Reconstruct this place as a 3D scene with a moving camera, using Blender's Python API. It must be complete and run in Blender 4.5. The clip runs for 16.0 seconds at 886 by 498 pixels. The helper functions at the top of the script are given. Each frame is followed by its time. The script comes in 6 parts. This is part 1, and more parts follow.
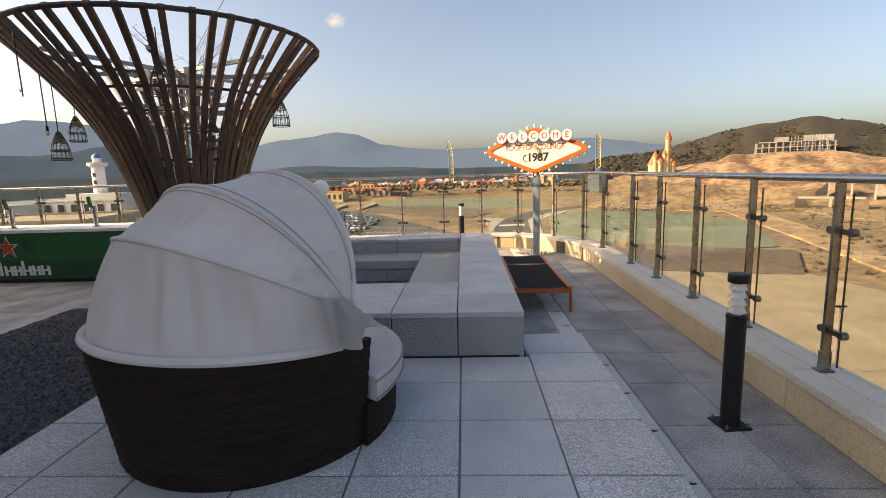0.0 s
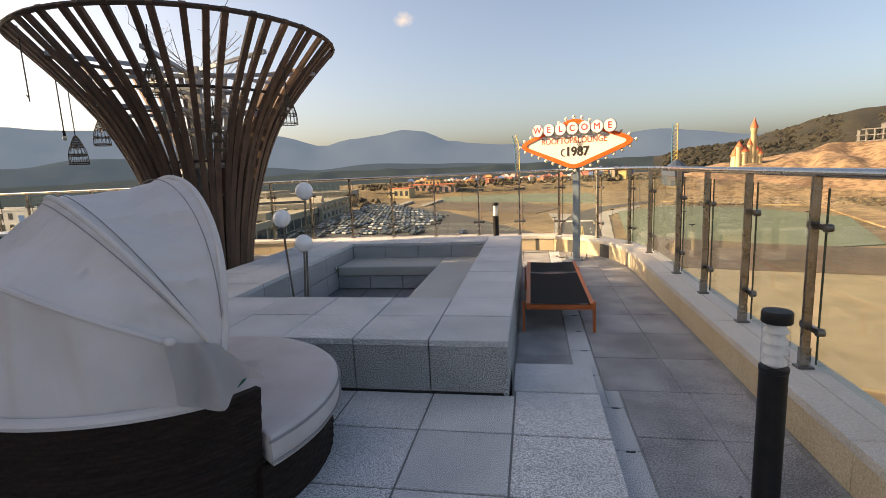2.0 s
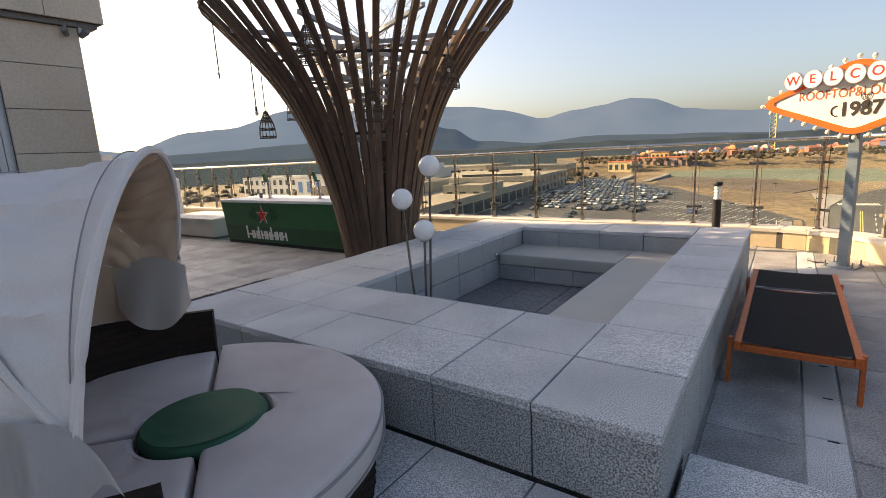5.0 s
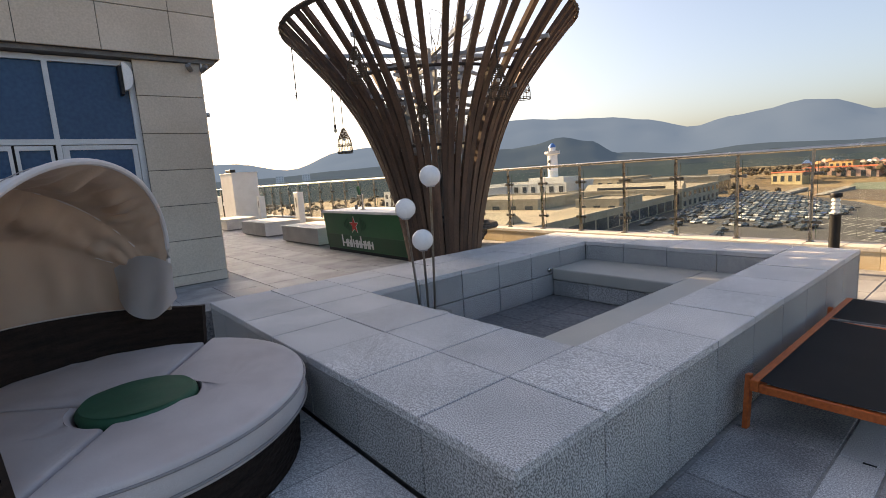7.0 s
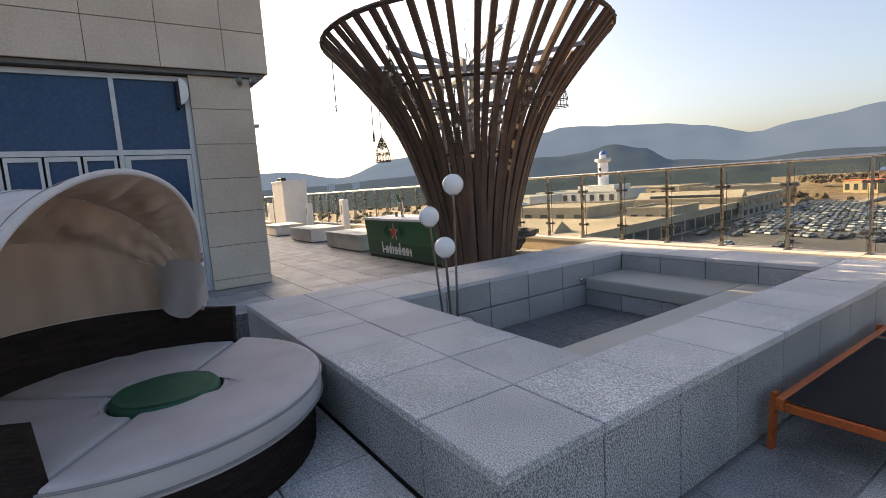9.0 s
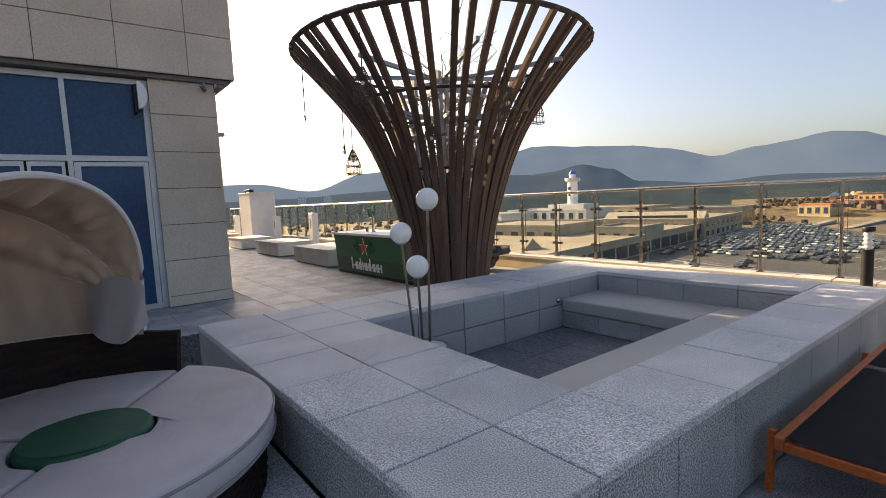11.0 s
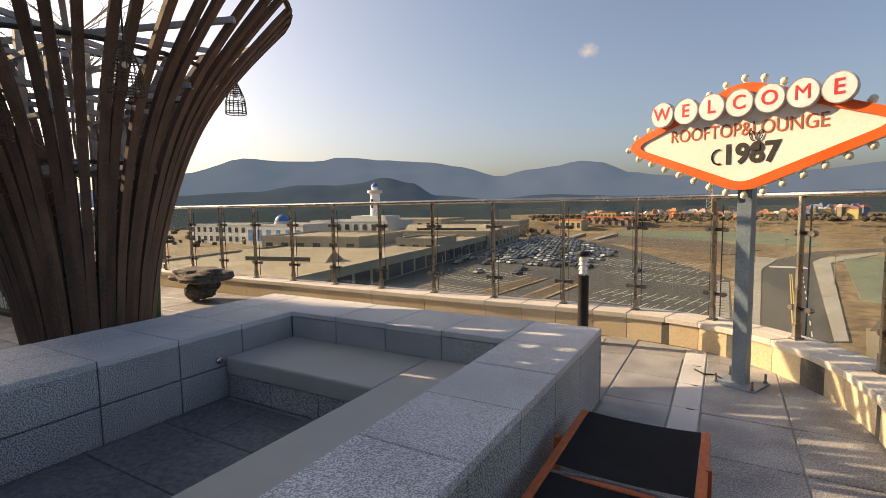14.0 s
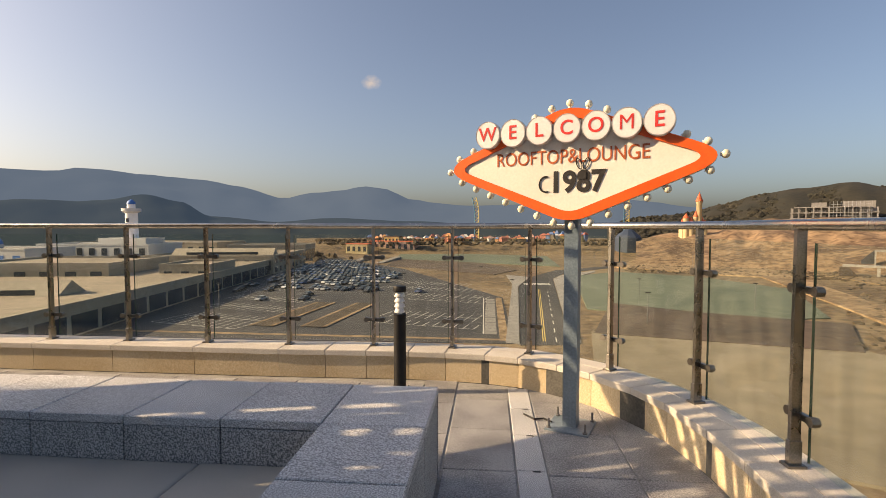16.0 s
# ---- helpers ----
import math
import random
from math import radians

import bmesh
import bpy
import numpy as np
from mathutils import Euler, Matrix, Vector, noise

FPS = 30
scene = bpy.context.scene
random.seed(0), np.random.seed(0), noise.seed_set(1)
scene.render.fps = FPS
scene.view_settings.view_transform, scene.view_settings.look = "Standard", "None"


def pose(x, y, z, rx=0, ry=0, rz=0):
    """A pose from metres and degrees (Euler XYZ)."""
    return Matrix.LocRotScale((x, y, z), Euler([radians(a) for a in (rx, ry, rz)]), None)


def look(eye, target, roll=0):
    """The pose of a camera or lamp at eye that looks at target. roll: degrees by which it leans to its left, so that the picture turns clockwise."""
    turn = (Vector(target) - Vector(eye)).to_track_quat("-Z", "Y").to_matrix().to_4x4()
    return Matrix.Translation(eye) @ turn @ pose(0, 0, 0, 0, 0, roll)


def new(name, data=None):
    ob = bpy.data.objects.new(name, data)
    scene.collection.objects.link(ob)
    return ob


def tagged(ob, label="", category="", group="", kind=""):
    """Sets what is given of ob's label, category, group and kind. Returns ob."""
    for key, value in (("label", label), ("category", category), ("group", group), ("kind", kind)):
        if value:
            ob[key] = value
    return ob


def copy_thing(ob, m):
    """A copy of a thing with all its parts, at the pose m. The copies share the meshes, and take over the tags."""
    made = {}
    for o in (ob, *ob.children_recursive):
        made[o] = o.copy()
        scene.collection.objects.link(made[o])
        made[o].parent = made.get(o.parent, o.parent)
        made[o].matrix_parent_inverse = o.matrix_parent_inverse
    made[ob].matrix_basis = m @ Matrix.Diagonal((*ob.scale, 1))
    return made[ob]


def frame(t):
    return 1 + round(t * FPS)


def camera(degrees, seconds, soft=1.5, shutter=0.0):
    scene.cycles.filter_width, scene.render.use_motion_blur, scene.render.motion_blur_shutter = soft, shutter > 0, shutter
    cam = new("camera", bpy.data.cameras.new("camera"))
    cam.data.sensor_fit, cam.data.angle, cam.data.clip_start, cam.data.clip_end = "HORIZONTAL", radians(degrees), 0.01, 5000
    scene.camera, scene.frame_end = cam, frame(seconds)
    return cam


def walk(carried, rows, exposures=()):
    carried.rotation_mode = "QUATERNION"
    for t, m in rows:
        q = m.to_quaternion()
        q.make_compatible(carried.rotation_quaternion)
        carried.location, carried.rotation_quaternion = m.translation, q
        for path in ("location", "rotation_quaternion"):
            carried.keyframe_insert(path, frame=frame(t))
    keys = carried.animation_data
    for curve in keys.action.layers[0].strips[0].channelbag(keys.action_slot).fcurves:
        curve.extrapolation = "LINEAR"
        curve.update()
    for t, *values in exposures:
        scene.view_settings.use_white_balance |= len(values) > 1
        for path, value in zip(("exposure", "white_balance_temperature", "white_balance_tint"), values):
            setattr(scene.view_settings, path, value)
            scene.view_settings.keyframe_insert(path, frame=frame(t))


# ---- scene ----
cam = camera(84.0, 16.0, soft=0.8)
# seconds, eye, turns in degrees
PATH = [
    (0.0, -0.426, -3.529, 1.564, 80.97, 1.70, 2.36),
    (0.5, -0.244, -3.309, 1.559, 80.56, 1.95, 4.99),
    (1.0, -0.073, -3.118, 1.544, 80.53, 2.24, 7.15),
    (1.5, 0.107, -2.953, 1.567, 80.77, 2.54, 8.78),
    (2.0, 0.150, -2.863, 1.570, 80.77, 2.61, 9.97),
    (2.5, 0.147, -2.790, 1.563, 80.70, 2.52, 10.65),
    (3.0, 0.163, -2.651, 1.556, 80.52, 2.58, 12.52),
    (3.5, 0.230, -2.403, 1.548, 80.11, 2.59, 18.09),
    (4.0, 0.238, -2.144, 1.533, 79.42, 2.85, 23.65),
    (4.5, 0.238, -1.899, 1.522, 78.83, 3.11, 29.34),
    (5.0, 0.295, -1.664, 1.524, 78.91, 3.04, 34.67),
    (7.5, 1.075, -0.940, 1.429, 81.78, 4.01, 52.26),
    (8.0, 1.113, -0.907, 1.430, 82.03, 4.01, 54.10),
    (8.5, 1.114, -0.909, 1.432, 82.54, 3.89, 55.38),
    (11.0, 0.890, -0.768, 1.426, 84.29, 2.61, 52.21),
    (11.5, 0.824, -0.596, 1.411, 84.28, 2.24, 46.54),
    (12.0, 0.831, -0.286, 1.423, 84.11, 1.90, 40.32),
    (12.5, 0.832, 0.065, 1.406, 84.08, 1.87, 35.49),
    (13.0, 0.822, 0.445, 1.418, 84.31, 1.69, 33.61),
    (13.5, 0.848, 0.804, 1.442, 84.57, 1.31, 31.84),
    (14.0, 0.744, 1.094, 1.420, 84.85, 1.01, 29.87),
    (14.5, 0.619, 1.339, 1.435, 85.66, 0.55, 24.38),
    (15.0, 0.510, 1.611, 1.434, 86.51, 0.24, 17.96),
    (15.5, 0.361, 1.772, 1.434, 87.18, 0.03, 11.20),
    (16.0, 0.286, 1.862, 1.444, 87.39, -0.01, 5.42),
]
walk(cam, [(t, pose(x, y, z, rx, ry, rz)) for t, x, y, z, rx, ry, rz in PATH], exposures=[(t, e, 9900 - 60 * t, 15.0) for t, e in ((0.0, 1.15), (3.5, 1.08), (5.0, 1.25), (8.0, 1.3), (11.0, 1.12), (13.5, 0.7), (16.0, 0.48))])

# ---- light ----
SUN_EL, SUN_AZ = 26.0, -97.0  # degrees up; degrees from +y towards +x
world = bpy.data.worlds.new("world")
scene.world = world
world.use_nodes = True
wn = world.node_tree
sky = wn.nodes.new("ShaderNodeTexSky")
sky.sky_type = "NISHITA"
sky.sun_disc = False
sky.sun_elevation = radians(SUN_EL)
sky.sun_rotation = radians(SUN_AZ)
sky.air_density, sky.dust_density, sky.ozone_density = 0.8, 3.6, 4.2
wn.links.new(sky.outputs[0], wn.nodes["Background"].inputs[0])
wn.nodes["Background"].inputs[1].default_value = 0.142
sun = new("sun", bpy.data.lights.new("sun", "SUN"))
sun.data.energy, sun.data.angle, sun.data.color = 5.0, radians(0.4), (1.0, 0.83, 0.62)
toward = Vector((math.sin(radians(SUN_AZ)) * math.cos(radians(SUN_EL)), math.cos(radians(SUN_AZ)) * math.cos(radians(SUN_EL)), math.sin(radians(SUN_EL))))
sun.matrix_world = look(toward * 60, (0, 0, 0))

# ---- materials ----


def surf(name, a, b, scale=5.0, fine=90.0, rough=0.7, metal=0.0, bump=0.2, depth=0.004, rnd=0.06, speck=None, spread=0.5, coat=0.0, stretch=None, island=False, spec=0.5):
    """A procedural surface between two base colours, with coarse stains and fine grain; speck: (scale, dark, light)."""
    m = bpy.data.materials.new(name)
    m.use_nodes = True
    nt, nd = m.node_tree, m.node_tree.nodes
    link, bsdf = nt.links.new, nd["Principled BSDF"]
    geo = nd.new("ShaderNodeNewGeometry")
    where = geo.outputs["Position"]
    if stretch:
        mp = nd.new("ShaderNodeMapping")
        mp.inputs["Scale"].default_value = stretch
        link(where, mp.inputs["Vector"])
        where = mp.outputs[0]
    n1, n2 = nd.new("ShaderNodeTexNoise"), nd.new("ShaderNodeTexNoise")
    for n, s, d in ((n1, scale, 5), (n2, fine, 3)):
        n.inputs["Scale"].default_value, n.inputs["Detail"].default_value = s, d
        link(where, n.inputs["Vector"])
    add = nd.new("ShaderNodeMath")
    add.operation = "MULTIPLY_ADD"
    link(n2.outputs["Fac"], add.inputs[0])
    add.inputs[1].default_value = 0.6
    half = nd.new("ShaderNodeMath")
    half.operation = "MULTIPLY"
    link(n1.outputs["Fac"], half.inputs[0])
    half.inputs[1].default_value = 0.6
    link(half.outputs[0], add.inputs[2])
    ramp = nd.new("ShaderNodeValToRGB")
    link(add.outputs[0], ramp.inputs[0])
    e = ramp.color_ramp.elements
    e[0].position, e[1].position = 0.6 - spread / 2 * 0.6, 0.6 + spread / 2 * 0.6
    e[0].color, e[1].color = (*a, 1), (*b, 1)
    col = ramp.outputs[0]
    if speck:
        n3 = nd.new("ShaderNodeTexNoise")
        n3.inputs["Scale"].default_value, n3.inputs["Detail"].default_value = speck[0], 2
        link(where, n3.inputs["Vector"])
        r3 = nd.new("ShaderNodeValToRGB")
        link(n3.outputs["Fac"], r3.inputs[0])
        q = r3.color_ramp.elements
        q[0].position, q[1].position = 0.40, 0.60
        q[0].color, q[1].color = (*[speck[1]] * 3, 1), (*[speck[2]] * 3, 1)
        mul = nd.new("ShaderNodeMix")
        mul.data_type, mul.blend_type = "RGBA", "MULTIPLY"
        mul.inputs[0].default_value = 1.0
        link(col, mul.inputs[6])
        link(r3.outputs[0], mul.inputs[7])
        col = mul.outputs[2]
    hsv = nd.new("ShaderNodeHueSaturation")
    link(col, hsv.inputs["Color"])
    vary = nd.new("ShaderNodeMapRange")
    if island:
        link(geo.outputs["Random Per Island"], vary.inputs[0])
    else:
        link(nd.new("ShaderNodeObjectInfo").outputs["Random"], vary.inputs[0])
    vary.inputs[3].default_value, vary.inputs[4].default_value = 1 - rnd, 1 + rnd
    link(vary.outputs[0], hsv.inputs["Value"])
    link(hsv.outputs[0], bsdf.inputs["Base Color"])
    rr = nd.new("ShaderNodeMapRange")
    link(n1.outputs["Fac"], rr.inputs[0])
    rr.inputs[3].default_value, rr.inputs[4].default_value = max(0.02, rough - 0.12), min(1, rough + 0.12)
    link(rr.outputs[0], bsdf.inputs["Roughness"])
    bsdf.inputs["Metallic"].default_value = metal
    bsdf.inputs["Coat Weight"].default_value = coat
    bsdf.inputs["Specular IOR Level"].default_value = spec
    if bump:
        bp = nd.new("ShaderNodeBump")
        bp.inputs["Strength"].default_value, bp.inputs["Distance"].default_value = bump, depth
        link(n2.outputs["Fac"], bp.inputs["Height"])
        link(bp.outputs[0], bsdf.inputs["Normal"])
    return m


# A surface that also emits; used for haze painted onto the distance.
def glow(name, colour, strength, base=None):
    m = surf(name, base or colour, base or colour, bump=0, spec=0.0)
    b = m.node_tree.nodes["Principled BSDF"]
    b.inputs["Emission Color"].default_value, b.inputs["Emission Strength"].default_value = (*colour, 1), strength
    return m


def pane_glass(name, tint, haze):
    """Clear pane: a straight view through it, gloss by Fresnel, and a thin film of dust."""
    m = bpy.data.materials.new(name)
    m.use_nodes = True
    nt, nd = m.node_tree, m.node_tree.nodes
    clear, gloss, dust = nd.new("ShaderNodeBsdfTransparent"), nd.new("ShaderNodeBsdfGlossy"), nd.new("ShaderNodeBsdfDiffuse")
    clear.inputs[0].default_value = (*tint, 1)
    gloss.inputs["Roughness"].default_value = 0.02
    dust.inputs[0].default_value = (0.55, 0.6, 0.55, 1)
    fr, m1, m2, ns = nd.new("ShaderNodeLayerWeight"), nd.new("ShaderNodeMixShader"), nd.new("ShaderNodeMixShader"), nd.new("ShaderNodeTexNoise")
    fr.inputs[0].default_value = 0.5
    power, fac = nd.new("ShaderNodeMath"), nd.new("ShaderNodeMath")
    power.operation, fac.operation = "POWER", "MULTIPLY_ADD"
    power.inputs[1].default_value, fac.inputs[1].default_value, fac.inputs[2].default_value = 4.0, 0.5, 0.03
    nt.links.new(fr.outputs["Facing"], power.inputs[0])
    nt.links.new(power.outputs[0], fac.inputs[0])
    ns.inputs["Scale"].default_value = 2.5
    sc = nd.new("ShaderNodeMath")
    sc.operation = "MULTIPLY"
    sc.inputs[1].default_value = haze
    nt.links.new(ns.outputs["Fac"], sc.inputs[0])
    nt.links.new(sc.outputs[0], m1.inputs[0])
    nt.links.new(clear.outputs[0], m1.inputs[1])
    nt.links.new(dust.outputs[0], m1.inputs[2])
    nt.links.new(fac.outputs[0], m2.inputs[0])
    nt.links.new(m1.outputs[0], m2.inputs[1])
    nt.links.new(gloss.outputs[0], m2.inputs[2])
    nt.links.new(m2.outputs[0], nd["Material Output"].inputs[0])
    return m


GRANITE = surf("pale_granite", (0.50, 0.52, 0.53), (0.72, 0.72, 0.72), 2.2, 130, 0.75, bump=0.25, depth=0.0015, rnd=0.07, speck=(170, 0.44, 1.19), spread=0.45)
# upright pit faces: rougher, stronger speckle and darker base than the tops
GRANITE_SIDE = surf("rough_side_granite", (0.29, 0.305, 0.31), (0.47, 0.475, 0.475), 1.6, 110, 0.8, bump=0.3, depth=0.002, rnd=0.07, speck=(130, 0.34, 1.29))
GRANITE_WARM = surf("cream_granite", (0.50, 0.38, 0.23), (0.68, 0.57, 0.40), 1.6, 70, 0.75, bump=0.2, depth=0.002, rnd=0.06, speck=(160, 0.8, 1.05))
COPING = surf("coping_stone", (0.52, 0.48, 0.42), (0.66, 0.62, 0.56), 2.2, 70, 0.7, bump=0.2, depth=0.002, rnd=0.04, speck=(160, 0.82, 1.05))
PAVING = surf("dark_granite_paving", (0.20, 0.20, 0.207), (0.44, 0.44, 0.44), 2.4, 90, 0.6, bump=0.3, depth=0.002, rnd=0.12, spread=0.34, spec=0.35, speck=(150, 0.66, 1.14))
GROUT = surf("joint_mortar", (0.06, 0.06, 0.055), (0.12, 0.115, 0.105), 3, 60, 0.95)
PALE_MORTAR = surf("pale_joint_mortar", (0.20, 0.20, 0.195), (0.34, 0.34, 0.33), 3, 60, 0.95)
DECK_MORTAR = surf("grey_joint_mortar", (0.13, 0.13, 0.13), (0.21, 0.21, 0.205), 3, 60, 0.95)
GRAVEL = surf("dark_gravel", (0.03, 0.032, 0.034), (0.12, 0.125, 0.13), 30, 140, 0.85, bump=0.6, depth=0.01, island=True, rnd=0.5)
STEEL = surf("stainless_steel", (0.42, 0.40, 0.37), (0.56, 0.54, 0.50), 9, 120, 0.24, 1.0, bump=0.03, rnd=0.03)
# railing posts: darker base than the handrail's steel
POST_STEEL = surf("dark_post_steel", (0.25, 0.235, 0.21), (0.38, 0.36, 0.33), 9, 120, 0.28, 1.0, bump=0.03, rnd=0.06)
DARK_STEEL = surf("worn_clamp_steel", (0.14, 0.13, 0.12), (0.26, 0.24, 0.21), 9, 120, 0.35, 1.0, bump=0.05, rnd=0.05)
GREY_STEEL = surf("galvanised_steel", (0.28, 0.30, 0.32), (0.42, 0.44, 0.45), 7, 90, 0.5, 0.5, bump=0.08)
BLACK_PAINT = surf("black_powder_coat", (0.006, 0.006, 0.007), (0.016, 0.016, 0.017), 12, 260, 0.5, bump=0.15, depth=0.001, spec=0.3)
SLAT = surf("brown_timber_slat", (0.058, 0.032, 0.021), (0.15, 0.085, 0.055), 3, 50, 0.7, bump=0.25, depth=0.002, rnd=0.25, stretch=(4, 4, 0.6))
SLAT_TOP = surf("dark_timber_ring", (0.03, 0.02, 0.015), (0.07, 0.05, 0.04), 4, 60, 0.75)
WICKER = surf("dark_brown_wicker", (0.007, 0.005, 0.0045), (0.042, 0.027, 0.021), 6, 90, 0.7, bump=0.2, stretch=(1, 1, 7), spread=0.8, spec=0.15)
RIM_GREY = surf("pale_grey_metal_rim", (0.42, 0.42, 0.43), (0.52, 0.52, 0.53), 8, 60, 0.45, bump=0)
# pit floor: darker base than the paving outside
PIT_FLOOR = surf("dark_pit_granite", (0.09, 0.095, 0.105), (0.22, 0.225, 0.23), 1.1, 30, 0.6, bump=0.3, depth=0.003, rnd=0.05, speck=(130, 0.7, 1.1))
CANVAS = surf("off_white_canvas", (0.56, 0.53, 0.51), (0.66, 0.63, 0.62), 3, 340, 0.85, bump=0.2, depth=0.002, rnd=0.02)
LINING = surf("tan_canvas_lining", (0.45, 0.33, 0.25), (0.56, 0.43, 0.33), 3, 340, 0.85, bump=0.2, depth=0.002)
PIPING = surf("grey_piping", (0.24, 0.22, 0.22), (0.31, 0.29, 0.29), 8, 300, 0.8)
SEAT_CLOTH = surf("warm_grey_seat_cloth", (0.46, 0.41, 0.40), (0.58, 0.53, 0.52), 4, 300, 0.85, bump=0.2, depth=0.002, rnd=0.02)
GREEN_CLOTH = surf("bottle_green_cloth", (0.008, 0.075, 0.04), (0.016, 0.12, 0.065), 6, 300, 0.75, bump=0.15)
VINYL = surf("grey_beige_vinyl", (0.34, 0.345, 0.32), (0.43, 0.425, 0.39), 2.2, 220, 0.55, bump=0.12, depth=0.002, rnd=0.03)
SLING = surf("charcoal_mesh_sling", (0.022, 0.022, 0.024), (0.045, 0.044, 0.046), 5, 420, 0.75, bump=0.3, depth=0.001, spec=0.3)
ORANGE_WOOD = surf("orange_stained_timber", (0.44, 0.085, 0.018), (0.66, 0.15, 0.032), 4, 60, 0.5, bump=0.15, rnd=0.1, stretch=(1, 0.3, 1))
GREEN_PAINT = surf("glossy_green_paint", (0.004, 0.085, 0.028), (0.007, 0.12, 0.04), 2, 60, 0.35, bump=0.04, rnd=0.0)
GREEN_DARK = surf("dark_green_paint", (0.003, 0.05, 0.018), (0.005, 0.075, 0.026), 2, 60, 0.4, bump=0.04)
RED = surf("red_enamel", (0.55, 0.03, 0.02), (0.68, 0.05, 0.03), 5, 80, 0.4, bump=0)
WHITE = surf("white_paint", (0.68, 0.68, 0.66), (0.80, 0.80, 0.78), 3, 60, 0.5, bump=0.05, rnd=0.03)
CHALKY = surf("weathered_white_panel", (0.48, 0.46, 0.43), (0.70, 0.68, 0.64), 2.5, 40, 0.75, bump=0.15, rnd=0.06)
OPAL = surf("opal_white_globe", (0.80, 0.80, 0.78), (0.86, 0.86, 0.84), 3, 60, 0.25, bump=0, rnd=0.0)
BULB = surf("cream_bulb", (0.72, 0.68, 0.52), (0.82, 0.78, 0.62), 5, 60, 0.3, bump=0)
SIGN_ORANGE = surf("orange_red_sign_border", (0.78, 0.10, 0.015), (0.86, 0.13, 0.02), 3, 60, 0.45, bump=0, rnd=0.0)
SIGN_WHITE = surf("cream_sign_face", (0.76, 0.72, 0.64), (0.84, 0.80, 0.72), 2, 60, 0.5, bump=0, rnd=0.0)
DISC_WHITE = surf("white_letter_disc", (0.74, 0.72, 0.72), (0.82, 0.80, 0.80), 2, 60, 0.4, bump=0, rnd=0.02)
LETTER_RED = surf("red_letter", (0.62, 0.03, 0.03), (0.70, 0.04, 0.04), 3, 60, 0.5, bump=0)
LETTER_RUST = surf("rust_orange_letter", (0.42, 0.09, 0.03), (0.50, 0.12, 0.04), 3, 60, 0.5, bump=0)
LETTER_BLACK = surf("black_letter", (0.015, 0.013, 0.012), (0.025, 0.022, 0.02), 3, 60, 0.5, bump=0)
SLATE_POST = surf("blue_grey_painted_steel", (0.12, 0.17, 0.21), (0.20, 0.26, 0.31), 3, 70, 0.45, bump=0.05)
GLASS = pane_glass("green_tinted_glass", (0.95, 0.985, 0.965), 0.035)
EDGE_GREEN = surf("dark_green_glass_edge", (0.01, 0.035, 0.028), (0.02, 0.06, 0.045), 3, 40, 0.15, bump=0)
LENS = pane_glass("clear_lamp_sleeve", (0.99, 0.99, 0.99), 0.02)
STONE_WALL = surf("beige_limestone", (0.50, 0.43, 0.34), (0.64, 0.56, 0.46), 1.4, 40, 0.75, bump=0.15, depth=0.003, rnd=0.05)
# window panes: the blue base paints in reflected sky, own gloss kept low
WINDOW_SKY_BLUE = surf("window_glass_sky_reflection", (0.012, 0.05, 0.12), (0.02, 0.08, 0.17), 0.8, 20, 0.1, bump=0, rnd=0.05, spec=0.2)
ALUMINIUM = surf("grey_white_aluminium", (0.42, 0.45, 0.47), (0.55, 0.57, 0.58), 4, 80, 0.4, 0.3, bump=0.03)
ROCK = surf("grey_boulder", (0.04, 0.037, 0.034), (0.15, 0.135, 0.12), 5, 30, 0.9, bump=0.6, depth=0.02)
TWIG = surf("bare_twig", (0.22, 0.19, 0.16), (0.36, 0.32, 0.28), 8, 60, 0.8)
BASKET = surf("woven_basket_cane", (0.05, 0.032, 0.02), (0.13, 0.09, 0.055), 12, 90, 0.7, rnd=0.2)
DULL_GREY = surf("dull_grey_metal", (0.10, 0.10, 0.10), (0.18, 0.18, 0.18), 6, 60, 0.6)

# ---- building helpers ----


def quad_box(bm, x0, x1, y0, y1, z0, z1, bev=0.0):
    """A box with, if bev is given, a chamfer round its top."""
    b = min(bev, (x1 - x0) / 3, (y1 - y0) / 3)
    rings = [[(x0, y0, z0), (x1, y0, z0), (x1, y1, z0), (x0, y1, z0)]]
    if b:
        rings.append([(x, y, z1 - b) for x, y, _ in rings[0]])
        rings.append([(x0 + b, y0 + b, z1), (x1 - b, y0 + b, z1), (x1 - b, y1 - b, z1), (x0 + b, y1 - b, z1)])
    else:
        rings.append([(x, y, z1) for x, y, _ in rings[0]])
    vs = [[bm.verts.new(p) for p in r] for r in rings]
    bm.faces.new(vs[0][::-1])
    bm.faces.new(vs[-1])
    for lo, hi in zip(vs, vs[1:]):
        for i in range(4):
            bm.faces.new((lo[i], lo[(i + 1) % 4], hi[(i + 1) % 4], hi[i]))
    return [v for r in vs for v in r]


def boxes(*dims, bev=0.0):
    bm = bmesh.new()
    for d in dims:
        quad_box(bm, *d, bev=bev)
    return bm


def round_box(x0, x1, y0, y1, z0, z1, r, seg=3):
    bm = boxes((x0, x1, y0, y1, z0, z1))
    bmesh.ops.bevel(bm, geom=bm.edges[:], offset=r, segments=seg, profile=0.6, affect="EDGES")
    return bm


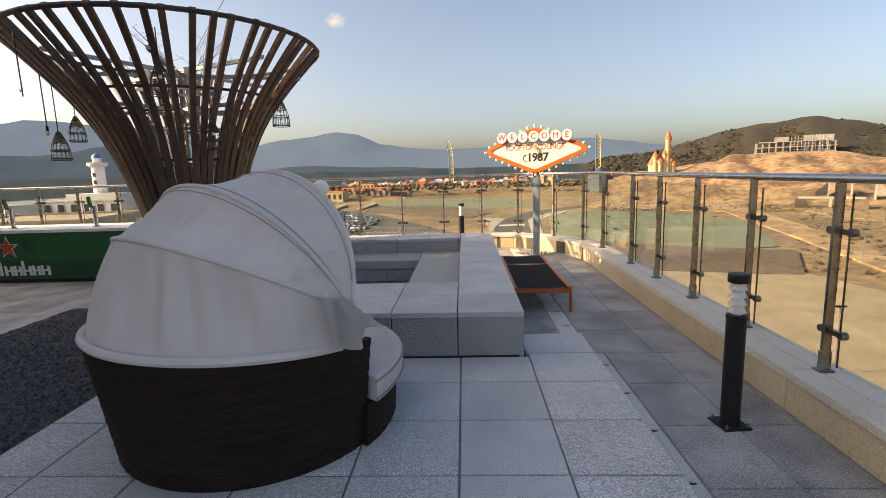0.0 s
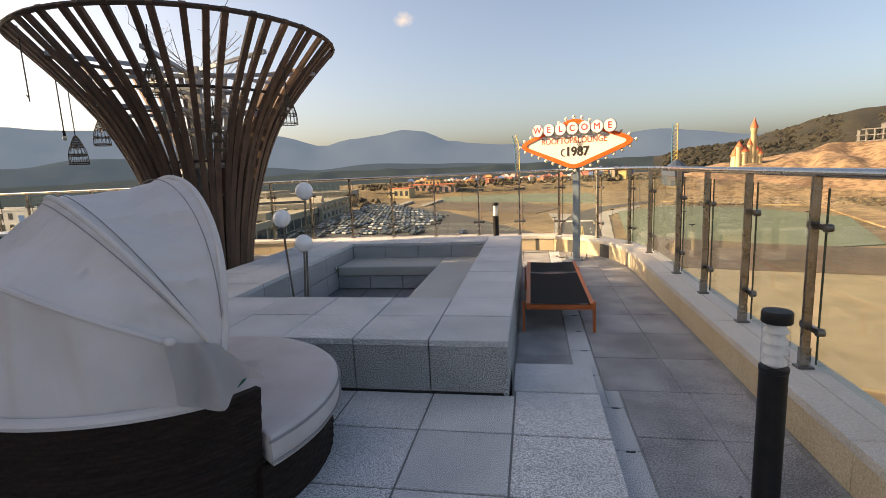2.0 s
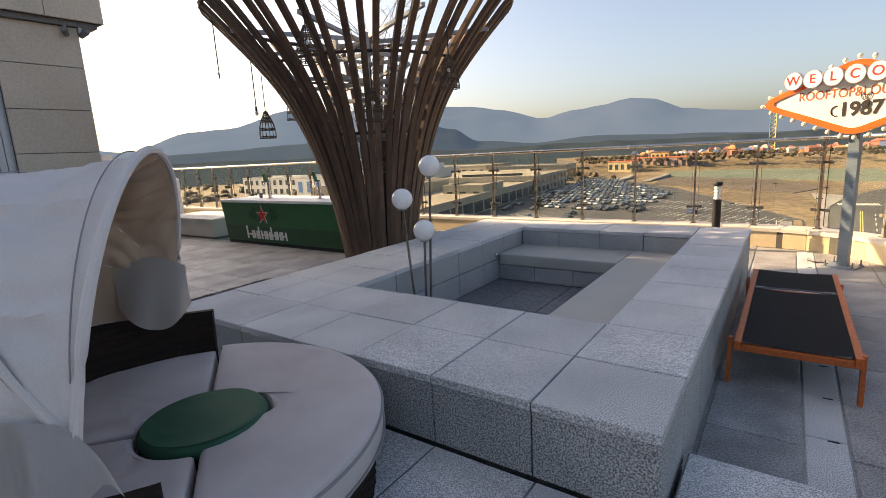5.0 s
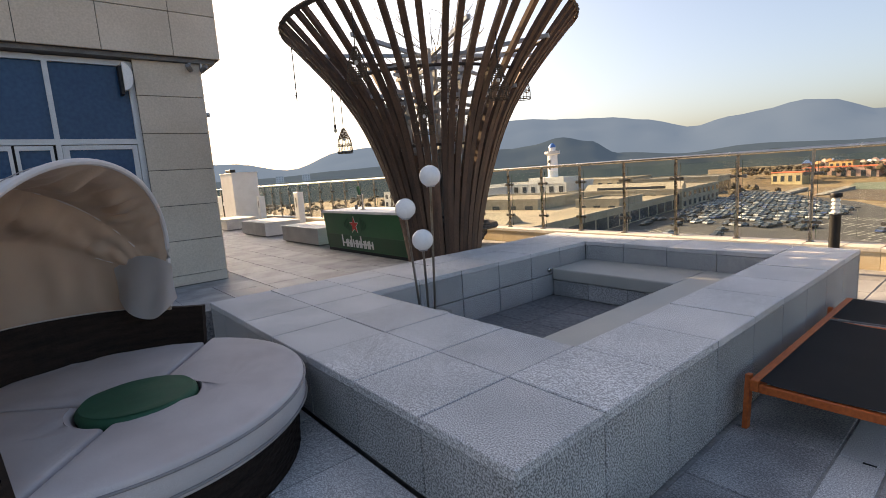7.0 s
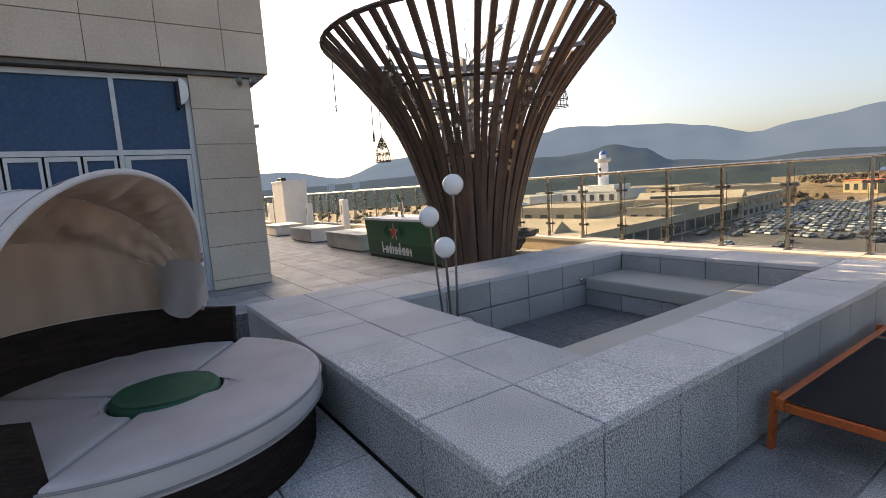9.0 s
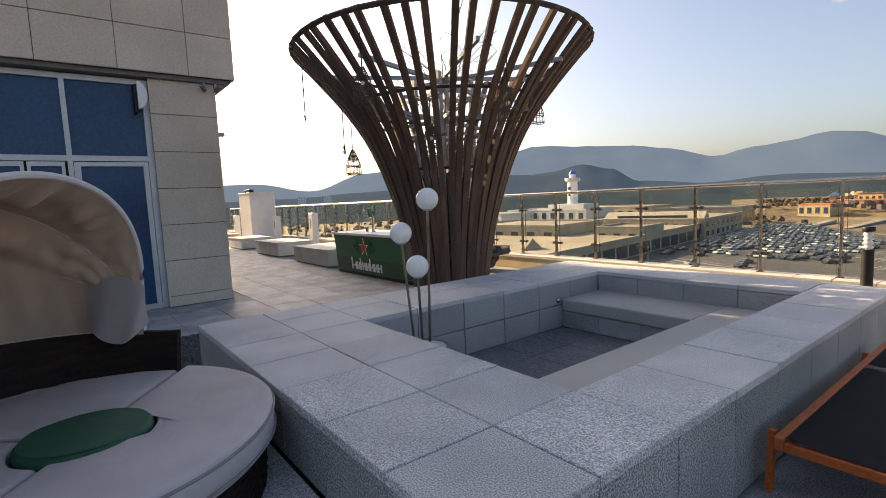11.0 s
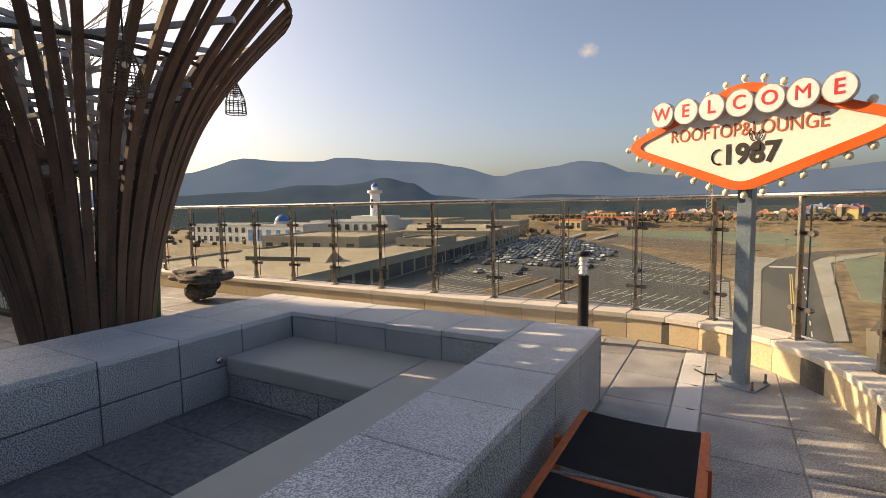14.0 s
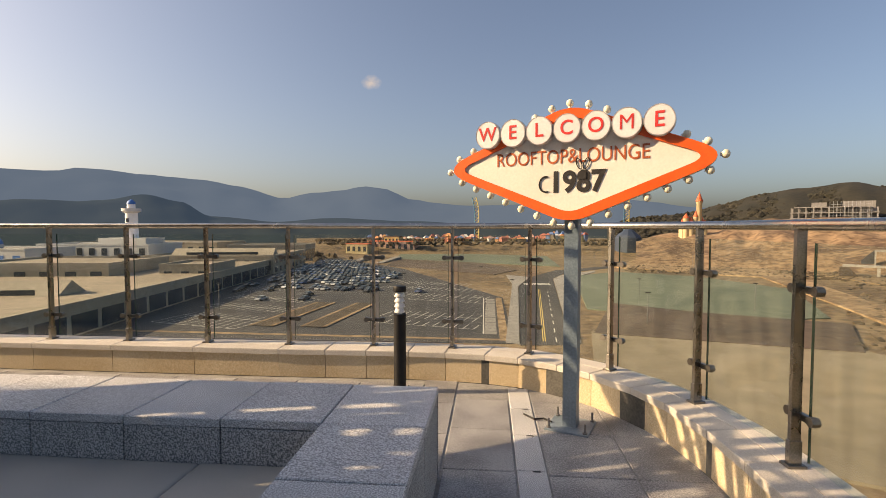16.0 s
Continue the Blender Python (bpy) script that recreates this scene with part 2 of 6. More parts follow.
def lathe(bm, profile, seg=32, at=(0, 0, 0), caps=True):
    """Turns (radius, height) pairs about z."""
    rings = []
    for r, z in profile:
        rings.append([bm.verts.new((at[0] + r * math.cos(2 * math.pi * i / seg), at[1] + r * math.sin(2 * math.pi * i / seg), at[2] + z)) for i in range(seg)])
    for lo, hi in zip(rings, rings[1:]):
        for i in range(seg):
            bm.faces.new((lo[i], lo[(i + 1) % seg], hi[(i + 1) % seg], hi[i]))
    if caps:
        bm.faces.new(rings[0][::-1])
        bm.faces.new(rings[-1])
    return bm


def tube(bm, points, r, seg=8, closed=False, flat=None):
    """Sweeps a round (or, with flat=(width, depth, out), a flat) section along points."""
    pts = [Vector(p) for p in points]
    n, rings = len(pts), []
    for i, p in enumerate(pts):
        a, b = pts[(i - 1) % n if closed else max(i - 1, 0)], pts[(i + 1) % n if closed else min(i + 1, n - 1)]
        d = (b - a).normalized()
        if flat:
            side = Vector(flat[2]).cross(d).normalized()
            out = d.cross(side).normalized()
            w, h = flat[0] / 2, flat[1] / 2
            rings.append([bm.verts.new(p + side * u + out * v) for u, v in ((-w, -h), (w, -h), (w, h), (-w, h))])
        else:
            ref = Vector((0, 0, 1)) if abs(d.z) < 0.95 else Vector((1, 0, 0))
            side = d.cross(ref).normalized()
            up = side.cross(d)
            rings.append([bm.verts.new(p + side * r * math.cos(2 * math.pi * k / seg) + up * r * math.sin(2 * math.pi * k / seg)) for k in range(seg)])
    m = len(rings[0])
    for i in range(n if closed else n - 1):
        lo, hi = rings[i], rings[(i + 1) % n]
        for k in range(m):
            bm.faces.new((lo[k], lo[(k + 1) % m], hi[(k + 1) % m], hi[k]))
    if not closed:
        bm.faces.new(rings[0][::-1])
        bm.faces.new(rings[-1])
    return bm


def ball(r, at=(0, 0, 0), seg=20, squash=1.0):
    bm = bmesh.new()
    bmesh.ops.create_uvsphere(bm, u_segments=seg, v_segments=seg // 2 + 2, radius=r)
    for v in bm.verts:
        v.co = Vector((v.co.x + at[0], v.co.y + at[1], v.co.z * squash + at[2]))
    return bm


def to_mesh(name, bm, material, smooth=False):
    bmesh.ops.recalc_face_normals(bm, faces=bm.faces[:])
    me = bpy.data.meshes.new(name)
    bm.to_mesh(me)
    bm.free()
    me.materials.append(material)
    if smooth:
        me.shade_smooth()
        me.set_sharp_from_angle(angle=radians(40))
    return me


def part(name, bm, material, parent=None, label="", smooth=False):
    """Links a bmesh as one mesh object, under a thing or a part where one is given."""
    ob = new(name, to_mesh(name, bm, material, smooth))
    if parent:
        ob.parent = parent
    return tagged(ob, label)


def thing(name, label, category, group="", at=(0, 0, 0), turn=0.0):
    ob = new(name)
    ob.empty_display_size = 0.1
    ob.matrix_basis = pose(*at, 0, 0, turn)
    return tagged(ob, label, category, group)


PIECES = {}


def piece(name, sx, sy, sz, material, parent, at, bev=0.004, m=None):
    """One stone or tile with chamfered top edges, its origin in the middle of its base; alike pieces share a mesh."""
    key = (round(sx, 3), round(sy, 3), round(sz, 3), material.name)
    if key not in PIECES:
        PIECES[key] = to_mesh(name, boxes((-sx / 2, sx / 2, -sy / 2, sy / 2, 0, sz), bev=bev), material)
    ob = new(name, PIECES[key])
    ob.parent = parent
    ob.matrix_basis = m if m else pose(*at)
    return ob


def structure(ob, label, category):
    return tagged(ob, label, category, kind="structure")


def word(name, text, size, material, parent, m, deep=0.004, label="", width=None, bold=0.0):
    """Raised lettering in the built-in font, centred, read along x with z up."""
    cu = bpy.data.curves.new(name, "FONT")
    cu.offset = bold
    cu.body, cu.size, cu.extrude, cu.align_x, cu.align_y = text, size, deep, "CENTER", "CENTER"
    tmp = bpy.data.objects.new(name, cu)
    scene.collection.objects.link(tmp)
    bpy.context.view_layer.update()
    me = bpy.data.meshes.new_from_object(tmp.evaluated_get(bpy.context.evaluated_depsgraph_get()))
    bpy.data.objects.remove(tmp)
    me.materials.clear()
    me.materials.append(material)
    xs = [v.co.x for v in me.vertices]
    k = width / (max(xs) - min(xs)) if width else 1.0
    for v in me.vertices:
        v.co.x *= k
    ob = new(name, me)
    ob.parent = parent
    ob.matrix_basis = m
    return tagged(ob, label)


# ---- the roof terrace: floor, deck, granite seating pit ----
# line of the railing posts: the straight side, the bend, the long side
POSTS = [(1.775, y) for y in (-8.64, -7.74, -6.84, -5.94, -5.04, -4.14, -3.24, -2.34, -1.44, -0.54, 0.33, 1.235, 2.14, 3.035, 4.38)] + [(1.665, 5.25), (1.27, 5.96), (0.655, 6.43), (-0.07, 6.585), (-0.85, 6.60)] + [(-1.705 - 0.857 * i, 6.575 - 0.002 * i) for i in range(31)]


def offset_line(pts, d):
    """The line moved d metres to its left (inwards)."""
    out = []
    for i, p in enumerate(pts):
        a, b = Vector(pts[max(i - 1, 0)]), Vector(pts[min(i + 1, len(pts) - 1)])
        t = (b - a).normalized()
        out.append((p[0] - t.y * d, p[1] + t.x * d))
    return out


OUTER, INNER = offset_line(POSTS, -0.16), offset_line(POSTS, 0.22)
bm = bmesh.new()
rim = OUTER + [(OUTER[-1][0], -8.2)]
lo, hi = [bm.verts.new((x, y, -0.5)) for x, y in rim], [bm.verts.new((x, y, -0.007)) for x, y in rim]
bm.faces.new(hi)
bm.faces.new(lo[::-1])
for i in range(len(rim)):
    j = (i + 1) % len(rim)
    bm.faces.new((lo[i], lo[j], hi[j], hi[i]))
floor = structure(part("floor", bm, PALE_MORTAR), "mortar bed under the grey granite roof paving", "floor")
bm = bmesh.new()
lo, hi = [bm.verts.new((x, y, -22)) for x, y in rim], [bm.verts.new((x, y, -0.5)) for x, y in rim]
for i in range(len(rim)):
    j = (i + 1) % len(rim)
    bm.faces.new((lo[i], lo[j], hi[j], hi[i]))
structure(part("wall_below", bm, STONE_WALL), "outer walls of the storeys under the terrace", "wall")

# raised deck
DZ = 0.175
deck = structure(part("deck_base", boxes((-2.868, 0.538, -8.0, 0.0, -0.02, DZ - 0.007), (0.015, 0.538, 0.0, 0.516, -0.02, DZ - 0.007)), DECK_MORTAR), "low raised deck of pale granite slabs one step above the path", "deck")
T = 0.505
pit = thing("seating_pit", "sunken seating pit walled in pale speckled granite slabs", "seating pit")
HZ, W0, L0 = 0.525, -3.35, 4.634
INX, INY, FARY, INR = -2.485, 1.02, 4.06, -0.497
part("core", boxes((W0 + 0.03, -0.03, 0.03, INY - 0.03, 0.02, HZ - 0.035), (W0 + 0.03, INX - 0.03, INY - 0.03, L0 - 0.03, 0.02, HZ - 0.035),
                   (INR + 0.03, -0.03, INY - 0.03, L0 - 0.03, 0.02, HZ - 0.035), (INX - 0.03, INR + 0.03, FARY + 0.03, L0 - 0.03, 0.02, HZ - 0.035)), GROUT, pit)
GAP = 0.007
EX = [-0.497 * k for k in range(7)] + [W0]                      # joints across
EY = [0.51 * k for k in range(3)] + [1.02 + (FARY - 1.02) / 6 * k for k in range(1, 7)] + [L0]  # joints along
nx, ny = 7, 9
XC = [((EX[i] + EX[i + 1]) / 2, EX[i] - EX[i + 1]) for i in range(nx)]
YC = [((EY[j] + EY[j + 1]) / 2, EY[j + 1] - EY[j]) for j in range(ny)]
py = 0.507
for i, (x, wx) in enumerate(XC):
    for j, (y, wy) in enumerate(YC):
        if INX < x < INR and INY < y < FARY:
            continue
        piece("cap_slab", wx - GAP, wy - GAP, 0.04, GRANITE, pit, (x, y, HZ - 0.04 + 0.0015 * ((i * 7 + j * 5) % 3 - 1)))
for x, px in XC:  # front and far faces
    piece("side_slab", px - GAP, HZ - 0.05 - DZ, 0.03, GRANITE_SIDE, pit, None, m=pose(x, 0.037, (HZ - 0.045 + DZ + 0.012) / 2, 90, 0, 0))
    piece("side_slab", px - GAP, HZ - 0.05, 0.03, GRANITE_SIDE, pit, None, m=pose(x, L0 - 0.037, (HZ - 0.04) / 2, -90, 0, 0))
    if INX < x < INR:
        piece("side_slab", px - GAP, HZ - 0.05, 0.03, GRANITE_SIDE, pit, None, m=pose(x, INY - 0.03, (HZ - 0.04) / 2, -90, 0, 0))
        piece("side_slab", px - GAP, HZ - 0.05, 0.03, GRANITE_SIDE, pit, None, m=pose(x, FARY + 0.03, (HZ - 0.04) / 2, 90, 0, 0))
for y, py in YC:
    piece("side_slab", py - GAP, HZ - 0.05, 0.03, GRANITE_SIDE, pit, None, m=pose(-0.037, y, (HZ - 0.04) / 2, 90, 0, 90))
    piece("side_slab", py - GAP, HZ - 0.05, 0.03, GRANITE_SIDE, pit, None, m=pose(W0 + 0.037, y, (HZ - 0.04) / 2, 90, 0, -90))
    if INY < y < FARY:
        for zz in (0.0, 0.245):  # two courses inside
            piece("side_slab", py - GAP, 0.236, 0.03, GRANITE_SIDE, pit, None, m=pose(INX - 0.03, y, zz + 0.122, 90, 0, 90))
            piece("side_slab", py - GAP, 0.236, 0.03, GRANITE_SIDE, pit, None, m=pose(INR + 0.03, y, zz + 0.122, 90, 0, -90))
BY, BX = 3.41, -1.09  # fronts of the two benches
bench = part("bench", boxes((INX, BX - 0.03, BY + 0.03, FARY, 0.0, 0.18), (BX + 0.03, INR, INY, FARY, 0.0, 0.18)), GROUT, pit)
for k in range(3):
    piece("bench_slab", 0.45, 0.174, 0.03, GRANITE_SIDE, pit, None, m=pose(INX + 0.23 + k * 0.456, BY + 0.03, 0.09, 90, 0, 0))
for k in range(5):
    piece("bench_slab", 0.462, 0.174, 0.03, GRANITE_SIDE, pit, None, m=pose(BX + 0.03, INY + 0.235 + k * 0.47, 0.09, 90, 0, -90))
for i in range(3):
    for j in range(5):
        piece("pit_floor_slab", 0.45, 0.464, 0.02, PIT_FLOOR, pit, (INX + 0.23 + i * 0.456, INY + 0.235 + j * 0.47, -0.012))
for nm, d in (("bench_cushion", (INX + 0.012, BX - 0.006, BY - 0.02, FARY - 0.006, 0.182, 0.314)), ("bench_cushion", (BX - 0.001, INR - 0.006, INY + 0.012, FARY - 0.006, 0.182, 0.317))):
    c = part(nm, round_box(*d, 0.022, 4), VINYL, smooth=True)
    tagged(c, "long grey-beige vinyl seat cushion lying on the granite bench", "cushion", "bench cushions")
outlet = thing("wall_outlet", "small round steel outlet cap on the inner granite wall", "outlet", at=(INX + 0.002, 3.34, 0.30))
bm = lathe(bmesh.new(), [(0.026, 0), (0.026, 0.012), (0.018, 0.02), (0.010, 0.022), (0.010, 0.012)], 16)
bm.transform(pose(0, 0, 0, 0, 90, 0))
part("cap", bm, STEEL, outlet, smooth=True)

# gravel bed beside the deck
gravel = structure(part("gravel_bed", boxes((-5.30, -2.905, -8.0, 2.2, -0.019, 0.012)), GRAVEL), "bed of dark grey gravel beside the raised deck", "gravel")
rs = random.Random(3)
verts, faces = [], []
for _ in range(15000):
    x, y = rs.uniform(-5.28, -2.93), -2.6 + 4.7 * rs.random()
    if x > W0 - 0.03 and y > -0.03:
        continue
    r = rs.uniform(0.008, 0.019)
    a, n0 = rs.uniform(0, 6.3), len(verts)
    for k in range(4):
        verts.append((x + r * math.cos(a + k * 1.57) * rs.uniform(0.7, 1.2), y + r * math.sin(a + k * 1.57) * rs.uniform(0.7, 1.2), 0.008 + rs.uniform(0, 0.008)))
    verts.append((x + rs.uniform(-0.004, 0.004), y + rs.uniform(-0.004, 0.004), 0.012 + r * rs.uniform(0.6, 1.3)))
    faces += [(n0 + k, n0 + (k + 1) % 4, n0 + 4) for k in range(4)]
me = bpy.data.meshes.new("gravel_stones")
me.from_pydata(verts, [], faces)
me.materials.append(GRAVEL)
stones = new("gravel_stones", me)
tagged(stones, "loose dark grey crushed gravel stones", "gravel", kind="stuff")

# ---- kerb and glass railing ----
kerb = structure(thing("kerb_wall", "low cream granite kerb with pale coping stones under the railing", "kerb"), "low cream granite kerb with pale coping stones under the railing", "kerb")


def along(line, step):
    """Points every step metres along a line of plan points, with the direction there."""
    pts, out, carry = [Vector(p) for p in line], [], 0.0
    for a, b in zip(pts, pts[1:]):
        length, d = (b - a).length, (b - a).normalized()
        while carry < length:
            out.append((a + d * carry, d))
            carry += step
        carry -= length
    return out


CORE_IN, CORE_OUT = offset_line(POSTS, 0.17), offset_line(POSTS, -0.12)
bm = bmesh.new()
rows = [[bm.verts.new((*p, z)) for p in line] for line, z in ((CORE_IN, -0.019), (CORE_IN, 0.22), (CORE_OUT, 0.22), (CORE_OUT, -0.45))]
for a, b in zip(rows, rows[1:]):
    for i in range(len(a) - 1):
        bm.faces.new((a[i], a[i + 1], b[i + 1], b[i]))
part("core", bm, GROUT, kerb)
STEP = 0.447


def bent_slab(name, p0, p1, q0, q1, z0, z1, material, bev=0.006):
    """A slab on four plan points, its top edges chamfered."""
    bm = bmesh.new()
    c = (Vector(p0) + Vector(p1) + Vector(q0) + Vector(q1)) / 4
    ring = [Vector(p) for p in (p0, p1, q1, q0)]
    ins = [p + (c - p).normalized() * bev * 1.4 for p in ring]
    vs = [[bm.verts.new((*(p - c), z)) for p in r] for r, z in ((ring, 0), (ring, z1 - z0 - bev), (ins, z1 - z0))]
    bm.faces.new(vs[0][::-1])
    bm.faces.new(vs[2])
    for lo, hi in zip(vs, vs[1:]):
        for i in range(4):
            bm.faces.new((lo[i], lo[(i + 1) % 4], hi[(i + 1) % 4], hi[i]))
    ob = part(name, bm, material, kerb)
    ob.location = (c.x, c.y, z0)


nodes = []  # one stone a bay on the straight, two on the bend
for i, p in enumerate(POSTS):
    d = (Vector(POSTS[min(i + 1, len(POSTS) - 1)]) - Vector(POSTS[max(i - 1, 0)])).normalized()
    nodes.append((Vector(p), d))
stops = []
for i, (p, d) in enumerate(nodes):
    stops.append((p + d * 0.03, d))
    if 13 <= i <= 19:
        q, e = nodes[i + 1]
        stops.append(((p + q) / 2 + (d - e) * (q - p).length / 8, (d + e).normalized()))
for (a, da), (b, db) in zip(stops, stops[1:]):
    na, nb = Vector((-da.y, da.x)), Vector((-db.y, db.x))
    g = (b - a).normalized() * 0.0025
    bent_slab("coping_stone", a + na * 0.215 + g, b + nb * 0.215 - g, a + na * 0.03 + g, b + nb * 0.03 - g, 0.22, 0.27, COPING)
    bent_slab("coping_stone", a + na * 0.026 + g, b + nb * 0.026 - g, a - na * 0.15 + g, b - nb * 0.15 - g, 0.22, 0.269, COPING)
    bent_slab("kerb_stone", a + na * 0.195 + g, b + nb * 0.195 - g, a + na * 0.165 + g, b + nb * 0.165 - g, 0.0, 0.218, GRANITE_WARM, 0.002)

rail = thing("glass_railing", "stainless steel railing with frameless green-tinted glass panes on the kerb", "railing")
bm = bmesh.new()
fine_line = []
for i in range(len(POSTS) - 1):  # round the bend with a spline
    p = [Vector(POSTS[min(max(i + k, 0), len(POSTS) - 1)]) for k in (-1, 0, 1, 2)]
    for u in (0, 0.25, 0.5, 0.75):
        fine_line.append(0.5 * (2 * p[1] + (p[2] - p[0]) * u + (2 * p[0] - 5 * p[1] + 4 * p[2] - p[3]) * u * u + (3 * p[1] - p[0] - 3 * p[2] + p[3]) * u ** 3))
tube(bm, [(*p, 1.452) for p in fine_line], 0.027, 12)
part("handrail", bm, STEEL, rail, "polished round steel handrail", smooth=True)
post_me = to_mesh("post", boxes((-0.012, 0.012, -0.024, 0.024, 0.0, 1.165), (-0.016, 0.016, -0.03, 0.03, 0.0, 0.13), bev=0.002), POST_STEEL)
shoe_me = to_mesh("base_shoe", boxes((-0.035, 0.035, -0.045, 0.045, 0.0, 0.014), bev=0.003), DARK_STEEL)
bmc = boxes((-0.014, 0.014, -0.085, 0.085, -0.016, 0.016), bev=0.003)
for s in (-1, 1):
    b2 = lathe(bmesh.new(), [(0.024, -0.02), (0.026, 0.0), (0.024, 0.02)], 12)
    b2.transform(pose(0.0, s * 0.083, 0, 0, 90, 0))
    tmp = bpy.data.meshes.new("t")
    b2.to_mesh(tmp)
    b2.free()
    bmc.from_mesh(tmp)
clamp_me = to_mesh("glass_clamp", bmc, DARK_STEEL)
edge_me = to_mesh("pane_edge", boxes((-0.0014, 0.0014, -0.006, 0.006, 0.0, 1.06)), EDGE_GREEN)
for i, p in enumerate(POSTS):
    a, b = Vector(POSTS[max(i - 1, 0)]), Vector(POSTS[min(i + 1, len(POSTS) - 1)])
    d = (b - a).normalized()
    turn = math.degrees(math.atan2(d.y, d.x))
    post = new("post", post_me)
    post.parent = rail
    post.matrix_basis = pose(p[0], p[1], 0.27, 0, 0, turn)
    sh = new("base_shoe", shoe_me)
    sh.parent = post
    for z in (0.25, 0.87):
        cl = new("glass_clamp", clamp_me)
        cl.parent = post
        cl.matrix_basis = pose(0, -0.032, z, 0, 0, 90)
    if i + 1 < len(POSTS):
        q = Vector(POSTS[i + 1])
        e = (q - Vector(p)).normalized()
        n = Vector((e.y, -e.x)) * 0.045
        u, v = Vector(p) + e * 0.045 + n, q - e * 0.045 + n
        bm = bmesh.new()
        quad_box(bm, 0, (v - u).length, -0.005, 0.005, 0.0, 1.06)
        g = part("glass_pane", bm, GLASS, rail)
        g.matrix_basis = pose(u.x, u.y, 0.305, 0, 0, math.degrees(math.atan2(e.y, e.x)))
        g.visible_shadow = False
        for x in (-0.0015, (v - u).length + 0.0015):
            ed = new("pane_edge", edge_me)
            ed.parent = g
            ed.location = (x, 0, 0)

# ---- bollard lights ----


def bollard():
    b = thing("bollard_light", "black round bollard light with clear louvred head on the paving", "bollard", "bollard lights")
    part("base_plate", boxes((-0.085, 0.085, -0.085, 0.085, 0, 0.012), bev=0.003), BLACK_PAINT, b)
    for sx in (-1, 1):
        for sy in (-1, 1):
            part("bolt", lathe(bmesh.new(), [(0.009, 0.012), (0.009, 0.026), (0.005, 0.036)], 8, (sx * 0.066, sy * 0.066, 0)), DULL_GREY, b)
    part("column", lathe(bmesh.new(), [(0.058, 0.012), (0.054, 0.03), (0.054, 0.665), (0.057, 0.668), (0.057, 0.685)], 28), BLACK_PAINT, b, smooth=True)
    part("louvre_core", lathe(bmesh.new(), [(0.022, 0.685), (0.022, 0.88)], 16), ALUMINIUM, b, smooth=True)
    for k in range(4):
        z = 0.70 + k * 0.046
        part("louvre", lathe(bmesh.new(), [(0.046, z), (0.047, z + 0.004), (0.030, z + 0.04), (0.022, z + 0.042), (0.022, z + 0.03)], 24), WHITE, b, "white sloping louvre ring", smooth=True)
    s = part("sleeve", lathe(bmesh.new(), [(0.052, 0.684), (0.052, 0.882)], 28, caps=False), LENS, b, "clear plastic sleeve", smooth=True)
    s.visible_shadow = False
    part("cap", lathe(bmesh.new(), [(0.056, 0.88), (0.058, 0.884), (0.058, 0.922), (0.053, 0.93), (0.0005, 0.932)], 28), BLACK_PAINT, b, smooth=True)
    return b


bol = bollard()
bol.matrix_basis = pose(1.145, -0.69, 0.0, 0, 0, 8)
copy_thing(bol, pose(-0.49, 6.06, 0.0))
copy_thing(bol, pose(-23.2, 5.9, 0.0))
# ---- round wicker daybed with folding canopy ----
CX, CY = -1.63, -0.85
N = Vector((0.57, 0.82, 0)).normalized()   # the way it faces
U = Vector((-N.y, N.x, 0))                 # along its back
daybed = thing("daybed", "round dark wicker daybed with off-white canopy and grey cushions", "daybed", at=(CX, CY, DZ))
daybed.matrix_basis = pose(CX, CY, DZ) @ Matrix.Diagonal((0.94, 0.94, 1.0, 1.0))


def wicker_wall(radius, z0, z1, a0, a1, closed, rows, cols, thick=0.035):
    """A woven wall: rows of cane over and under the uprights; radius(z), z1(angle)."""
    bm = bmesh.new()
    grid = []
    for i in range(rows + 1):
        ring = []
        for j in range(cols if closed else cols + 1):
            a = a0 + (a1 - a0) * j / cols
            top = z1(a)
            z = z0 + (top - z0) * i / rows
            r = radius(z) + 0.0025 * math.sin(math.pi * (j / 2 + (i // 2))) * (1 if i % 2 else 0.2) + (0.0013 if i % 2 else -0.0013) + 0.002 * math.sin(i * 0.9)
            ring.append(bm.verts.new((r * math.cos(a), r * math.sin(a), z)))
        grid.append(ring)
    inner = []
    for i in (rows, 0):
        ring = []
        for j in range(len(grid[0])):
            v = grid[i][j].co
            s = 1 - thick / math.hypot(v.x, v.y)
            ring.append(bm.verts.new((v.x * s, v.y * s, v.z)))
        inner.append(ring)
    every = grid + inner
    for lo, hi in zip(every, every[1:] + [every[0]]):
        for j in range(len(lo) if closed else len(lo) - 1):
            k = (j + 1) % len(lo)
            bm.faces.new((lo[j], lo[k], hi[k], hi[j]))
    if not closed:
        for j in (0, -1):
            bm.faces.new([r[j] for r in every])
    return bm


face_a = math.atan2(N.y, N.x)
part("base", wicker_wall(lambda z: 0.815 + 0.08 * z, 0.0, lambda a: 0.235, face_a - math.pi * 0.46, face_a + math.pi * 0.46, False, 22, 110), WICKER, daybed)
shell_top = lambda a: 0.585 + 0.055 * max(0.0, math.cos(a - face_a - math.pi))
part("back_shell", wicker_wall(lambda z: 0.775 + 0.15 * z, 0.0, shell_top, face_a + math.pi * 0.452, face_a + math.pi * 1.548, False, 60, 150), WICKER, daybed)
part("seat_board", lathe(bmesh.new(), [(0.80, 0.19), (0.80, 0.225)], 48), DULL_GREY, daybed)


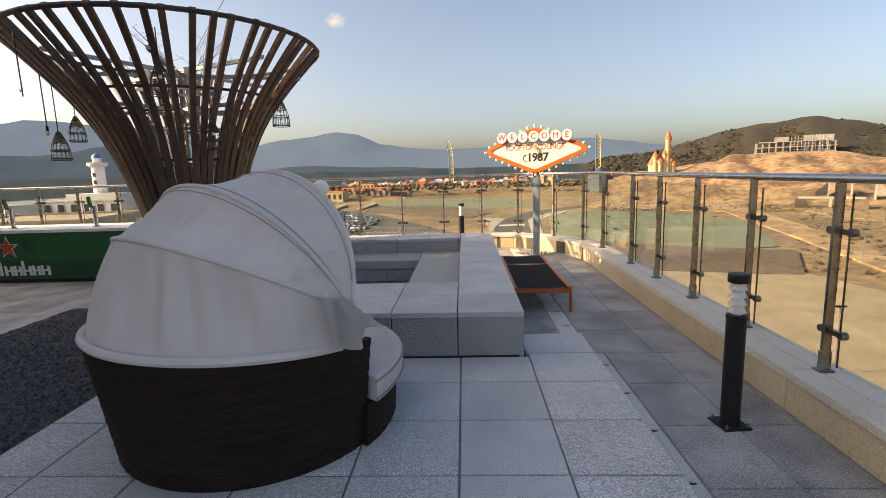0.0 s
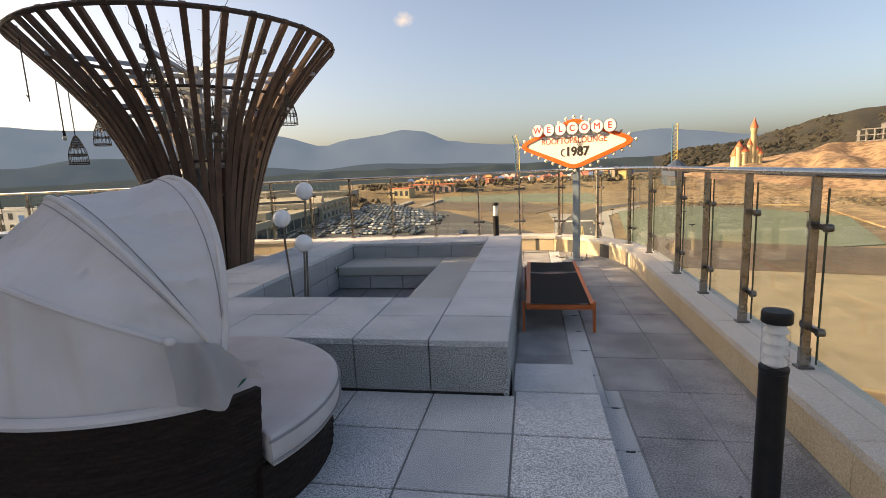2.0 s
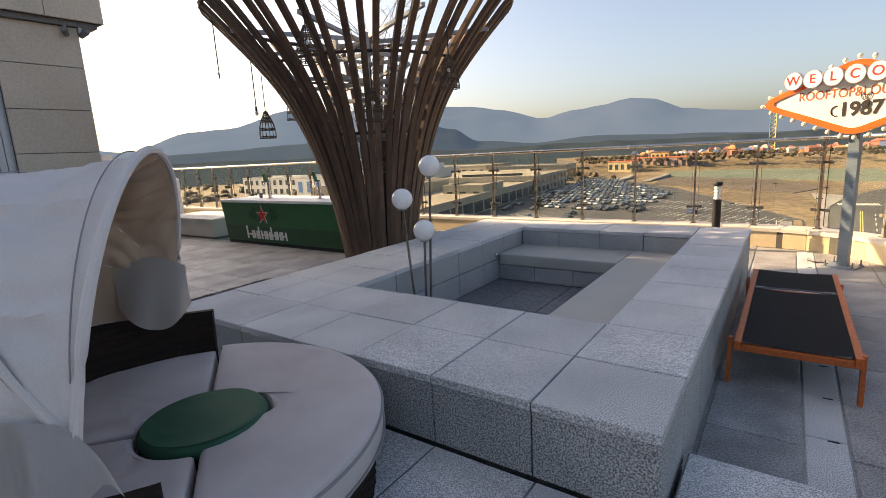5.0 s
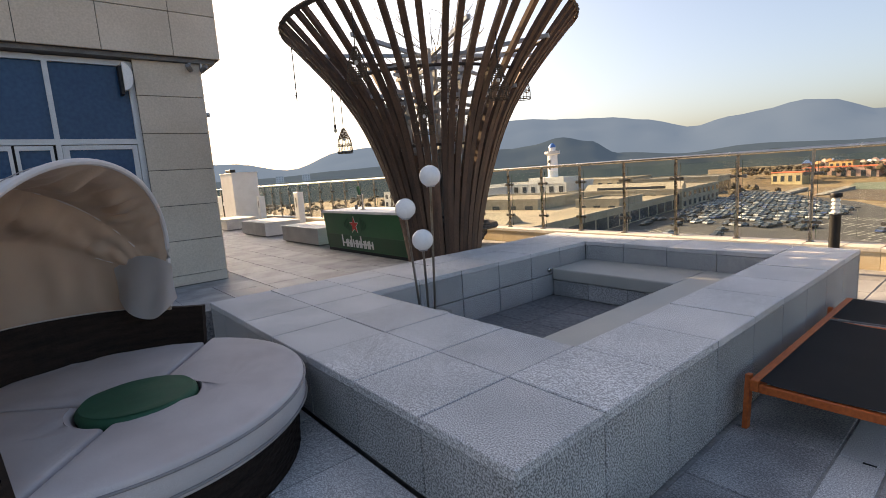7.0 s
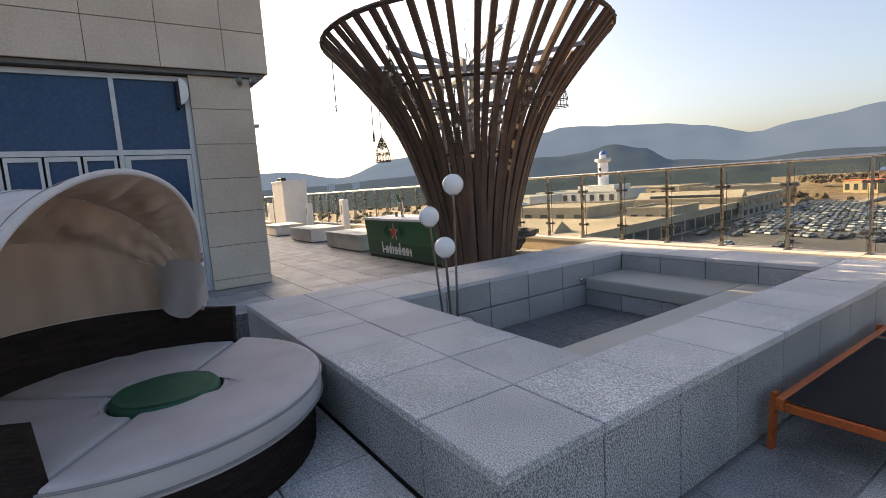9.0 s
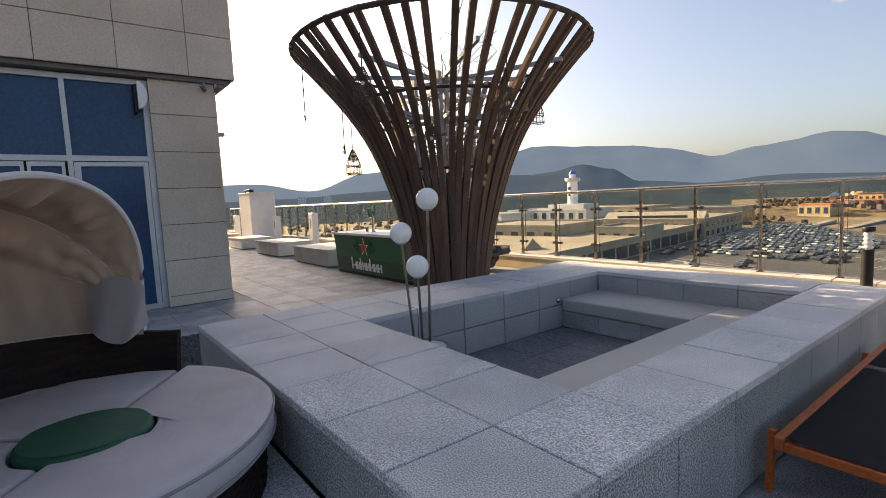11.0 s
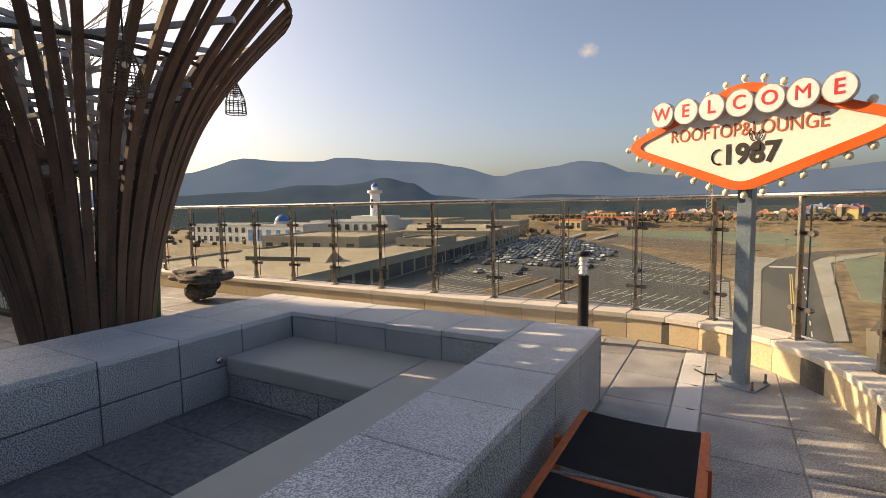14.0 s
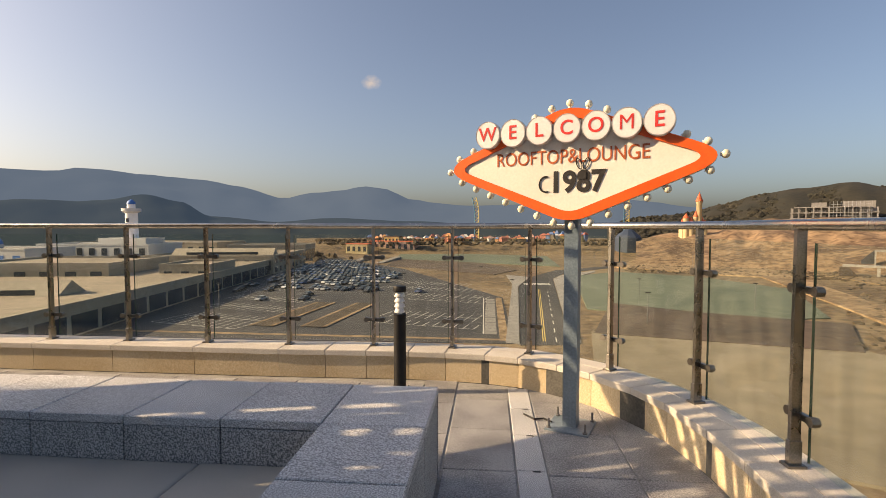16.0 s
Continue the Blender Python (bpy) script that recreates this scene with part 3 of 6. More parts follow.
def pad(outline, z0, z1, r, puff=0.0, crumple=0.0):
    """A cushion on a plan outline, its edges rounded and its top slightly domed."""
    c = sum((Vector(p) for p in outline), Vector((0, 0))) / len(outline)
    bm = bmesh.new()
    rings = []
    for k in range(7):
        a = math.pi * (k / 6 - 0.5)
        ins, z = r * (1 - math.cos(a)), (z0 + z1) / 2 + ((z1 - z0) / 2 - r) * (1 if k > 3 else -1 if k < 3 else 0) + r * math.sin(a)
        rings.append([bm.verts.new((*(Vector(p) + (c - Vector(p)).normalized() * ins), z)) for p in outline])
    for s in (0.92, 0.84, 0.76, 0.68, 0.6, 0.5, 0.4, 0.3, 0.2, 0.1):
        rings.append([bm.verts.new((*(c + (Vector(p) - c) * s), z1 + puff * (1 - s) + 0.006 * s * noise.noise(Vector((*p, s)) * 7) + crumple * s * s * (0.5 - abs(noise.noise(Vector((p[0] * 9 + s, p[1] * 9, s * 2.0)))) * 2))) for p in outline])
    n = len(outline)
    for lo, hi in zip(rings, rings[1:]):
        for i in range(n):
            bm.faces.new((lo[i], lo[(i + 1) % n], hi[(i + 1) % n], hi[i]))
    bm.faces.new(rings[0][::-1])
    bm.faces.new(rings[-1])
    return bm


PC = Vector((0.117, 0.083))  # middle of the round pillow, from the daybed's middle
n2, u2 = Vector(N.xy), Vector(U.xy)


def arc(c, r, a0, a1, n):
    return [Vector((c.x + r * math.cos(a0 + (a1 - a0) * k / n), c.y + r * math.sin(a0 + (a1 - a0) * k / n))) for k in range(n + 1)]


RC = 0.875
O = Vector((0.0, 0.0))
off = PC.dot(n2)
half_a = math.acos(off / RC)
front = arc(O, RC, face_a - half_a + 0.01, face_a + half_a - 0.01, 56) + arc(PC, 0.262, face_a + math.pi / 2, face_a - math.pi / 2, 20)
c1 = part("seat_cushion", pad(front, 0.235, 0.375, 0.025, 0.012), SEAT_CLOTH, daybed, "warm grey half-round seat cushion", smooth=True)
pip = bmesh.new()
tube(pip, [(*p, 0.352) for p in arc(O, RC + 0.002, face_a - half_a, face_a + half_a, 56)], 0.006, 6)
tube(pip, [(*p, 0.262) for p in arc(O, RC + 0.002, face_a - half_a, face_a + half_a, 56)], 0.006, 6)
part("piping", pip, PIPING, c1)
RB = 0.80
ha = math.acos(off / RB)
for s in (1, -1):
    back = arc(O, RB, face_a + s * (ha + 0.02), face_a + s * (math.pi - 0.01), 26) + arc(PC, 0.262, face_a + s * (math.pi - 0.05), face_a + s * (math.pi / 2 + 0.06), 10)
    part("seat_cushion", pad(back, 0.235, 0.372, 0.025, 0.006, 0.012), SEAT_CLOTH, daybed, "warm grey quarter-round seat cushion", smooth=True)
part("table_drum", lathe(bmesh.new(), [(0.20, 0.23), (0.20, 0.33)], 32, (PC.x, PC.y, 0)), WICKER, daybed)
green = part("round_pillow", pad(arc(PC, 0.252, 0, 2 * math.pi * 39 / 40, 39), 0.33, 0.392, 0.028, 0.012), GREEN_CLOTH, smooth=True)
green.matrix_basis = daybed.matrix_basis.copy()
tagged(green, "round bottle-green cloth pillow set in the middle of the daybed", "pillow")

# canopy: cloth between four ribs that fold about two pivots
PIV = Vector((0.06, -0.06, 0.76))
HALF, HIGH, DEEP = 0.80, 0.66, 0.80


def rib(phi, k):
    """A point of the rib leaning phi degrees back, k from 0 to 1 round it."""
    a = math.pi * k
    p, s = radians(phi), max(0.0, math.sin(a)) ** 0.82
    return PIV + U * (HALF * math.cos(a)) - N * (DEEP * math.sin(p) * s) + Vector((0, 0, HIGH * math.cos(p) * s + 0.0))


RIBS = (-9, 26, 56)


COLS, STEPS = 140, 14


def cloth(inset):
    bm = bmesh.new()
    rows = []
    for a, b in zip(RIBS, RIBS[1:]):
        for q in range(STEPS):
            u = q / STEPS
            row = []
            for k in range(COLS + 1):
                kk = k / COLS
                v = rib(a, kk).lerp(rib(b, kk), u)
                mid = v - PIV
                edge, belly = math.sin(math.pi * kk), math.sin(math.pi * u)
                sag = edge * belly * (-0.034 + 0.028 * noise.noise(Vector((kk * 25 + q * 0.2, q * 0.16 + a, 1.7))))
                crease = 0.5 - abs(noise.noise(Vector((kk * 19 + 0.8 * u, u * 1.1 + a, 9.0)))) * 2
                sag += min(1.0, edge * 2) * (0.25 + belly) * (0.026 * crease + 0.010 * noise.noise(Vector((kk * 48, u * 3 + a, 3.0))))
                row.append(v + mid.normalized() * (sag - inset))
            rows.append(row)
    rows.append([rib(RIBS[2], k / COLS) - (rib(RIBS[2], k / COLS) - PIV).normalized() * inset for k in range(COLS + 1)])
    for n in range(1, 9):  # skirt down to the shell
        u = n / 8
        row = []
        for k in range(COLS + 1):
            kk = k / COLS
            top = rib(RIBS[2], kk)
            rad = Vector((top.x, top.y, 0))
            ease = min(1.0, min(kk, 1 - kk) * 60 / 9)
            low = rad.normalized() * (rad.length + (0.85 - rad.length) * ease * ease * (3 - 2 * ease))
            low.z = 0.60 + 0.05 * math.sin(math.pi * kk)
            v = top.lerp(low, u)
            c = kk * 60
            fold = math.sin(math.pi * u) * math.sin(math.pi * kk) * (0.022 * (math.sin(c * 0.9 + 1.5 * math.sin(c * 0.31)) + 0.4 * math.sin(c * 1.7)) + 0.014 * (0.5 - 2 * abs(noise.noise(Vector((kk * 22, u * 1.5, 5.5))))))
            row.append(v + rad.normalized() * (fold - inset))
        rows.append(row)
    vs = [[bm.verts.new(p) for p in row] for row in rows]
    for lo, hi in zip(vs, vs[1:]):
        for i in range(COLS):
            bm.faces.new((lo[i], lo[i + 1], hi[i + 1], hi[i]))
    return bm


canopy = part("canopy", cloth(0.0), CANVAS, daybed, "off-white canvas folding canopy", smooth=True)
part("canopy_lining", cloth(0.012), LINING, canopy, "tan canopy lining", smooth=True)
for phi, r in zip(RIBS, (0.014, 0.012, 0.012)):
    bm = bmesh.new()
    tube(bm, [rib(phi, k / 40) for k in range(41)], r, 8)
    part("canopy_rib", bm, CANVAS, canopy, smooth=True)
for phi, out in ((-4, 0.006), (23, 0.004), (29, 0.004)):
    bm = bmesh.new()
    lower, upper = (RIBS[0], RIBS[1]) if phi < RIBS[1] else (RIBS[1], RIBS[2])
    seam = []
    for k in range(2, 39):
        p = rib(lower, k / 40).lerp(rib(upper, k / 40), (phi - lower) / (upper - lower))
        seam.append(p + (p - PIV).normalized() * out)
    tube(bm, seam, 0.0022, 5)
    part("seam", bm, PIPING, canopy, "grey stitched seam", smooth=True)
bm = bmesh.new()
tube(bm, [(rad.x, rad.y, shell_top(face_a + math.pi * 0.53) + 0.012 + 0.055 * math.sin(math.pi * n0 / 40)) for n0, rad in enumerate(Vector((0.865 * math.cos(face_a + math.pi * (0.53 + 0.94 * k / 40)), 0.865 * math.sin(face_a + math.pi * (0.53 + 0.94 * k / 40)), 0)) for k in range(41))], 0.022, 8)
part("rim_roll", bm, CANVAS, canopy, "rolled canvas hem on the shell's rim", smooth=True)
for s in (1, -1):  # loose flaps at the pivots
    bm = bmesh.new()
    vs = []
    for i in range(21):
        row = []
        for j in range(13):
            u, v = i / 20, j / 12
            reach = -0.20 + (0.18 + 0.13 * v) * u
            drop = 0.05 * u * (1 - v) + v * (0.20 + 0.06 * math.sin(math.pi * min(1, u * 1.25)))
            out = 0.012 + 0.06 * v + 0.038 * v ** 0.6 * math.sin(11 * u + 2.6 * v) + 0.009 * math.sin(21 * u + 5 * v) * v
            if (U * s).x < 0:  # this one is turned in over the shell's end
                out, reach = -0.045 - 0.05 * v * math.sin(math.pi * u) + 0.02 * math.sin(10 * u + 3 * v) * v, -0.27 + 0.33 * u
                drop = -0.06 * math.sin(math.pi * u) * (1 - v) + v * (0.10 + 0.20 * math.sin(math.pi * (0.12 + 0.72 * u)))
            p = PIV + U * s * (HALF + out) + N * reach + Vector((0, 0, 0.11 - drop))
            row.append(bm.verts.new(p))
        vs.append(row)
    for i in range(20):
        for j in range(12):
            bm.faces.new((vs[i][j], vs[i + 1][j], vs[i + 1][j + 1], vs[i][j + 1]))
    bmesh.ops.solidify(bm, geom=bm.faces[:], thickness=0.006)
    part("canopy_flap", bm, CANVAS, canopy, "loose canvas flap", smooth=True)
    knot = ball(0.020, PIV + U * s * (HALF + 0.02) - N * 0.18 + Vector((0, 0, 0.11)), 14, 0.8)
    part("tie_knot", knot, CANVAS, canopy, smooth=True)

# ---- slatted tower ----
TX, TY = -4.28, 3.32
PROFILE = [(0.0, 0.44), (0.4, 0.495), (0.8, 0.55), (1.2, 0.64), (1.6, 0.76), (2.0, 0.905), (2.4, 1.115), (2.7, 1.345), (3.0, 1.60), (3.30, 1.88)]


def tower_r(z):
    for (z0, r0), (z1, r1) in zip(PROFILE, PROFILE[1:]):
        if z <= z1:
            return r0 + (r1 - r0) * (z - z0) / (z1 - z0)
    return PROFILE[-1][1]


tower = thing("slatted_tower", "flaring vase-shaped tower of brown timber slats round a steel frame", "sculpture", at=(TX, TY, 0))
bm = bmesh.new()
zs = [3.30 * k / 22 for k in range(23)]
smooth_r = [sum(tower_r(min(max(z + d, 0), 3.3)) for d in (-0.2, -0.1, 0, 0.1, 0.2)) / 5 if 0.2 < z < 3.1 else tower_r(z) for z in zs]
tube(bm, [(r, 0, z) for z, r in zip(zs, smooth_r)], 0, flat=(0.068, 0.048, (1, 0, 0.3)))
slat_me = to_mesh("slat", bm, SLAT)
NS = 52
for k in range(NS):
    s = new("slat", slat_me)
    s.parent = tower
    s.matrix_basis = pose(0, 0, 0.004 * (k % 3), 0, 0, 360 * k / NS + 1.2 * math.sin(k * 2.3))
for z, r, mat in ((3.285, 1.865, SLAT_TOP), (2.62, 1.23, SLAT_TOP), (1.8, 0.785, SLAT_TOP), (0.9, 0.525, SLAT_TOP)):
    bm = bmesh.new()
    tube(bm, [(r * math.cos(2 * math.pi * k / 64), r * math.sin(2 * math.pi * k / 64), z) for k in range(64)], 0.028 if z > 3 else 0.018, 6, closed=True)
    part("hoop", bm, mat, tower, "dark ring that ties the slats", smooth=True)
steel = part("steel_frame", boxes(*[(sx * 0.26 - 0.025, sx * 0.26 + 0.025, sy * 0.26 - 0.025, sy * 0.26 + 0.025, 0, 3.0) for sx in (-1, 1) for sy in (-1, 1)]), GREY_STEEL, tower, "grey galvanised inner frame")
for z, ln in ((2.95, 1.6), (2.45, 1.18), (1.75, 0.80)):
    for a in (20, 110, 65, 155):
        bm = boxes((-ln, ln, -0.022, 0.022, -0.022, 0.022))
        bm.transform(pose(0, 0, z + (0.046 if a > 60 and a != 110 else 0), 0, 0, a))
        part("cross_bar", bm, GREY_STEEL, steel)
for z in (2.2, 2.72):
    bm = boxes((-0.42, 0.42, -0.30, -0.26, z, z + 0.04), (-0.42, 0.42, 0.26, 0.30, z, z + 0.04), (-0.30, -0.26, -0.42, 0.42, z + 0.041, z + 0.08), (0.26, 0.30, -0.42, 0.42, z + 0.041, z + 0.08))
    part("square_ring", bm, GREY_STEEL, steel)
# bare tree that grows inside
tree = thing("bare_tree", "leafless pale slender tree standing inside the slatted tower", "tree", at=(TX + 0.05, TY, 0))
rt = random.Random(8)
bm_t, bm_w = bmesh.new(), bmesh.new()
trunk = [Vector((0.03 * math.sin(k), 0.03 * math.cos(1.7 * k), 0.42 * k)) for k in range(8)]
for a, b, r in zip(trunk, trunk[1:], (0.035, 0.032, 0.028, 0.024, 0.019, 0.014, 0.009)):
    tube(bm_t, [a, b], r, 7)
for k in range(34):
    p = trunk[rt.randrange(3, 8)].copy()
    a, up = rt.uniform(0, 6.28), rt.uniform(0.5, 1.2)
    pts = [p]
    for _ in range(4):
        a += rt.uniform(-0.4, 0.4)
        pts.append(pts[-1] + Vector((math.cos(a), math.sin(a), up)) * rt.uniform(0.12, 0.22))
    tube(bm_w, pts, 0.0045, 4)
    for q in pts[1:]:
        e = q + Vector((rt.uniform(-1, 1), rt.uniform(-1, 1), rt.uniform(0.2, 1))) * 0.2
        tube(bm_w, [q, q.lerp(e, 0.6) + Vector((0.02, 0, 0)), e], 0.0025, 3)
part("trunk", bm_t, TWIG, tree, smooth=True)
part("twig_crown", bm_w, TWIG, tree)["kind"] = "stuff"


def lantern(x, y, z, top, size=1.0, cage=True):
    """A bell of woven cane on a cord; z is its lower rim."""
    l = thing("basket_lantern", "bell-shaped woven cane lantern on a cord from the tower", "lantern", "hanging lanterns", at=(x, y, z))
    h = 0.35 * size
    bell = lambda u: (0.108 - 0.016 * u - 0.075 * max(0, (u - 0.35) / 0.65) ** 1.4) * size
    for k in range(14):
        bm = bmesh.new()
        a = 2 * math.pi * k / 14
        tube(bm, [(bell(u) * math.cos(a + 0.15 * u), bell(u) * math.sin(a + 0.15 * u), h * u) for u in (0, 0.2, 0.4, 0.6, 0.8, 1)], 0.004, 4)
        part("stave", bm, BASKET, l)
    for u in (0.0, 0.06, 0.3, 0.36, 0.6, 0.66, 0.72, 0.78, 0.84, 0.9, 0.96):
        bm = bmesh.new()
        tube(bm, [(bell(u) * math.cos(2 * math.pi * k / 18), bell(u) * math.sin(2 * math.pi * k / 18), h * u) for k in range(18)], 0.0045, 4, closed=True)
        part("cane_hoop", bm, BASKET, l)
    bm = bmesh.new()
    tube(bm, [(0, 0, h * 0.95), (0, 0, top - z)], 0.006, 5)
    part("cord", bm, BLACK_PAINT, l)
    part("bulb", ball(0.022, (0, 0, h * 0.55), 10), OPAL, l)
    return l


def under(x, y):
    """Height of the slats over a plan point."""
    r = math.hypot(x - TX, y - TY)
    return next((z / 100 for z in range(0, 331) if tower_r(z / 100) >= r), 3.3)


for x, y, z in ((-5.50, 2.60, 1.84), (-5.85, 3.36, 2.12), (-2.79, 2.99, 2.20), (-3.60, 1.76, 2.44), (-3.46, 2.48, 1.90), (-3.95, 4.75, 2.45)):
    lantern(x, y, z, min(under(x, y) + 0.02, 3.28) if math.hypot(x - TX, y - TY) > 0.9 else 2.95)
for x, y, z0, z1, nm in ((-5.156, 1.784, 2.49, 3.27, "hook"), (-5.55, 2.50, 2.22, 2.98, "bulb")):
    c = thing("hanging_cord", "dark cord hanging from the tower's rim", "cord", at=(x, y, z0))
    bm = bmesh.new()
    tube(bm, [(0, 0, 0), (0, 0, z1 - z0)], 0.007, 6)
    if nm == "hook":
        tube(bm, [(0, 0, 0.06), (-0.02, 0, 0.05), (-0.025, 0, 0.075)], 0.006, 5)
    part("cord", bm, BLACK_PAINT, c)
    if nm == "bulb":
        part("socket", lathe(bmesh.new(), [(0.012, -0.03), (0.016, -0.02), (0.016, 0.03)], 10), BLACK_PAINT, c)
        part("glass_bulb", ball(0.024, (0, 0, -0.055), 12, 1.3), BULB, c, smooth=True)

# ---- three globe lamps on a barrel in the pit ----
BARX, BARY, BARH = -1.935, 1.20, 0.365
barrel = thing("lamp_barrel", "dark woven cane barrel table with white lid and clear glass top", "side table", at=(BARX, BARY, 0.008))
part("body", wicker_wall(lambda z: 0.150 + 0.016 * math.sin(math.pi * z / BARH), 0.0, lambda a: BARH, 0, 2 * math.pi, True, 24, 64, 0.012), DULL_GREY, barrel, "dark grey woven cane body")
for k in range(28):
    bm = bmesh.new()
    a = 2 * math.pi * k / 28
    tube(bm, [((0.155 + 0.016 * math.sin(math.pi * u)) * math.cos(a + 0.12 * u), (0.155 + 0.016 * math.sin(math.pi * u)) * math.sin(a + 0.12 * u), BARH * u) for u in (0, 0.25, 0.5, 0.75, 1)], 0.006, 5)
    part("cane_upright", bm, BASKET, barrel)
part("lid", lathe(bmesh.new(), [(0.15, BARH), (0.154, BARH + 0.004), (0.154, BARH + 0.012), (0.15, BARH + 0.015)], 40), WHITE, barrel, "white round lid", smooth=True)
gt = part("glass_top", lathe(bmesh.new(), [(0.172, BARH + 0.018), (0.174, BARH + 0.02), (0.174, BARH + 0.026), (0.172, BARH + 0.028)], 40), LENS, barrel, "clear round glass top", smooth=True)
gt.visible_shadow = False
for x, y, z in ((-1.80, 1.183, 1.436), (-1.977, 1.073, 1.211), (-1.797, 1.074, 0.992)):
    g = thing("globe_lamp", "white opal globe lamp on a thin steel pole on the barrel", "lamp", "globe lamps", at=(BARX + (x - BARX) * 0.55, BARY + (y - BARY) * 0.55, BARH + 0.036))
    base = Vector((BARX + (x - BARX) * 0.55, BARY + (y - BARY) * 0.55, BARH + 0.036))
    tip = Vector((x, y, z)) - base
    bm = bmesh.new()
    tube(bm, [(0, 0, 0), tip - Vector((0, 0, 0.07))], 0.009, 8)
    part("pole", bm, DARK_STEEL, g, smooth=True)
    part("collar", lathe(bmesh.new(), [(0.03, -0.078), (0.034, -0.07), (0.03, -0.06)], 16, tip), GREY_STEEL, g, smooth=True)
    part("globe", ball(0.076, tip, 32), OPAL, g, "white opal globe", smooth=True)

# ---- sun lounger ----
lg = thing("sun_lounger", "low orange timber sun lounger with charcoal mesh sling", "lounger", at=(0.40, 1.70, 0.0))
lg.matrix_basis = pose(0.40, 1.70, 0.0) @ Matrix.Diagonal((1.0, 1.055, 1.09, 1.0))
for x in (-0.315, 0.27):
    part("side_rail", round_box(x, x + 0.04, 0.0, 1.93, 0.205, 0.262, 0.005, 2), ORANGE_WOOD, lg)
for y in (0.0, 1.02, 1.89):
    part("cross_rail", round_box(-0.274, 0.269, y, y + 0.035, 0.205, 0.245, 0.005, 2), ORANGE_WOOD, lg)
for x in (-0.338, 0.312):
    for y in (0.03, 1.55):
        bm = bmesh.new()
        tube(bm, [(x, y + 0.03, 0.265), (x, y, 0.0)], 0, flat=(0.045, 0.024, (1, 0, 0)))
        part("leg", bm, ORANGE_WOOD, lg)
bm = bmesh.new()


def sling(y0, y1, dip, curve):
    rows = []
    for j in range(13):
        v = j / 12
        rows.append([bm.verts.new((-0.272 + 0.541 * i / 10, y0 + (y1 - y0) * v + curve * (v - 1 if curve < 0 else v) * math.sin(math.pi * i / 10), 0.262 - dip * math.sin(math.pi * i / 10))) for i in range(11)])
    for lo, hi in zip(rows, rows[1:]):
        for i in range(10):
            bm.faces.new((lo[i], lo[i + 1], hi[i + 1], hi[i]))


sling(0.012, 1.27, 0.012, 0.0)
bmesh.ops.solidify(bm, geom=bm.faces[:], thickness=0.005)
part("seat_sling", bm, SLING, lg, "charcoal mesh seat sling", smooth=True)
bm = bmesh.new()
sling(1.335, 1.92, 0.010, 0.0)
bmesh.ops.solidify(bm, geom=bm.faces[:], thickness=0.005)
part("back_sling", bm, SLING, lg, "charcoal mesh backrest sling", smooth=True)
part("hinge_bar", round_box(-0.274, 0.269, 1.285, 1.32, 0.222, 0.246, 0.005, 2), ORANGE_WOOD, lg)
bm = bmesh.new()
tube(bm, [(-0.27 + 0.54 * k / 12, 1.272 + 0.03 * math.sin(math.pi * k / 12), 0.262) for k in range(13)], 0.006, 6)
part("hem_cord", bm, DULL_GREY, lg, "grey hem cord", smooth=True)

# ---- welcome sign ----
SX, SY, ST = 0.845, 5.36, -22.5
sign = thing("welcome_sign", "diamond welcome sign, orange border, cream bulbs, blue-grey steel post", "sign", at=(SX, SY, 0), turn=ST)
sign.matrix_basis = pose(SX, SY, 0, 0, 0, ST) @ Matrix.Diagonal((1.02, 1.0, 1.0745, 1.0))


def diamond(half, up, down, r, seg=8):
    """Plan (s, z) outline of a diamond with rounded corners, about (0, 1.75)."""
    cs = [(-half, 0.0), (0.0, down), (half, 0.0), (0.0, up)]
    out = []
    for i in range(4):
        a, b, c = Vector(cs[i - 1]), Vector(cs[i]), Vector(cs[(i + 1) % 4])
        k = r[i]
        p, q = b + (a - b).normalized() * k, b + (c - b).normalized() * k
        out += [(1 - t) ** 2 * p + 2 * t * (1 - t) * b + t * t * q for t in (j / seg for j in range(seg + 1))]
    return out


def plate(outline, y0, y1, z=1.745, hole=None):
    bm = bmesh.new()
    loops = [outline] + ([hole] if hole else [])
    rings = [[[bm.verts.new((p[0], y, z + p[1])) for p in o] for y in (y0, y1)] for o in loops]
    n = len(outline)
    for a, b in rings:
        for i in range(n):
            bm.faces.new((a[i], a[(i + 1) % n], b[(i + 1) % n], b[i]))
    for k in (0, 1):
        if hole:
            for i in range(n):
                bm.faces.new((rings[0][k][i], rings[0][k][(i + 1) % n], rings[1][k][(i + 1) % n], rings[1][k][i]))
        else:
            bm.faces.new(rings[0][k])
    return bm


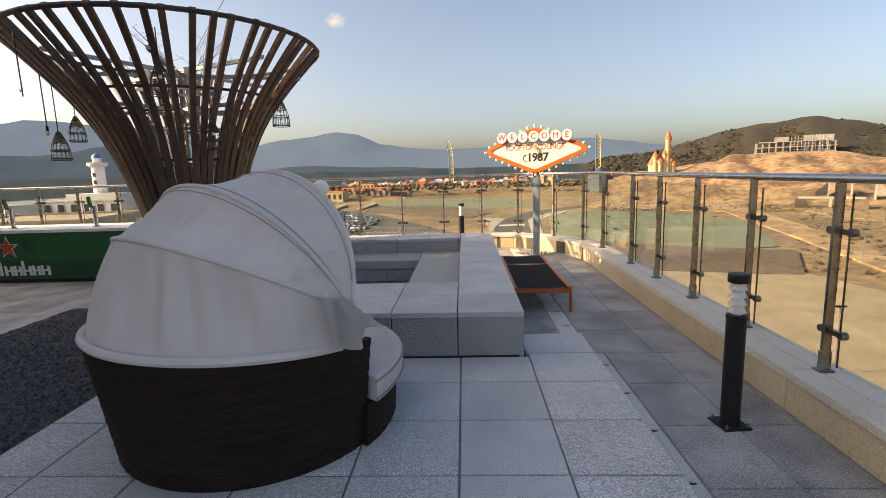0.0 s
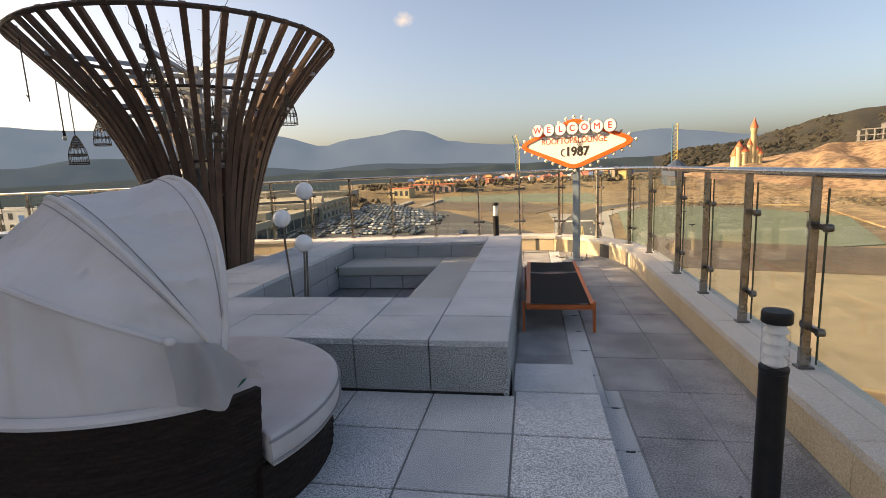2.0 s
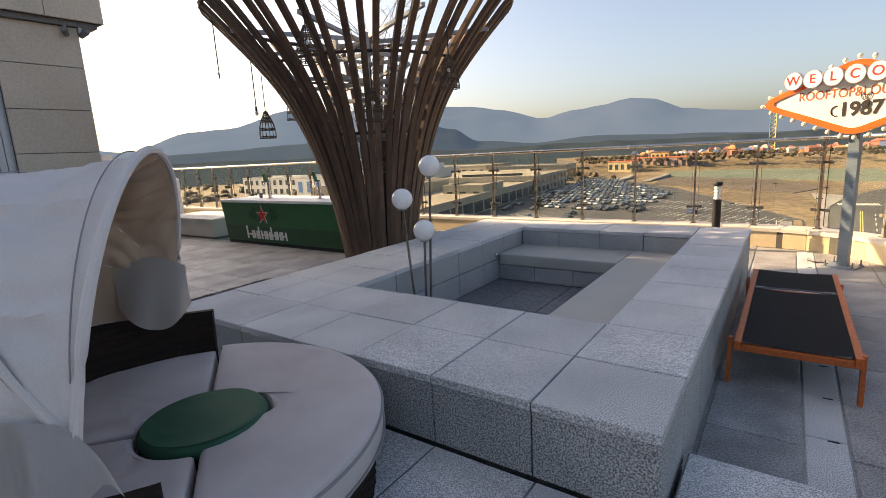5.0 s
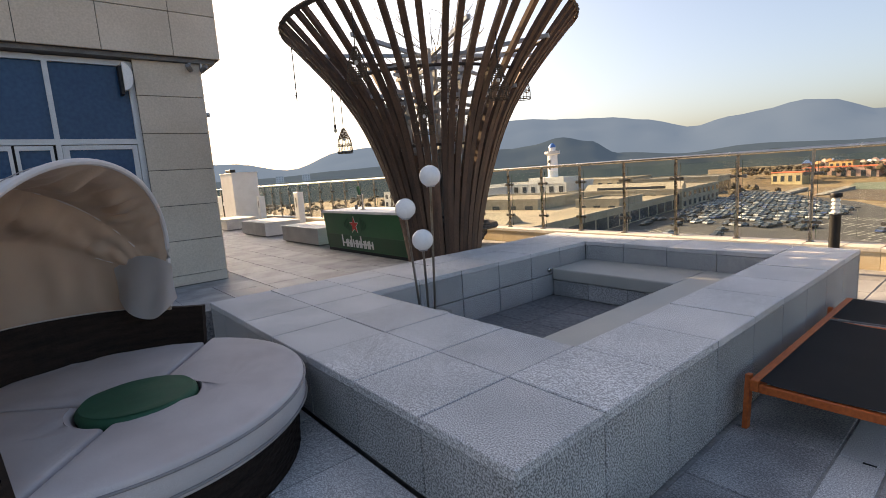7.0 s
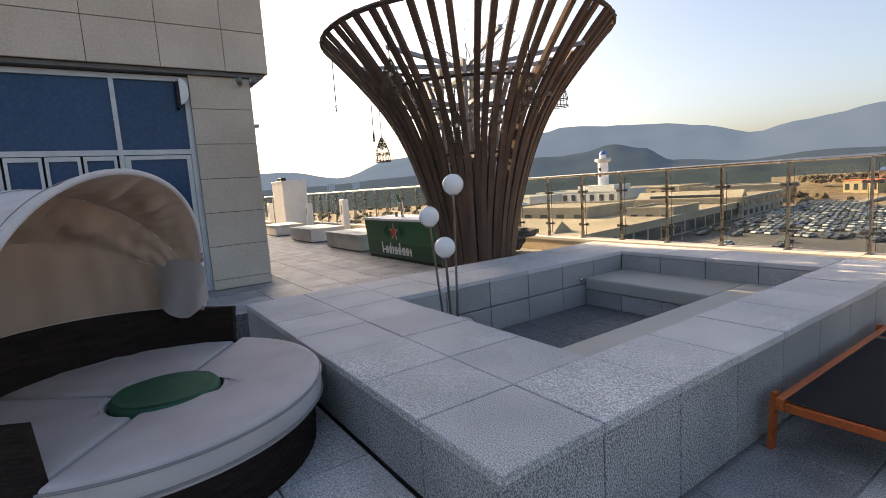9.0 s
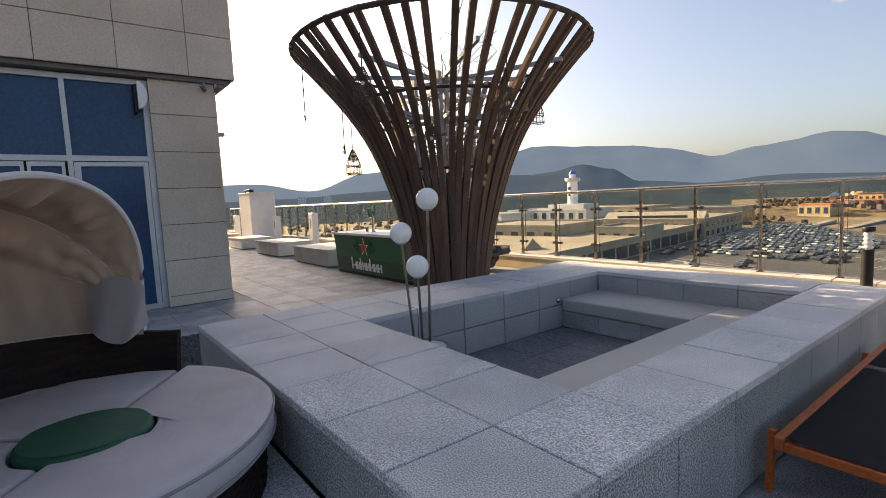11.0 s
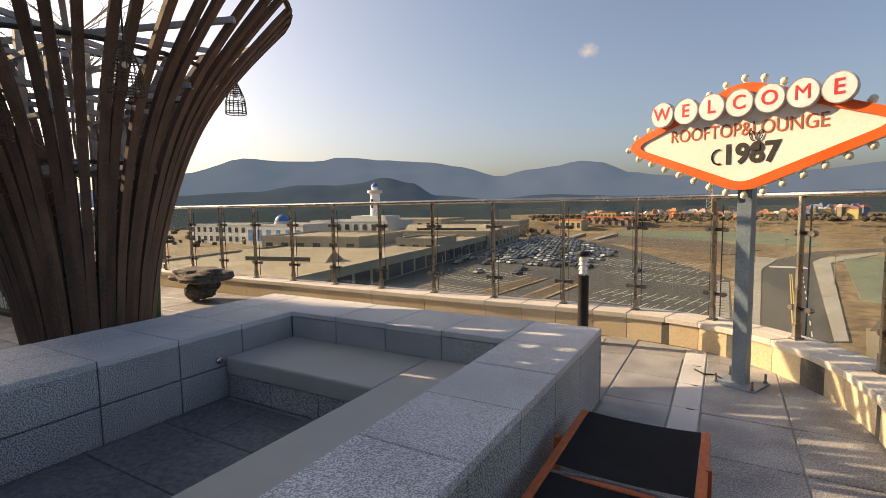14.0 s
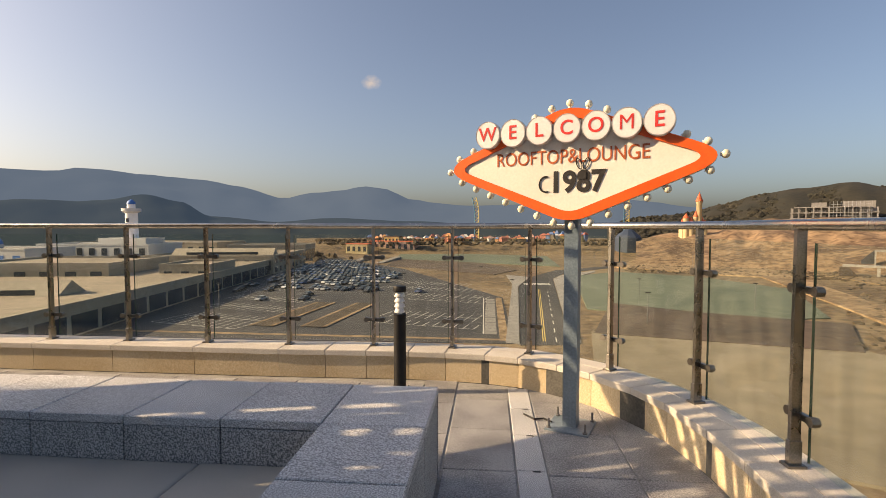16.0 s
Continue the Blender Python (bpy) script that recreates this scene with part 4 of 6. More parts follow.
o_big, o_in = diamond(0.985, 0.375, -0.385, (0.25, 0.14, 0.25, 0.14)), diamond(0.835, 0.305, -0.315, (0.12, 0.08, 0.12, 0.08))
part("sign_box", plate(o_big, -0.030, 0.03), SIGN_WHITE, sign)
part("border", plate(o_big, -0.045, -0.032, hole=o_in), SIGN_ORANGE, sign, "orange-red raised border")
LET = ((-0.575, "W"), (-0.387, "E"), (-0.199, "L"), (-0.011, "C"), (0.177, "O"), (0.365, "M"), (0.553, "E"))
for s, ch in LET:
    z = 1.962
    bm = lathe(bmesh.new(), [(0.088, 0.0), (0.090, 0.004), (0.090, 0.055), (0.086, 0.06)], 36)
    bm.transform(pose(s, -0.034, z, 90, 0, 0))
    d = part("letter_disc", bm, DISC_WHITE, sign, "white round letter disc", smooth=True)
    bm = lathe(bmesh.new(), [(0.0885, 0.0605), (0.089, 0.062), (0.0905, 0.062), (0.0915, 0.06), (0.0915, 0.004)], 36, caps=False)
    bm.transform(pose(s, -0.034, z, 90, 0, 0))
    part("disc_rim", bm, RIM_GREY, d, "thin grey metal rim", smooth=True)
    word("letter", ch, 0.128, LETTER_RED, d, pose(s, -0.0955, z, 90, 0, 0), 0.001, bold=0.0 if ch == "M" else 0.0015)
word("lettering", "ROOFTOP&LOUNGE", 0.128, LETTER_RUST, sign, pose(-0.015, -0.032, 1.79, 90, 0, 0), 0.002, "rust-red line of thin capitals", 1.02)
word("number", "1987", 0.185, LETTER_BLACK, sign, pose(0.045, -0.032, 1.625, 90, 0, 0), 0.003, "bold black numerals", 0.35, 0.006)
bm = bmesh.new()
tube(bm, [(-0.165 + 0.045 * math.cos(a), -0.034, 1.62 + 0.05 * math.sin(a)) for a in (1.3 + 0.25 * k for k in range(16))], 0.006, 5)
part("crescent", bm, LETTER_BLACK, sign, "black crescent stroke")
for sx in (-1, 1):  # two ears drawn over the numeral's third figure
    bm = bmesh.new()
    tube(bm, [(0.085 + sx * (0.024 + 0.016 * math.cos(a)) + sx * 0.012 * math.sin(a), -0.037, 1.742 + 0.034 * math.sin(a) - 0.004 * math.cos(a)) for a in (2 * math.pi * k / 14 for k in range(14))], 0.0035, 5, closed=True)
    part("ear_outline", bm, LETTER_BLACK, sign, "thin black drawn ear loop")
part("numeral_dot", boxes((0.062, 0.110, -0.0395, -0.0352, 1.645, 1.69), bev=0.001), LETTER_BLACK, sign, "black filled loop of the numeral")
peri = [Vector(p) for p in diamond(1.015, 0.40, -0.41, (0.25, 0.14, 0.25, 0.14), 10)]
total, acc, nb = sum((peri[i] - peri[i - 1]).length for i in range(len(peri))), 0.0, 32
marks = [total * k / nb for k in range(nb)]
bulb_me = to_mesh("bulb", ball(0.025, seg=14), BULB, True)
neck_bm = lathe(bmesh.new(), [(0.012, -0.03), (0.014, 0.0)], 8)
neck_me = to_mesh("bulb_neck", neck_bm, WHITE)
for i in range(len(peri)):
    a, b = peri[i - 1], peri[i]
    ln = (b - a).length
    while marks and acc <= marks[0] < acc + ln:
        p = a.lerp(b, (marks.pop(0) - acc) / ln)
        out = Vector((p.x, p.y * 1.8)).normalized()
        bo = new("bulb", bulb_me)
        bo.parent = sign
        bo.location = (p.x + out.x * 0.014, -0.01, 1.745 + p.y + out.y * 0.014)
        nk = new("bulb_neck", neck_me)
        nk.parent = bo
        nk.matrix_basis = Matrix.Rotation(math.atan2(out.x, out.y), 4, "Y")
    acc += ln
part("post", boxes((-0.048, 0.048, 0.032, 0.125, 0.012, 2.0), bev=0.002), SLATE_POST, sign, "blue-grey square steel post")
bp = part("base_plate", boxes((-0.15, 0.15, -0.07, 0.23, 0.0, 0.012), bev=0.003), SLATE_POST, sign)
for sx in (-1, 1):
    for yy in (-0.045, 0.205):
        part("anchor_bolt", lathe(bmesh.new(), [(0.016, 0.012), (0.016, 0.022), (0.008, 0.023), (0.008, 0.075)], 8, (sx * 0.125, yy, 0)), DULL_GREY, bp)
bm = bmesh.new()
tube(bm, [(-0.13, 0.05, 0.016), (-0.2, 0.1, 0.012), (-0.26, 0.06, 0.01), (-0.36, 0.12, 0.01)], 0.007, 6)
part("power_cable", bm, BLACK_PAINT, sign)

# ---- the building beside the terrace ----
FX, PX = -7.29, -7.42  # overhanging face, pillar face
house = structure(thing("building", "beige limestone building with dark blue windows and overhanging storey", "building"), "beige limestone building with dark blue windows and overhanging storey", "building")
part("upper_wall", boxes((-16, FX - 0.02, -9.5, 1.545, 3.42, 9.5)), GROUT, house)
part("soffit", boxes((-15.9, FX - 0.06, -9.4, 1.50, 3.36, 3.42)), DULL_GREY, house)
part("lower_wall", boxes((-16, PX - 0.5, -9.5, -4.5, -0.019, 3.36), (-16, -8.6, -4.5, 1.24, -0.019, 3.36), (-8.6, PX - 0.03, 0.40, 1.28, -0.019, 3.36)), GROUT, house)
# unseen block, added and sized to shade the plaza and the lower tower
part("wing", boxes((-44, -31, -16, 0.8, -0.5, 14.9)), STONE_WALL, house, "unseen limestone-coloured block added to cast shade on the terrace")
for k in range(12):  # stone cladding of the upper storey
    y0, y1 = (0.92, 1.555) if k == 0 else (0.92 - 0.885 * k, 0.92 - 0.885 * (k - 1))
    for r in range(9):
        piece("cladding_slab", y1 - y0 - 0.008, 0.61, 0.03, STONE_WALL, house, None, m=pose(FX - 0.02, (y0 + y1) / 2, 3.42 + 0.31 + r * 0.62, 90, 0, 90), bev=0.003)
for k in range(9):
    for r in range(9):
        piece("cladding_slab", 0.877, 0.61, 0.03, STONE_WALL, house, None, m=pose(FX - 0.02 - 0.44 - 0.885 * k, 1.545, 3.42 + 0.31 + r * 0.62, 90, 0, 180), bev=0.003)
zz = 0.0
for h in (0.16, 0.54, 0.54, 0.54, 0.54, 0.54, 0.50):  # pillar
    piece("pillar_slab", 0.90, h - 0.008, 0.03, STONE_WALL, house, None, m=pose(PX - 0.03, 0.845, zz + h / 2, 90, 0, 90), bev=0.003)
    piece("pillar_slab", 0.86, h - 0.008, 0.03, STONE_WALL, house, None, m=pose(PX - 0.46, 1.28, zz + h / 2, 90, 0, 180), bev=0.003)
    zz += h
win = structure(thing("window_1", "tall glazed shopfront, blue sky reflection painted in, grey-white aluminium frames", "window"), "tall glazed shopfront, blue sky reflection painted in, grey-white aluminium frames", "window")
GX = PX - 0.14
frames = [(0.32, 0.40, 0.0, 3.34), (-0.63, -0.57, 0.0, 3.34), (-2.9, -2.84, 0.0, 3.34), (-4.5, -4.42, 0.0, 3.34)]
for y0, y1, z0, z1 in frames:
    part("mullion", boxes((GX - 0.04, GX + 0.05, y0, y1, z0, z1)), ALUMINIUM, win)
for z in (0.0, 2.18, 3.27):
    for y0, y1 in ((-0.57, 0.32), (-2.84, -0.63), (-4.42, -2.9)):
        part("transom", boxes((GX - 0.038, GX + 0.048, y0, y1, z, z + 0.075)), ALUMINIUM, win)
for y0, y1 in ((-0.57, 0.32), (-2.84, -0.63), (-4.42, -2.9)):
    part("pane", boxes((GX - 0.012, GX, y0, y1, 2.255, 3.27)), WINDOW_SKY_BLUE, win)
part("pane", boxes((GX - 0.012, GX, -0.49, 0.25, 0.07, 2.11)), WINDOW_SKY_BLUE, win)
part("door_leaf", boxes((GX - 0.02, GX + 0.03, -0.565, -0.49, 0.01, 2.17), (GX - 0.02, GX + 0.03, 0.25, 0.315, 0.01, 2.17), (GX - 0.02, GX + 0.03, -0.49, 0.25, 2.11, 2.17)), ALUMINIUM, win)
for k in range(5):
    y0 = -1.06 - 0.43 * k
    part("sash", boxes((GX - 0.02, GX + 0.035, y0, y0 + 0.04, 0.08, 2.17), (GX - 0.02, GX + 0.035, y0 + 0.36, y0 + 0.40, 0.08, 2.17), (GX - 0.02, GX + 0.035, y0 + 0.04, y0 + 0.36, 2.11, 2.17)), ALUMINIUM, win)
    part("pane", boxes((GX - 0.012, GX, y0 + 0.04, y0 + 0.36, 0.08, 2.11)), WINDOW_SKY_BLUE, win)
part("backing", boxes((-8.59, GX - 0.06, -4.5, 0.40, 0.0, 3.35)), BLACK_PAINT, win)
spk = thing("wall_speaker", "white half-round wall loudspeaker on a black bracket by the window", "speaker", at=(PX - 0.08, 0.27, 3.10))
bm = bmesh.new()
prof = [(0.12 * math.cos(a), 0.19 * math.sin(a)) for a in (math.pi * (k / 12 - 0.5) for k in range(13))]
rings = [[bm.verts.new((x, p[0] - 0.02, p[1])) for p in prof] for x in (0.0, 0.16)]
for i in range(12):
    bm.faces.new((rings[0][i], rings[0][i + 1], rings[1][i + 1], rings[1][i]))
bm.faces.new(rings[0])
bm.faces.new(rings[1][::-1])
bm.faces.new((rings[0][0], rings[0][12], rings[1][12], rings[1][0]))
part("housing", bm, WHITE, spk)
part("bracket", boxes((-0.05, 0.12, -0.06, -0.022, -0.24, 0.15)), BLACK_PAINT, spk)
for dy in (0.0, 0.16):
    cc = thing("security_camera", "small grey security camera under the overhang", "security camera", "security cameras", at=(PX + 0.06, 1.14 + dy, 3.25))
    bm = lathe(bmesh.new(), [(0.035, 0.0), (0.037, 0.01), (0.037, 0.12), (0.03, 0.135)], 14)
    bm.transform(pose(0, 0, 0, 70, 0, 60 + 300 * dy))
    part("housing", bm, DULL_GREY, cc, smooth=True)
    part("arm", boxes((-0.06, 0.0, -0.015, 0.015, 0.02, 0.12)), GREY_STEEL, cc)

fl = thing("flood_light", "small grey flood light on an arm beyond the stone pillar", "flood light", at=(-9.0, 1.26, 2.83))
bm = bmesh.new()
tube(bm, [(0, 0, 0.02), (0.02, 0.22, 0.03), (0.02, 0.36, 0.02)], 0.016, 8)
part("arm", bm, GREY_STEEL, fl, smooth=True)
part("head", round_box(-0.06, 0.09, 0.32, 0.52, -0.045, 0.02, 0.015, 2), GREY_STEEL, fl, smooth=True)

# ---- bar counter ----
bar = thing("bar_counter", "green painted drinks bar with white worktop and red star", "bar counter", at=(-8.87, 3.80, 0))
BL, BH = 3.45, 0.80
bm = boxes((0.06, BL - 0.06, 0.05, 0.80, 0.0, 0.06))
part("plinth", bm, BLACK_PAINT, bar)
bm = bmesh.new()
quad_box(bm, 0, BL, 0, 0.85, 0.06, BH)
for v in bm.verts:
    if v.co.z < 0.1:
        v.co.x += 0.06 if v.co.x < 1 else -0.06
        v.co.y += 0.05 if v.co.y < 0.4 else 0
part("body", bm, GREEN_PAINT, bar)
bm = boxes((-0.03, BL + 0.03, -0.03, 0.88, BH, BH + 0.045))
bmesh.ops.bevel(bm, geom=bm.edges[:], offset=0.006, segments=2, affect="EDGES")
part("worktop", bm, WHITE, bar, "white worktop")
lean = lambda z: -(z - BH) / (BH - 0.06) * 0.05
tilt = 90 - math.degrees(math.atan2(0.05, BH - 0.06))


def front(name, outline, material, lift, label=""):
    """A flat shape laid on the counter's leaning front; outline in (x, z)."""
    bm = bmesh.new()
    a = [bm.verts.new((x, lean(z) - lift, z)) for x, z in outline]
    b = [bm.verts.new((x, lean(z) - lift - 0.006, z)) for x, z in outline]
    bm.faces.new(a)
    bm.faces.new(b[::-1])
    for i in range(len(a)):
        j = (i + 1) % len(a)
        bm.faces.new((a[i], a[j], b[j], b[i]))
    return part(name, bm, material, bar, label)


def star(cx, cz, r):
    return [(cx + (r if k % 2 == 0 else r * 0.4) * math.sin(math.pi * k / 5), cz + (r if k % 2 == 0 else r * 0.4) * math.cos(math.pi * k / 5)) for k in range(10)]


front("lower_band", [(0.05, 0.08), (BL - 0.05, 0.08), (BL - 0.03, 0.36), (0.03, 0.36)], GREEN_DARK, 0.0, "darker green lower band")
front("star_edge", star(1.27, 0.57, 0.185), WHITE, 0.001, "white edge of the star")
front("star", star(1.27, 0.57, 0.155), RED, 0.008, "red five-pointed star")
for s in (-1, 1):
    for k in range(4):
        x = 1.27 + s * (0.24 + 0.055 * k)
        front("faint_bar", [(x, 0.46 + 0.02 * k), (x + 0.03, 0.46 + 0.02 * k), (x + 0.03, 0.72 - 0.03 * k), (x, 0.72 - 0.03 * k)], GREEN_DARK, 0.001, "faint dark green emblem bar")
x = 0.71
for w, h in ((0.20, 0.24), (0.13, 0.16), (0.07, 0.23), (0.14, 0.16), (0.13, 0.16), (0.15, 0.24), (0.13, 0.16), (0.15, 0.16)):  # the word as plain white bars
    t = 0.045
    front("letter_bar", [(x, 0.12), (x + t, 0.12), (x + t, 0.12 + h), (x, 0.12 + h)], WHITE, 0.008, "white upright bar of the wordmark")
    if w > 0.1:
        front("letter_bar", [(x + w - t, 0.12), (x + w, 0.12), (x + w, 0.27), (x + w - t, 0.27)], WHITE, 0.008, "white upright bar of the wordmark")
        front("letter_bar", [(x + t + 0.002, 0.185), (x + w - t - 0.002, 0.185), (x + w - t - 0.002, 0.215), (x + t + 0.002, 0.215)], WHITE, 0.008, "white cross bar of the wordmark")
    x += w + 0.012
for xx in (1.10, 2.50):
    tap = thing("beer_tap", "slim steel beer tap column with green handle on the bar's worktop", "beer tap", "beer taps", at=(-8.87 + xx, 4.15, BH + 0.045))
    part("column", lathe(bmesh.new(), [(0.055, 0), (0.055, 0.012), (0.03, 0.02), (0.03, 0.30), (0.034, 0.31), (0.02, 0.33)], 16), STEEL, tap, smooth=True)
    bm = bmesh.new()
    tube(bm, [(0, -0.02, 0.30), (0, -0.09, 0.30), (0, -0.11, 0.25)], 0.011, 8)
    part("spout", bm, STEEL, tap, smooth=True)
    bm = bmesh.new()
    tube(bm, [(-0.02, -0.03, 0.29), (-0.03, -0.06, 0.42), (-0.02, -0.07, 0.48)], 0, flat=(0.05, 0.03, (1, 0, 0)))
    part("handle", bm, GREEN_PAINT, tap, "glossy green tap handle")
jar = thing("small_cup", "small dark cup on the bar's worktop", "cup", at=(-8.87 + 0.75, 4.2, BH + 0.045))
part("cup", lathe(bmesh.new(), [(0.03, 0), (0.038, 0.09), (0.034, 0.09), (0.027, 0.01)], 14), DULL_GREY, jar, smooth=True)

# ---- white benches, cabinet, pedestals further along ----
for x0, x1, y0, y1, h in ((-11.5, -9.45, 3.9, 4.95, 0.42), (-15.0, -13.0, 4.0, 5.05, 0.42), (-18.6, -16.9, 4.1, 5.1, 0.40), (-22.6, -20.8, 4.1, 5.1, 0.40)):
    b = thing("bench_box", "weathered white panelled box bench on the roof paving", "bench", "white box benches", at=(x0, y0, 0))
    part("plinth", boxes((0.05, x1 - x0 - 0.05, 0.05, y1 - y0 - 0.05, 0, 0.04)), DULL_GREY, b)
    part("body", boxes((0, x1 - x0, 0, y1 - y0, 0.04, h - 0.03)), CHALKY, b)
    part("lid", boxes((-0.02, x1 - x0 + 0.02, -0.02, y1 - y0 + 0.02, h - 0.03, h), bev=0.006), CHALKY, b)
cab = thing("tall_cabinet", "tall white panelled cabinet with small dark boxes on top", "cabinet", at=(-20.6, 5.15, 0))
part("body", boxes((0, 1.45, 0, 1.0, 0.0, 2.02)), WHITE, cab)
part("top_panel", boxes((-0.02, 1.47, -0.02, 1.02, 2.02, 2.06), bev=0.005), WHITE, cab)
for k in range(3):
    bx = part("dark_box", boxes((0.12 + 0.22 * k, 0.28 + 0.22 * k, 0.2, 0.4, 2.06, 2.20), bev=0.01), BLACK_PAINT, cab, "small black device")
for x, y, h in ((-14.2, 5.62, 1.2), (-17.6, 5.62, 1.1), (-22.9, 5.6, 1.15)):
    ped = thing("pedestal", "slim white pedestal standing by the kerb", "pedestal", "white pedestals", at=(x, y, 0))
    part("column", boxes((-0.14, 0.14, -0.1, 0.1, 0, h), bev=0.01), WHITE, ped)
    part("slot", boxes((-0.03, 0.03, -0.105, -0.101, h * 0.6, h * 0.85)), DULL_GREY, ped)

# ---- boulder table ----
rk = thing("boulder", "flat grey boulder resting on a smaller stone", "rock", at=(-6.3, 5.78, 0))
for nm, sx, sy, sz, z, sd in (("base_stone", 0.26, 0.22, 0.2, 0.15, 1.0), ("top_stone", 0.52, 0.36, 0.13, 0.40, 5.0)):
    bm = bmesh.new()
    bmesh.ops.create_icosphere(bm, subdivisions=4, radius=1)
    for v in bm.verts:
        k = 1 + 0.35 * noise.noise(v.co * 1.4 + Vector((sd, 0, 0))) + 0.12 * noise.noise(v.co * 4 + Vector((sd, 3, 0)))
        v.co = Vector((v.co.x * sx * k, v.co.y * sy * k, max(-0.9, min(0.75, v.co.z)) * sz * k + z))
    low = min(v.co.z for v in bm.verts)
    if nm == "base_stone":
        for v in bm.verts:
            v.co.z -= low
    part(nm, bm, ROCK, rk)

# ---- distance ----
GZ, EYE0 = -22.0, Vector((0.3, 1.8, 1.37))


def spot(az, dip, z=GZ):
    """The plan point seen at a bearing (degrees right of +y) under a dip, at height z."""
    d = (EYE0.z - z) / math.tan(radians(dip))
    return (EYE0.x + d * math.sin(radians(az)), EYE0.y + d * math.cos(radians(az)))


def far(az, d):
    return (EYE0.x + d * math.sin(radians(az)), EYE0.y + d * math.cos(radians(az)))


DRY = surf("dry_grass_land", (0.10, 0.066, 0.034), (0.23, 0.16, 0.085), 0.02, 0.35, 0.95, bump=0, spread=0.3)
SAND = surf("bare_sandy_soil", (0.18, 0.115, 0.06), (0.37, 0.255, 0.14), 0.05, 0.4, 0.95, bump=0, spread=0.3)
BROWN_SLOPE = surf("brown_earth_bank", (0.055, 0.04, 0.028), (0.12, 0.085, 0.058), 0.05, 0.4, 0.95, bump=0)
PALE_LOT = surf("pale_levelled_earth", (0.17, 0.14, 0.09), (0.27, 0.225, 0.15), 0.03, 0.2, 0.95, bump=0)
GREEN_NET = surf("dusty_green_sheet", (0.085, 0.11, 0.075), (0.14, 0.165, 0.115), 0.03, 0.3, 0.9, bump=0)
ASPHALT = surf("asphalt", (0.03, 0.03, 0.032), (0.06, 0.058, 0.057), 0.05, 0.6, 0.9, bump=0)
CONCRETE = surf("pale_concrete", (0.22, 0.205, 0.185), (0.32, 0.30, 0.27), 0.05, 0.5, 0.9, bump=0)
LINE_WHITE = surf("white_road_paint", (0.55, 0.53, 0.47), (0.68, 0.66, 0.60), 0.3, 3, 0.8, bump=0)
LINE_YELLOW = surf("yellow_road_paint", (0.55, 0.40, 0.10), (0.68, 0.50, 0.15), 0.3, 3, 0.8, bump=0)
MALL = surf("sandstone_hall", (0.29, 0.25, 0.19), (0.41, 0.36, 0.28), 0.08, 0.7, 0.85, bump=0, rnd=0.1)
MALL_ROOF = surf("tan_flat_roof", (0.20, 0.165, 0.12), (0.31, 0.255, 0.19), 0.05, 0.5, 0.9, bump=0, rnd=0.1)
DARK_GLASS = surf("dark_glazing", (0.03, 0.04, 0.05), (0.06, 0.07, 0.08), 0.2, 2, 0.2, bump=0)
FAR_WHITE = surf("far_white_render", (0.50, 0.50, 0.49), (0.60, 0.60, 0.59), 0.1, 1, 0.7, bump=0, rnd=0.1)
BLUE_ROOF = surf("blue_dome_paint", (0.03, 0.13, 0.38), (0.05, 0.19, 0.48), 0.4, 3, 0.5, bump=0)
RED_ROOF = surf("orange_red_roof", (0.50, 0.10, 0.04), (0.62, 0.16, 0.07), 0.3, 3, 0.7, bump=0, rnd=0.15)
CREAM = surf("cream_render", (0.42, 0.34, 0.19), (0.52, 0.43, 0.26), 0.3, 3, 0.8, bump=0, rnd=0.1)
YELLOW = surf("yellow_steel", (0.50, 0.40, 0.12), (0.62, 0.50, 0.18), 0.5, 3, 0.6, bump=0)
PAINTS_NAVY = surf("navy_roof", (0.02, 0.035, 0.06), (0.035, 0.055, 0.09), 0.3, 3, 0.6, bump=0)
TEAL = surf("teal_steel", (0.03, 0.14, 0.22), (0.06, 0.22, 0.32), 0.5, 3, 0.6, bump=0)
HILLSIDE = surf("patchy_orange_hillside", (0.105, 0.062, 0.034), (0.30, 0.20, 0.115), 0.06, 0.3, 0.95, bump=0, spread=0.3)
SHELL_GREY = surf("raw_grey_concrete", (0.15, 0.145, 0.14), (0.24, 0.235, 0.225), 0.1, 0.8, 0.9, bump=0)
SCRUB = surf("brown_scrub", (0.045, 0.034, 0.02), (0.12, 0.085, 0.05), 0.2, 1.5, 0.95, bump=0, island=True, rnd=0.4)
PINE = surf("winter_woodland", (0.008, 0.010, 0.006), (0.028, 0.024, 0.014), 0.05, 0.35, 0.95, bump=0, island=True, rnd=0.35)
# Aerial haze is put into these hills as blue emission.
HILL_NEAR = glow("near_hill_haze_glow", (0.045, 0.080, 0.142), 0.48, (0.024, 0.032, 0.034))
HILL_FAR = glow("far_hill_haze_glow", (0.086, 0.136, 0.222), 0.74, (0.024, 0.032, 0.042))


def sheet(name, pts, z, material, label, category="ground"):
    bm = bmesh.new()
    lo = [bm.verts.new((x, y, z - 0.6)) for x, y in pts]
    hi = [bm.verts.new((x, y, z)) for x, y in pts]
    bm.faces.new(hi)
    for i in range(len(pts)):
        j = (i + 1) % len(pts)
        bm.faces.new((lo[i], lo[j], hi[j], hi[i]))
    return structure(part(name, bm, material), label, category)


sheet("ground", [(4500 * math.cos(a), 4500 * math.sin(a)) for a in (2 * math.pi * k / 96 for k in range(96))], GZ, DRY, "dry winter land round the building out to the hills")
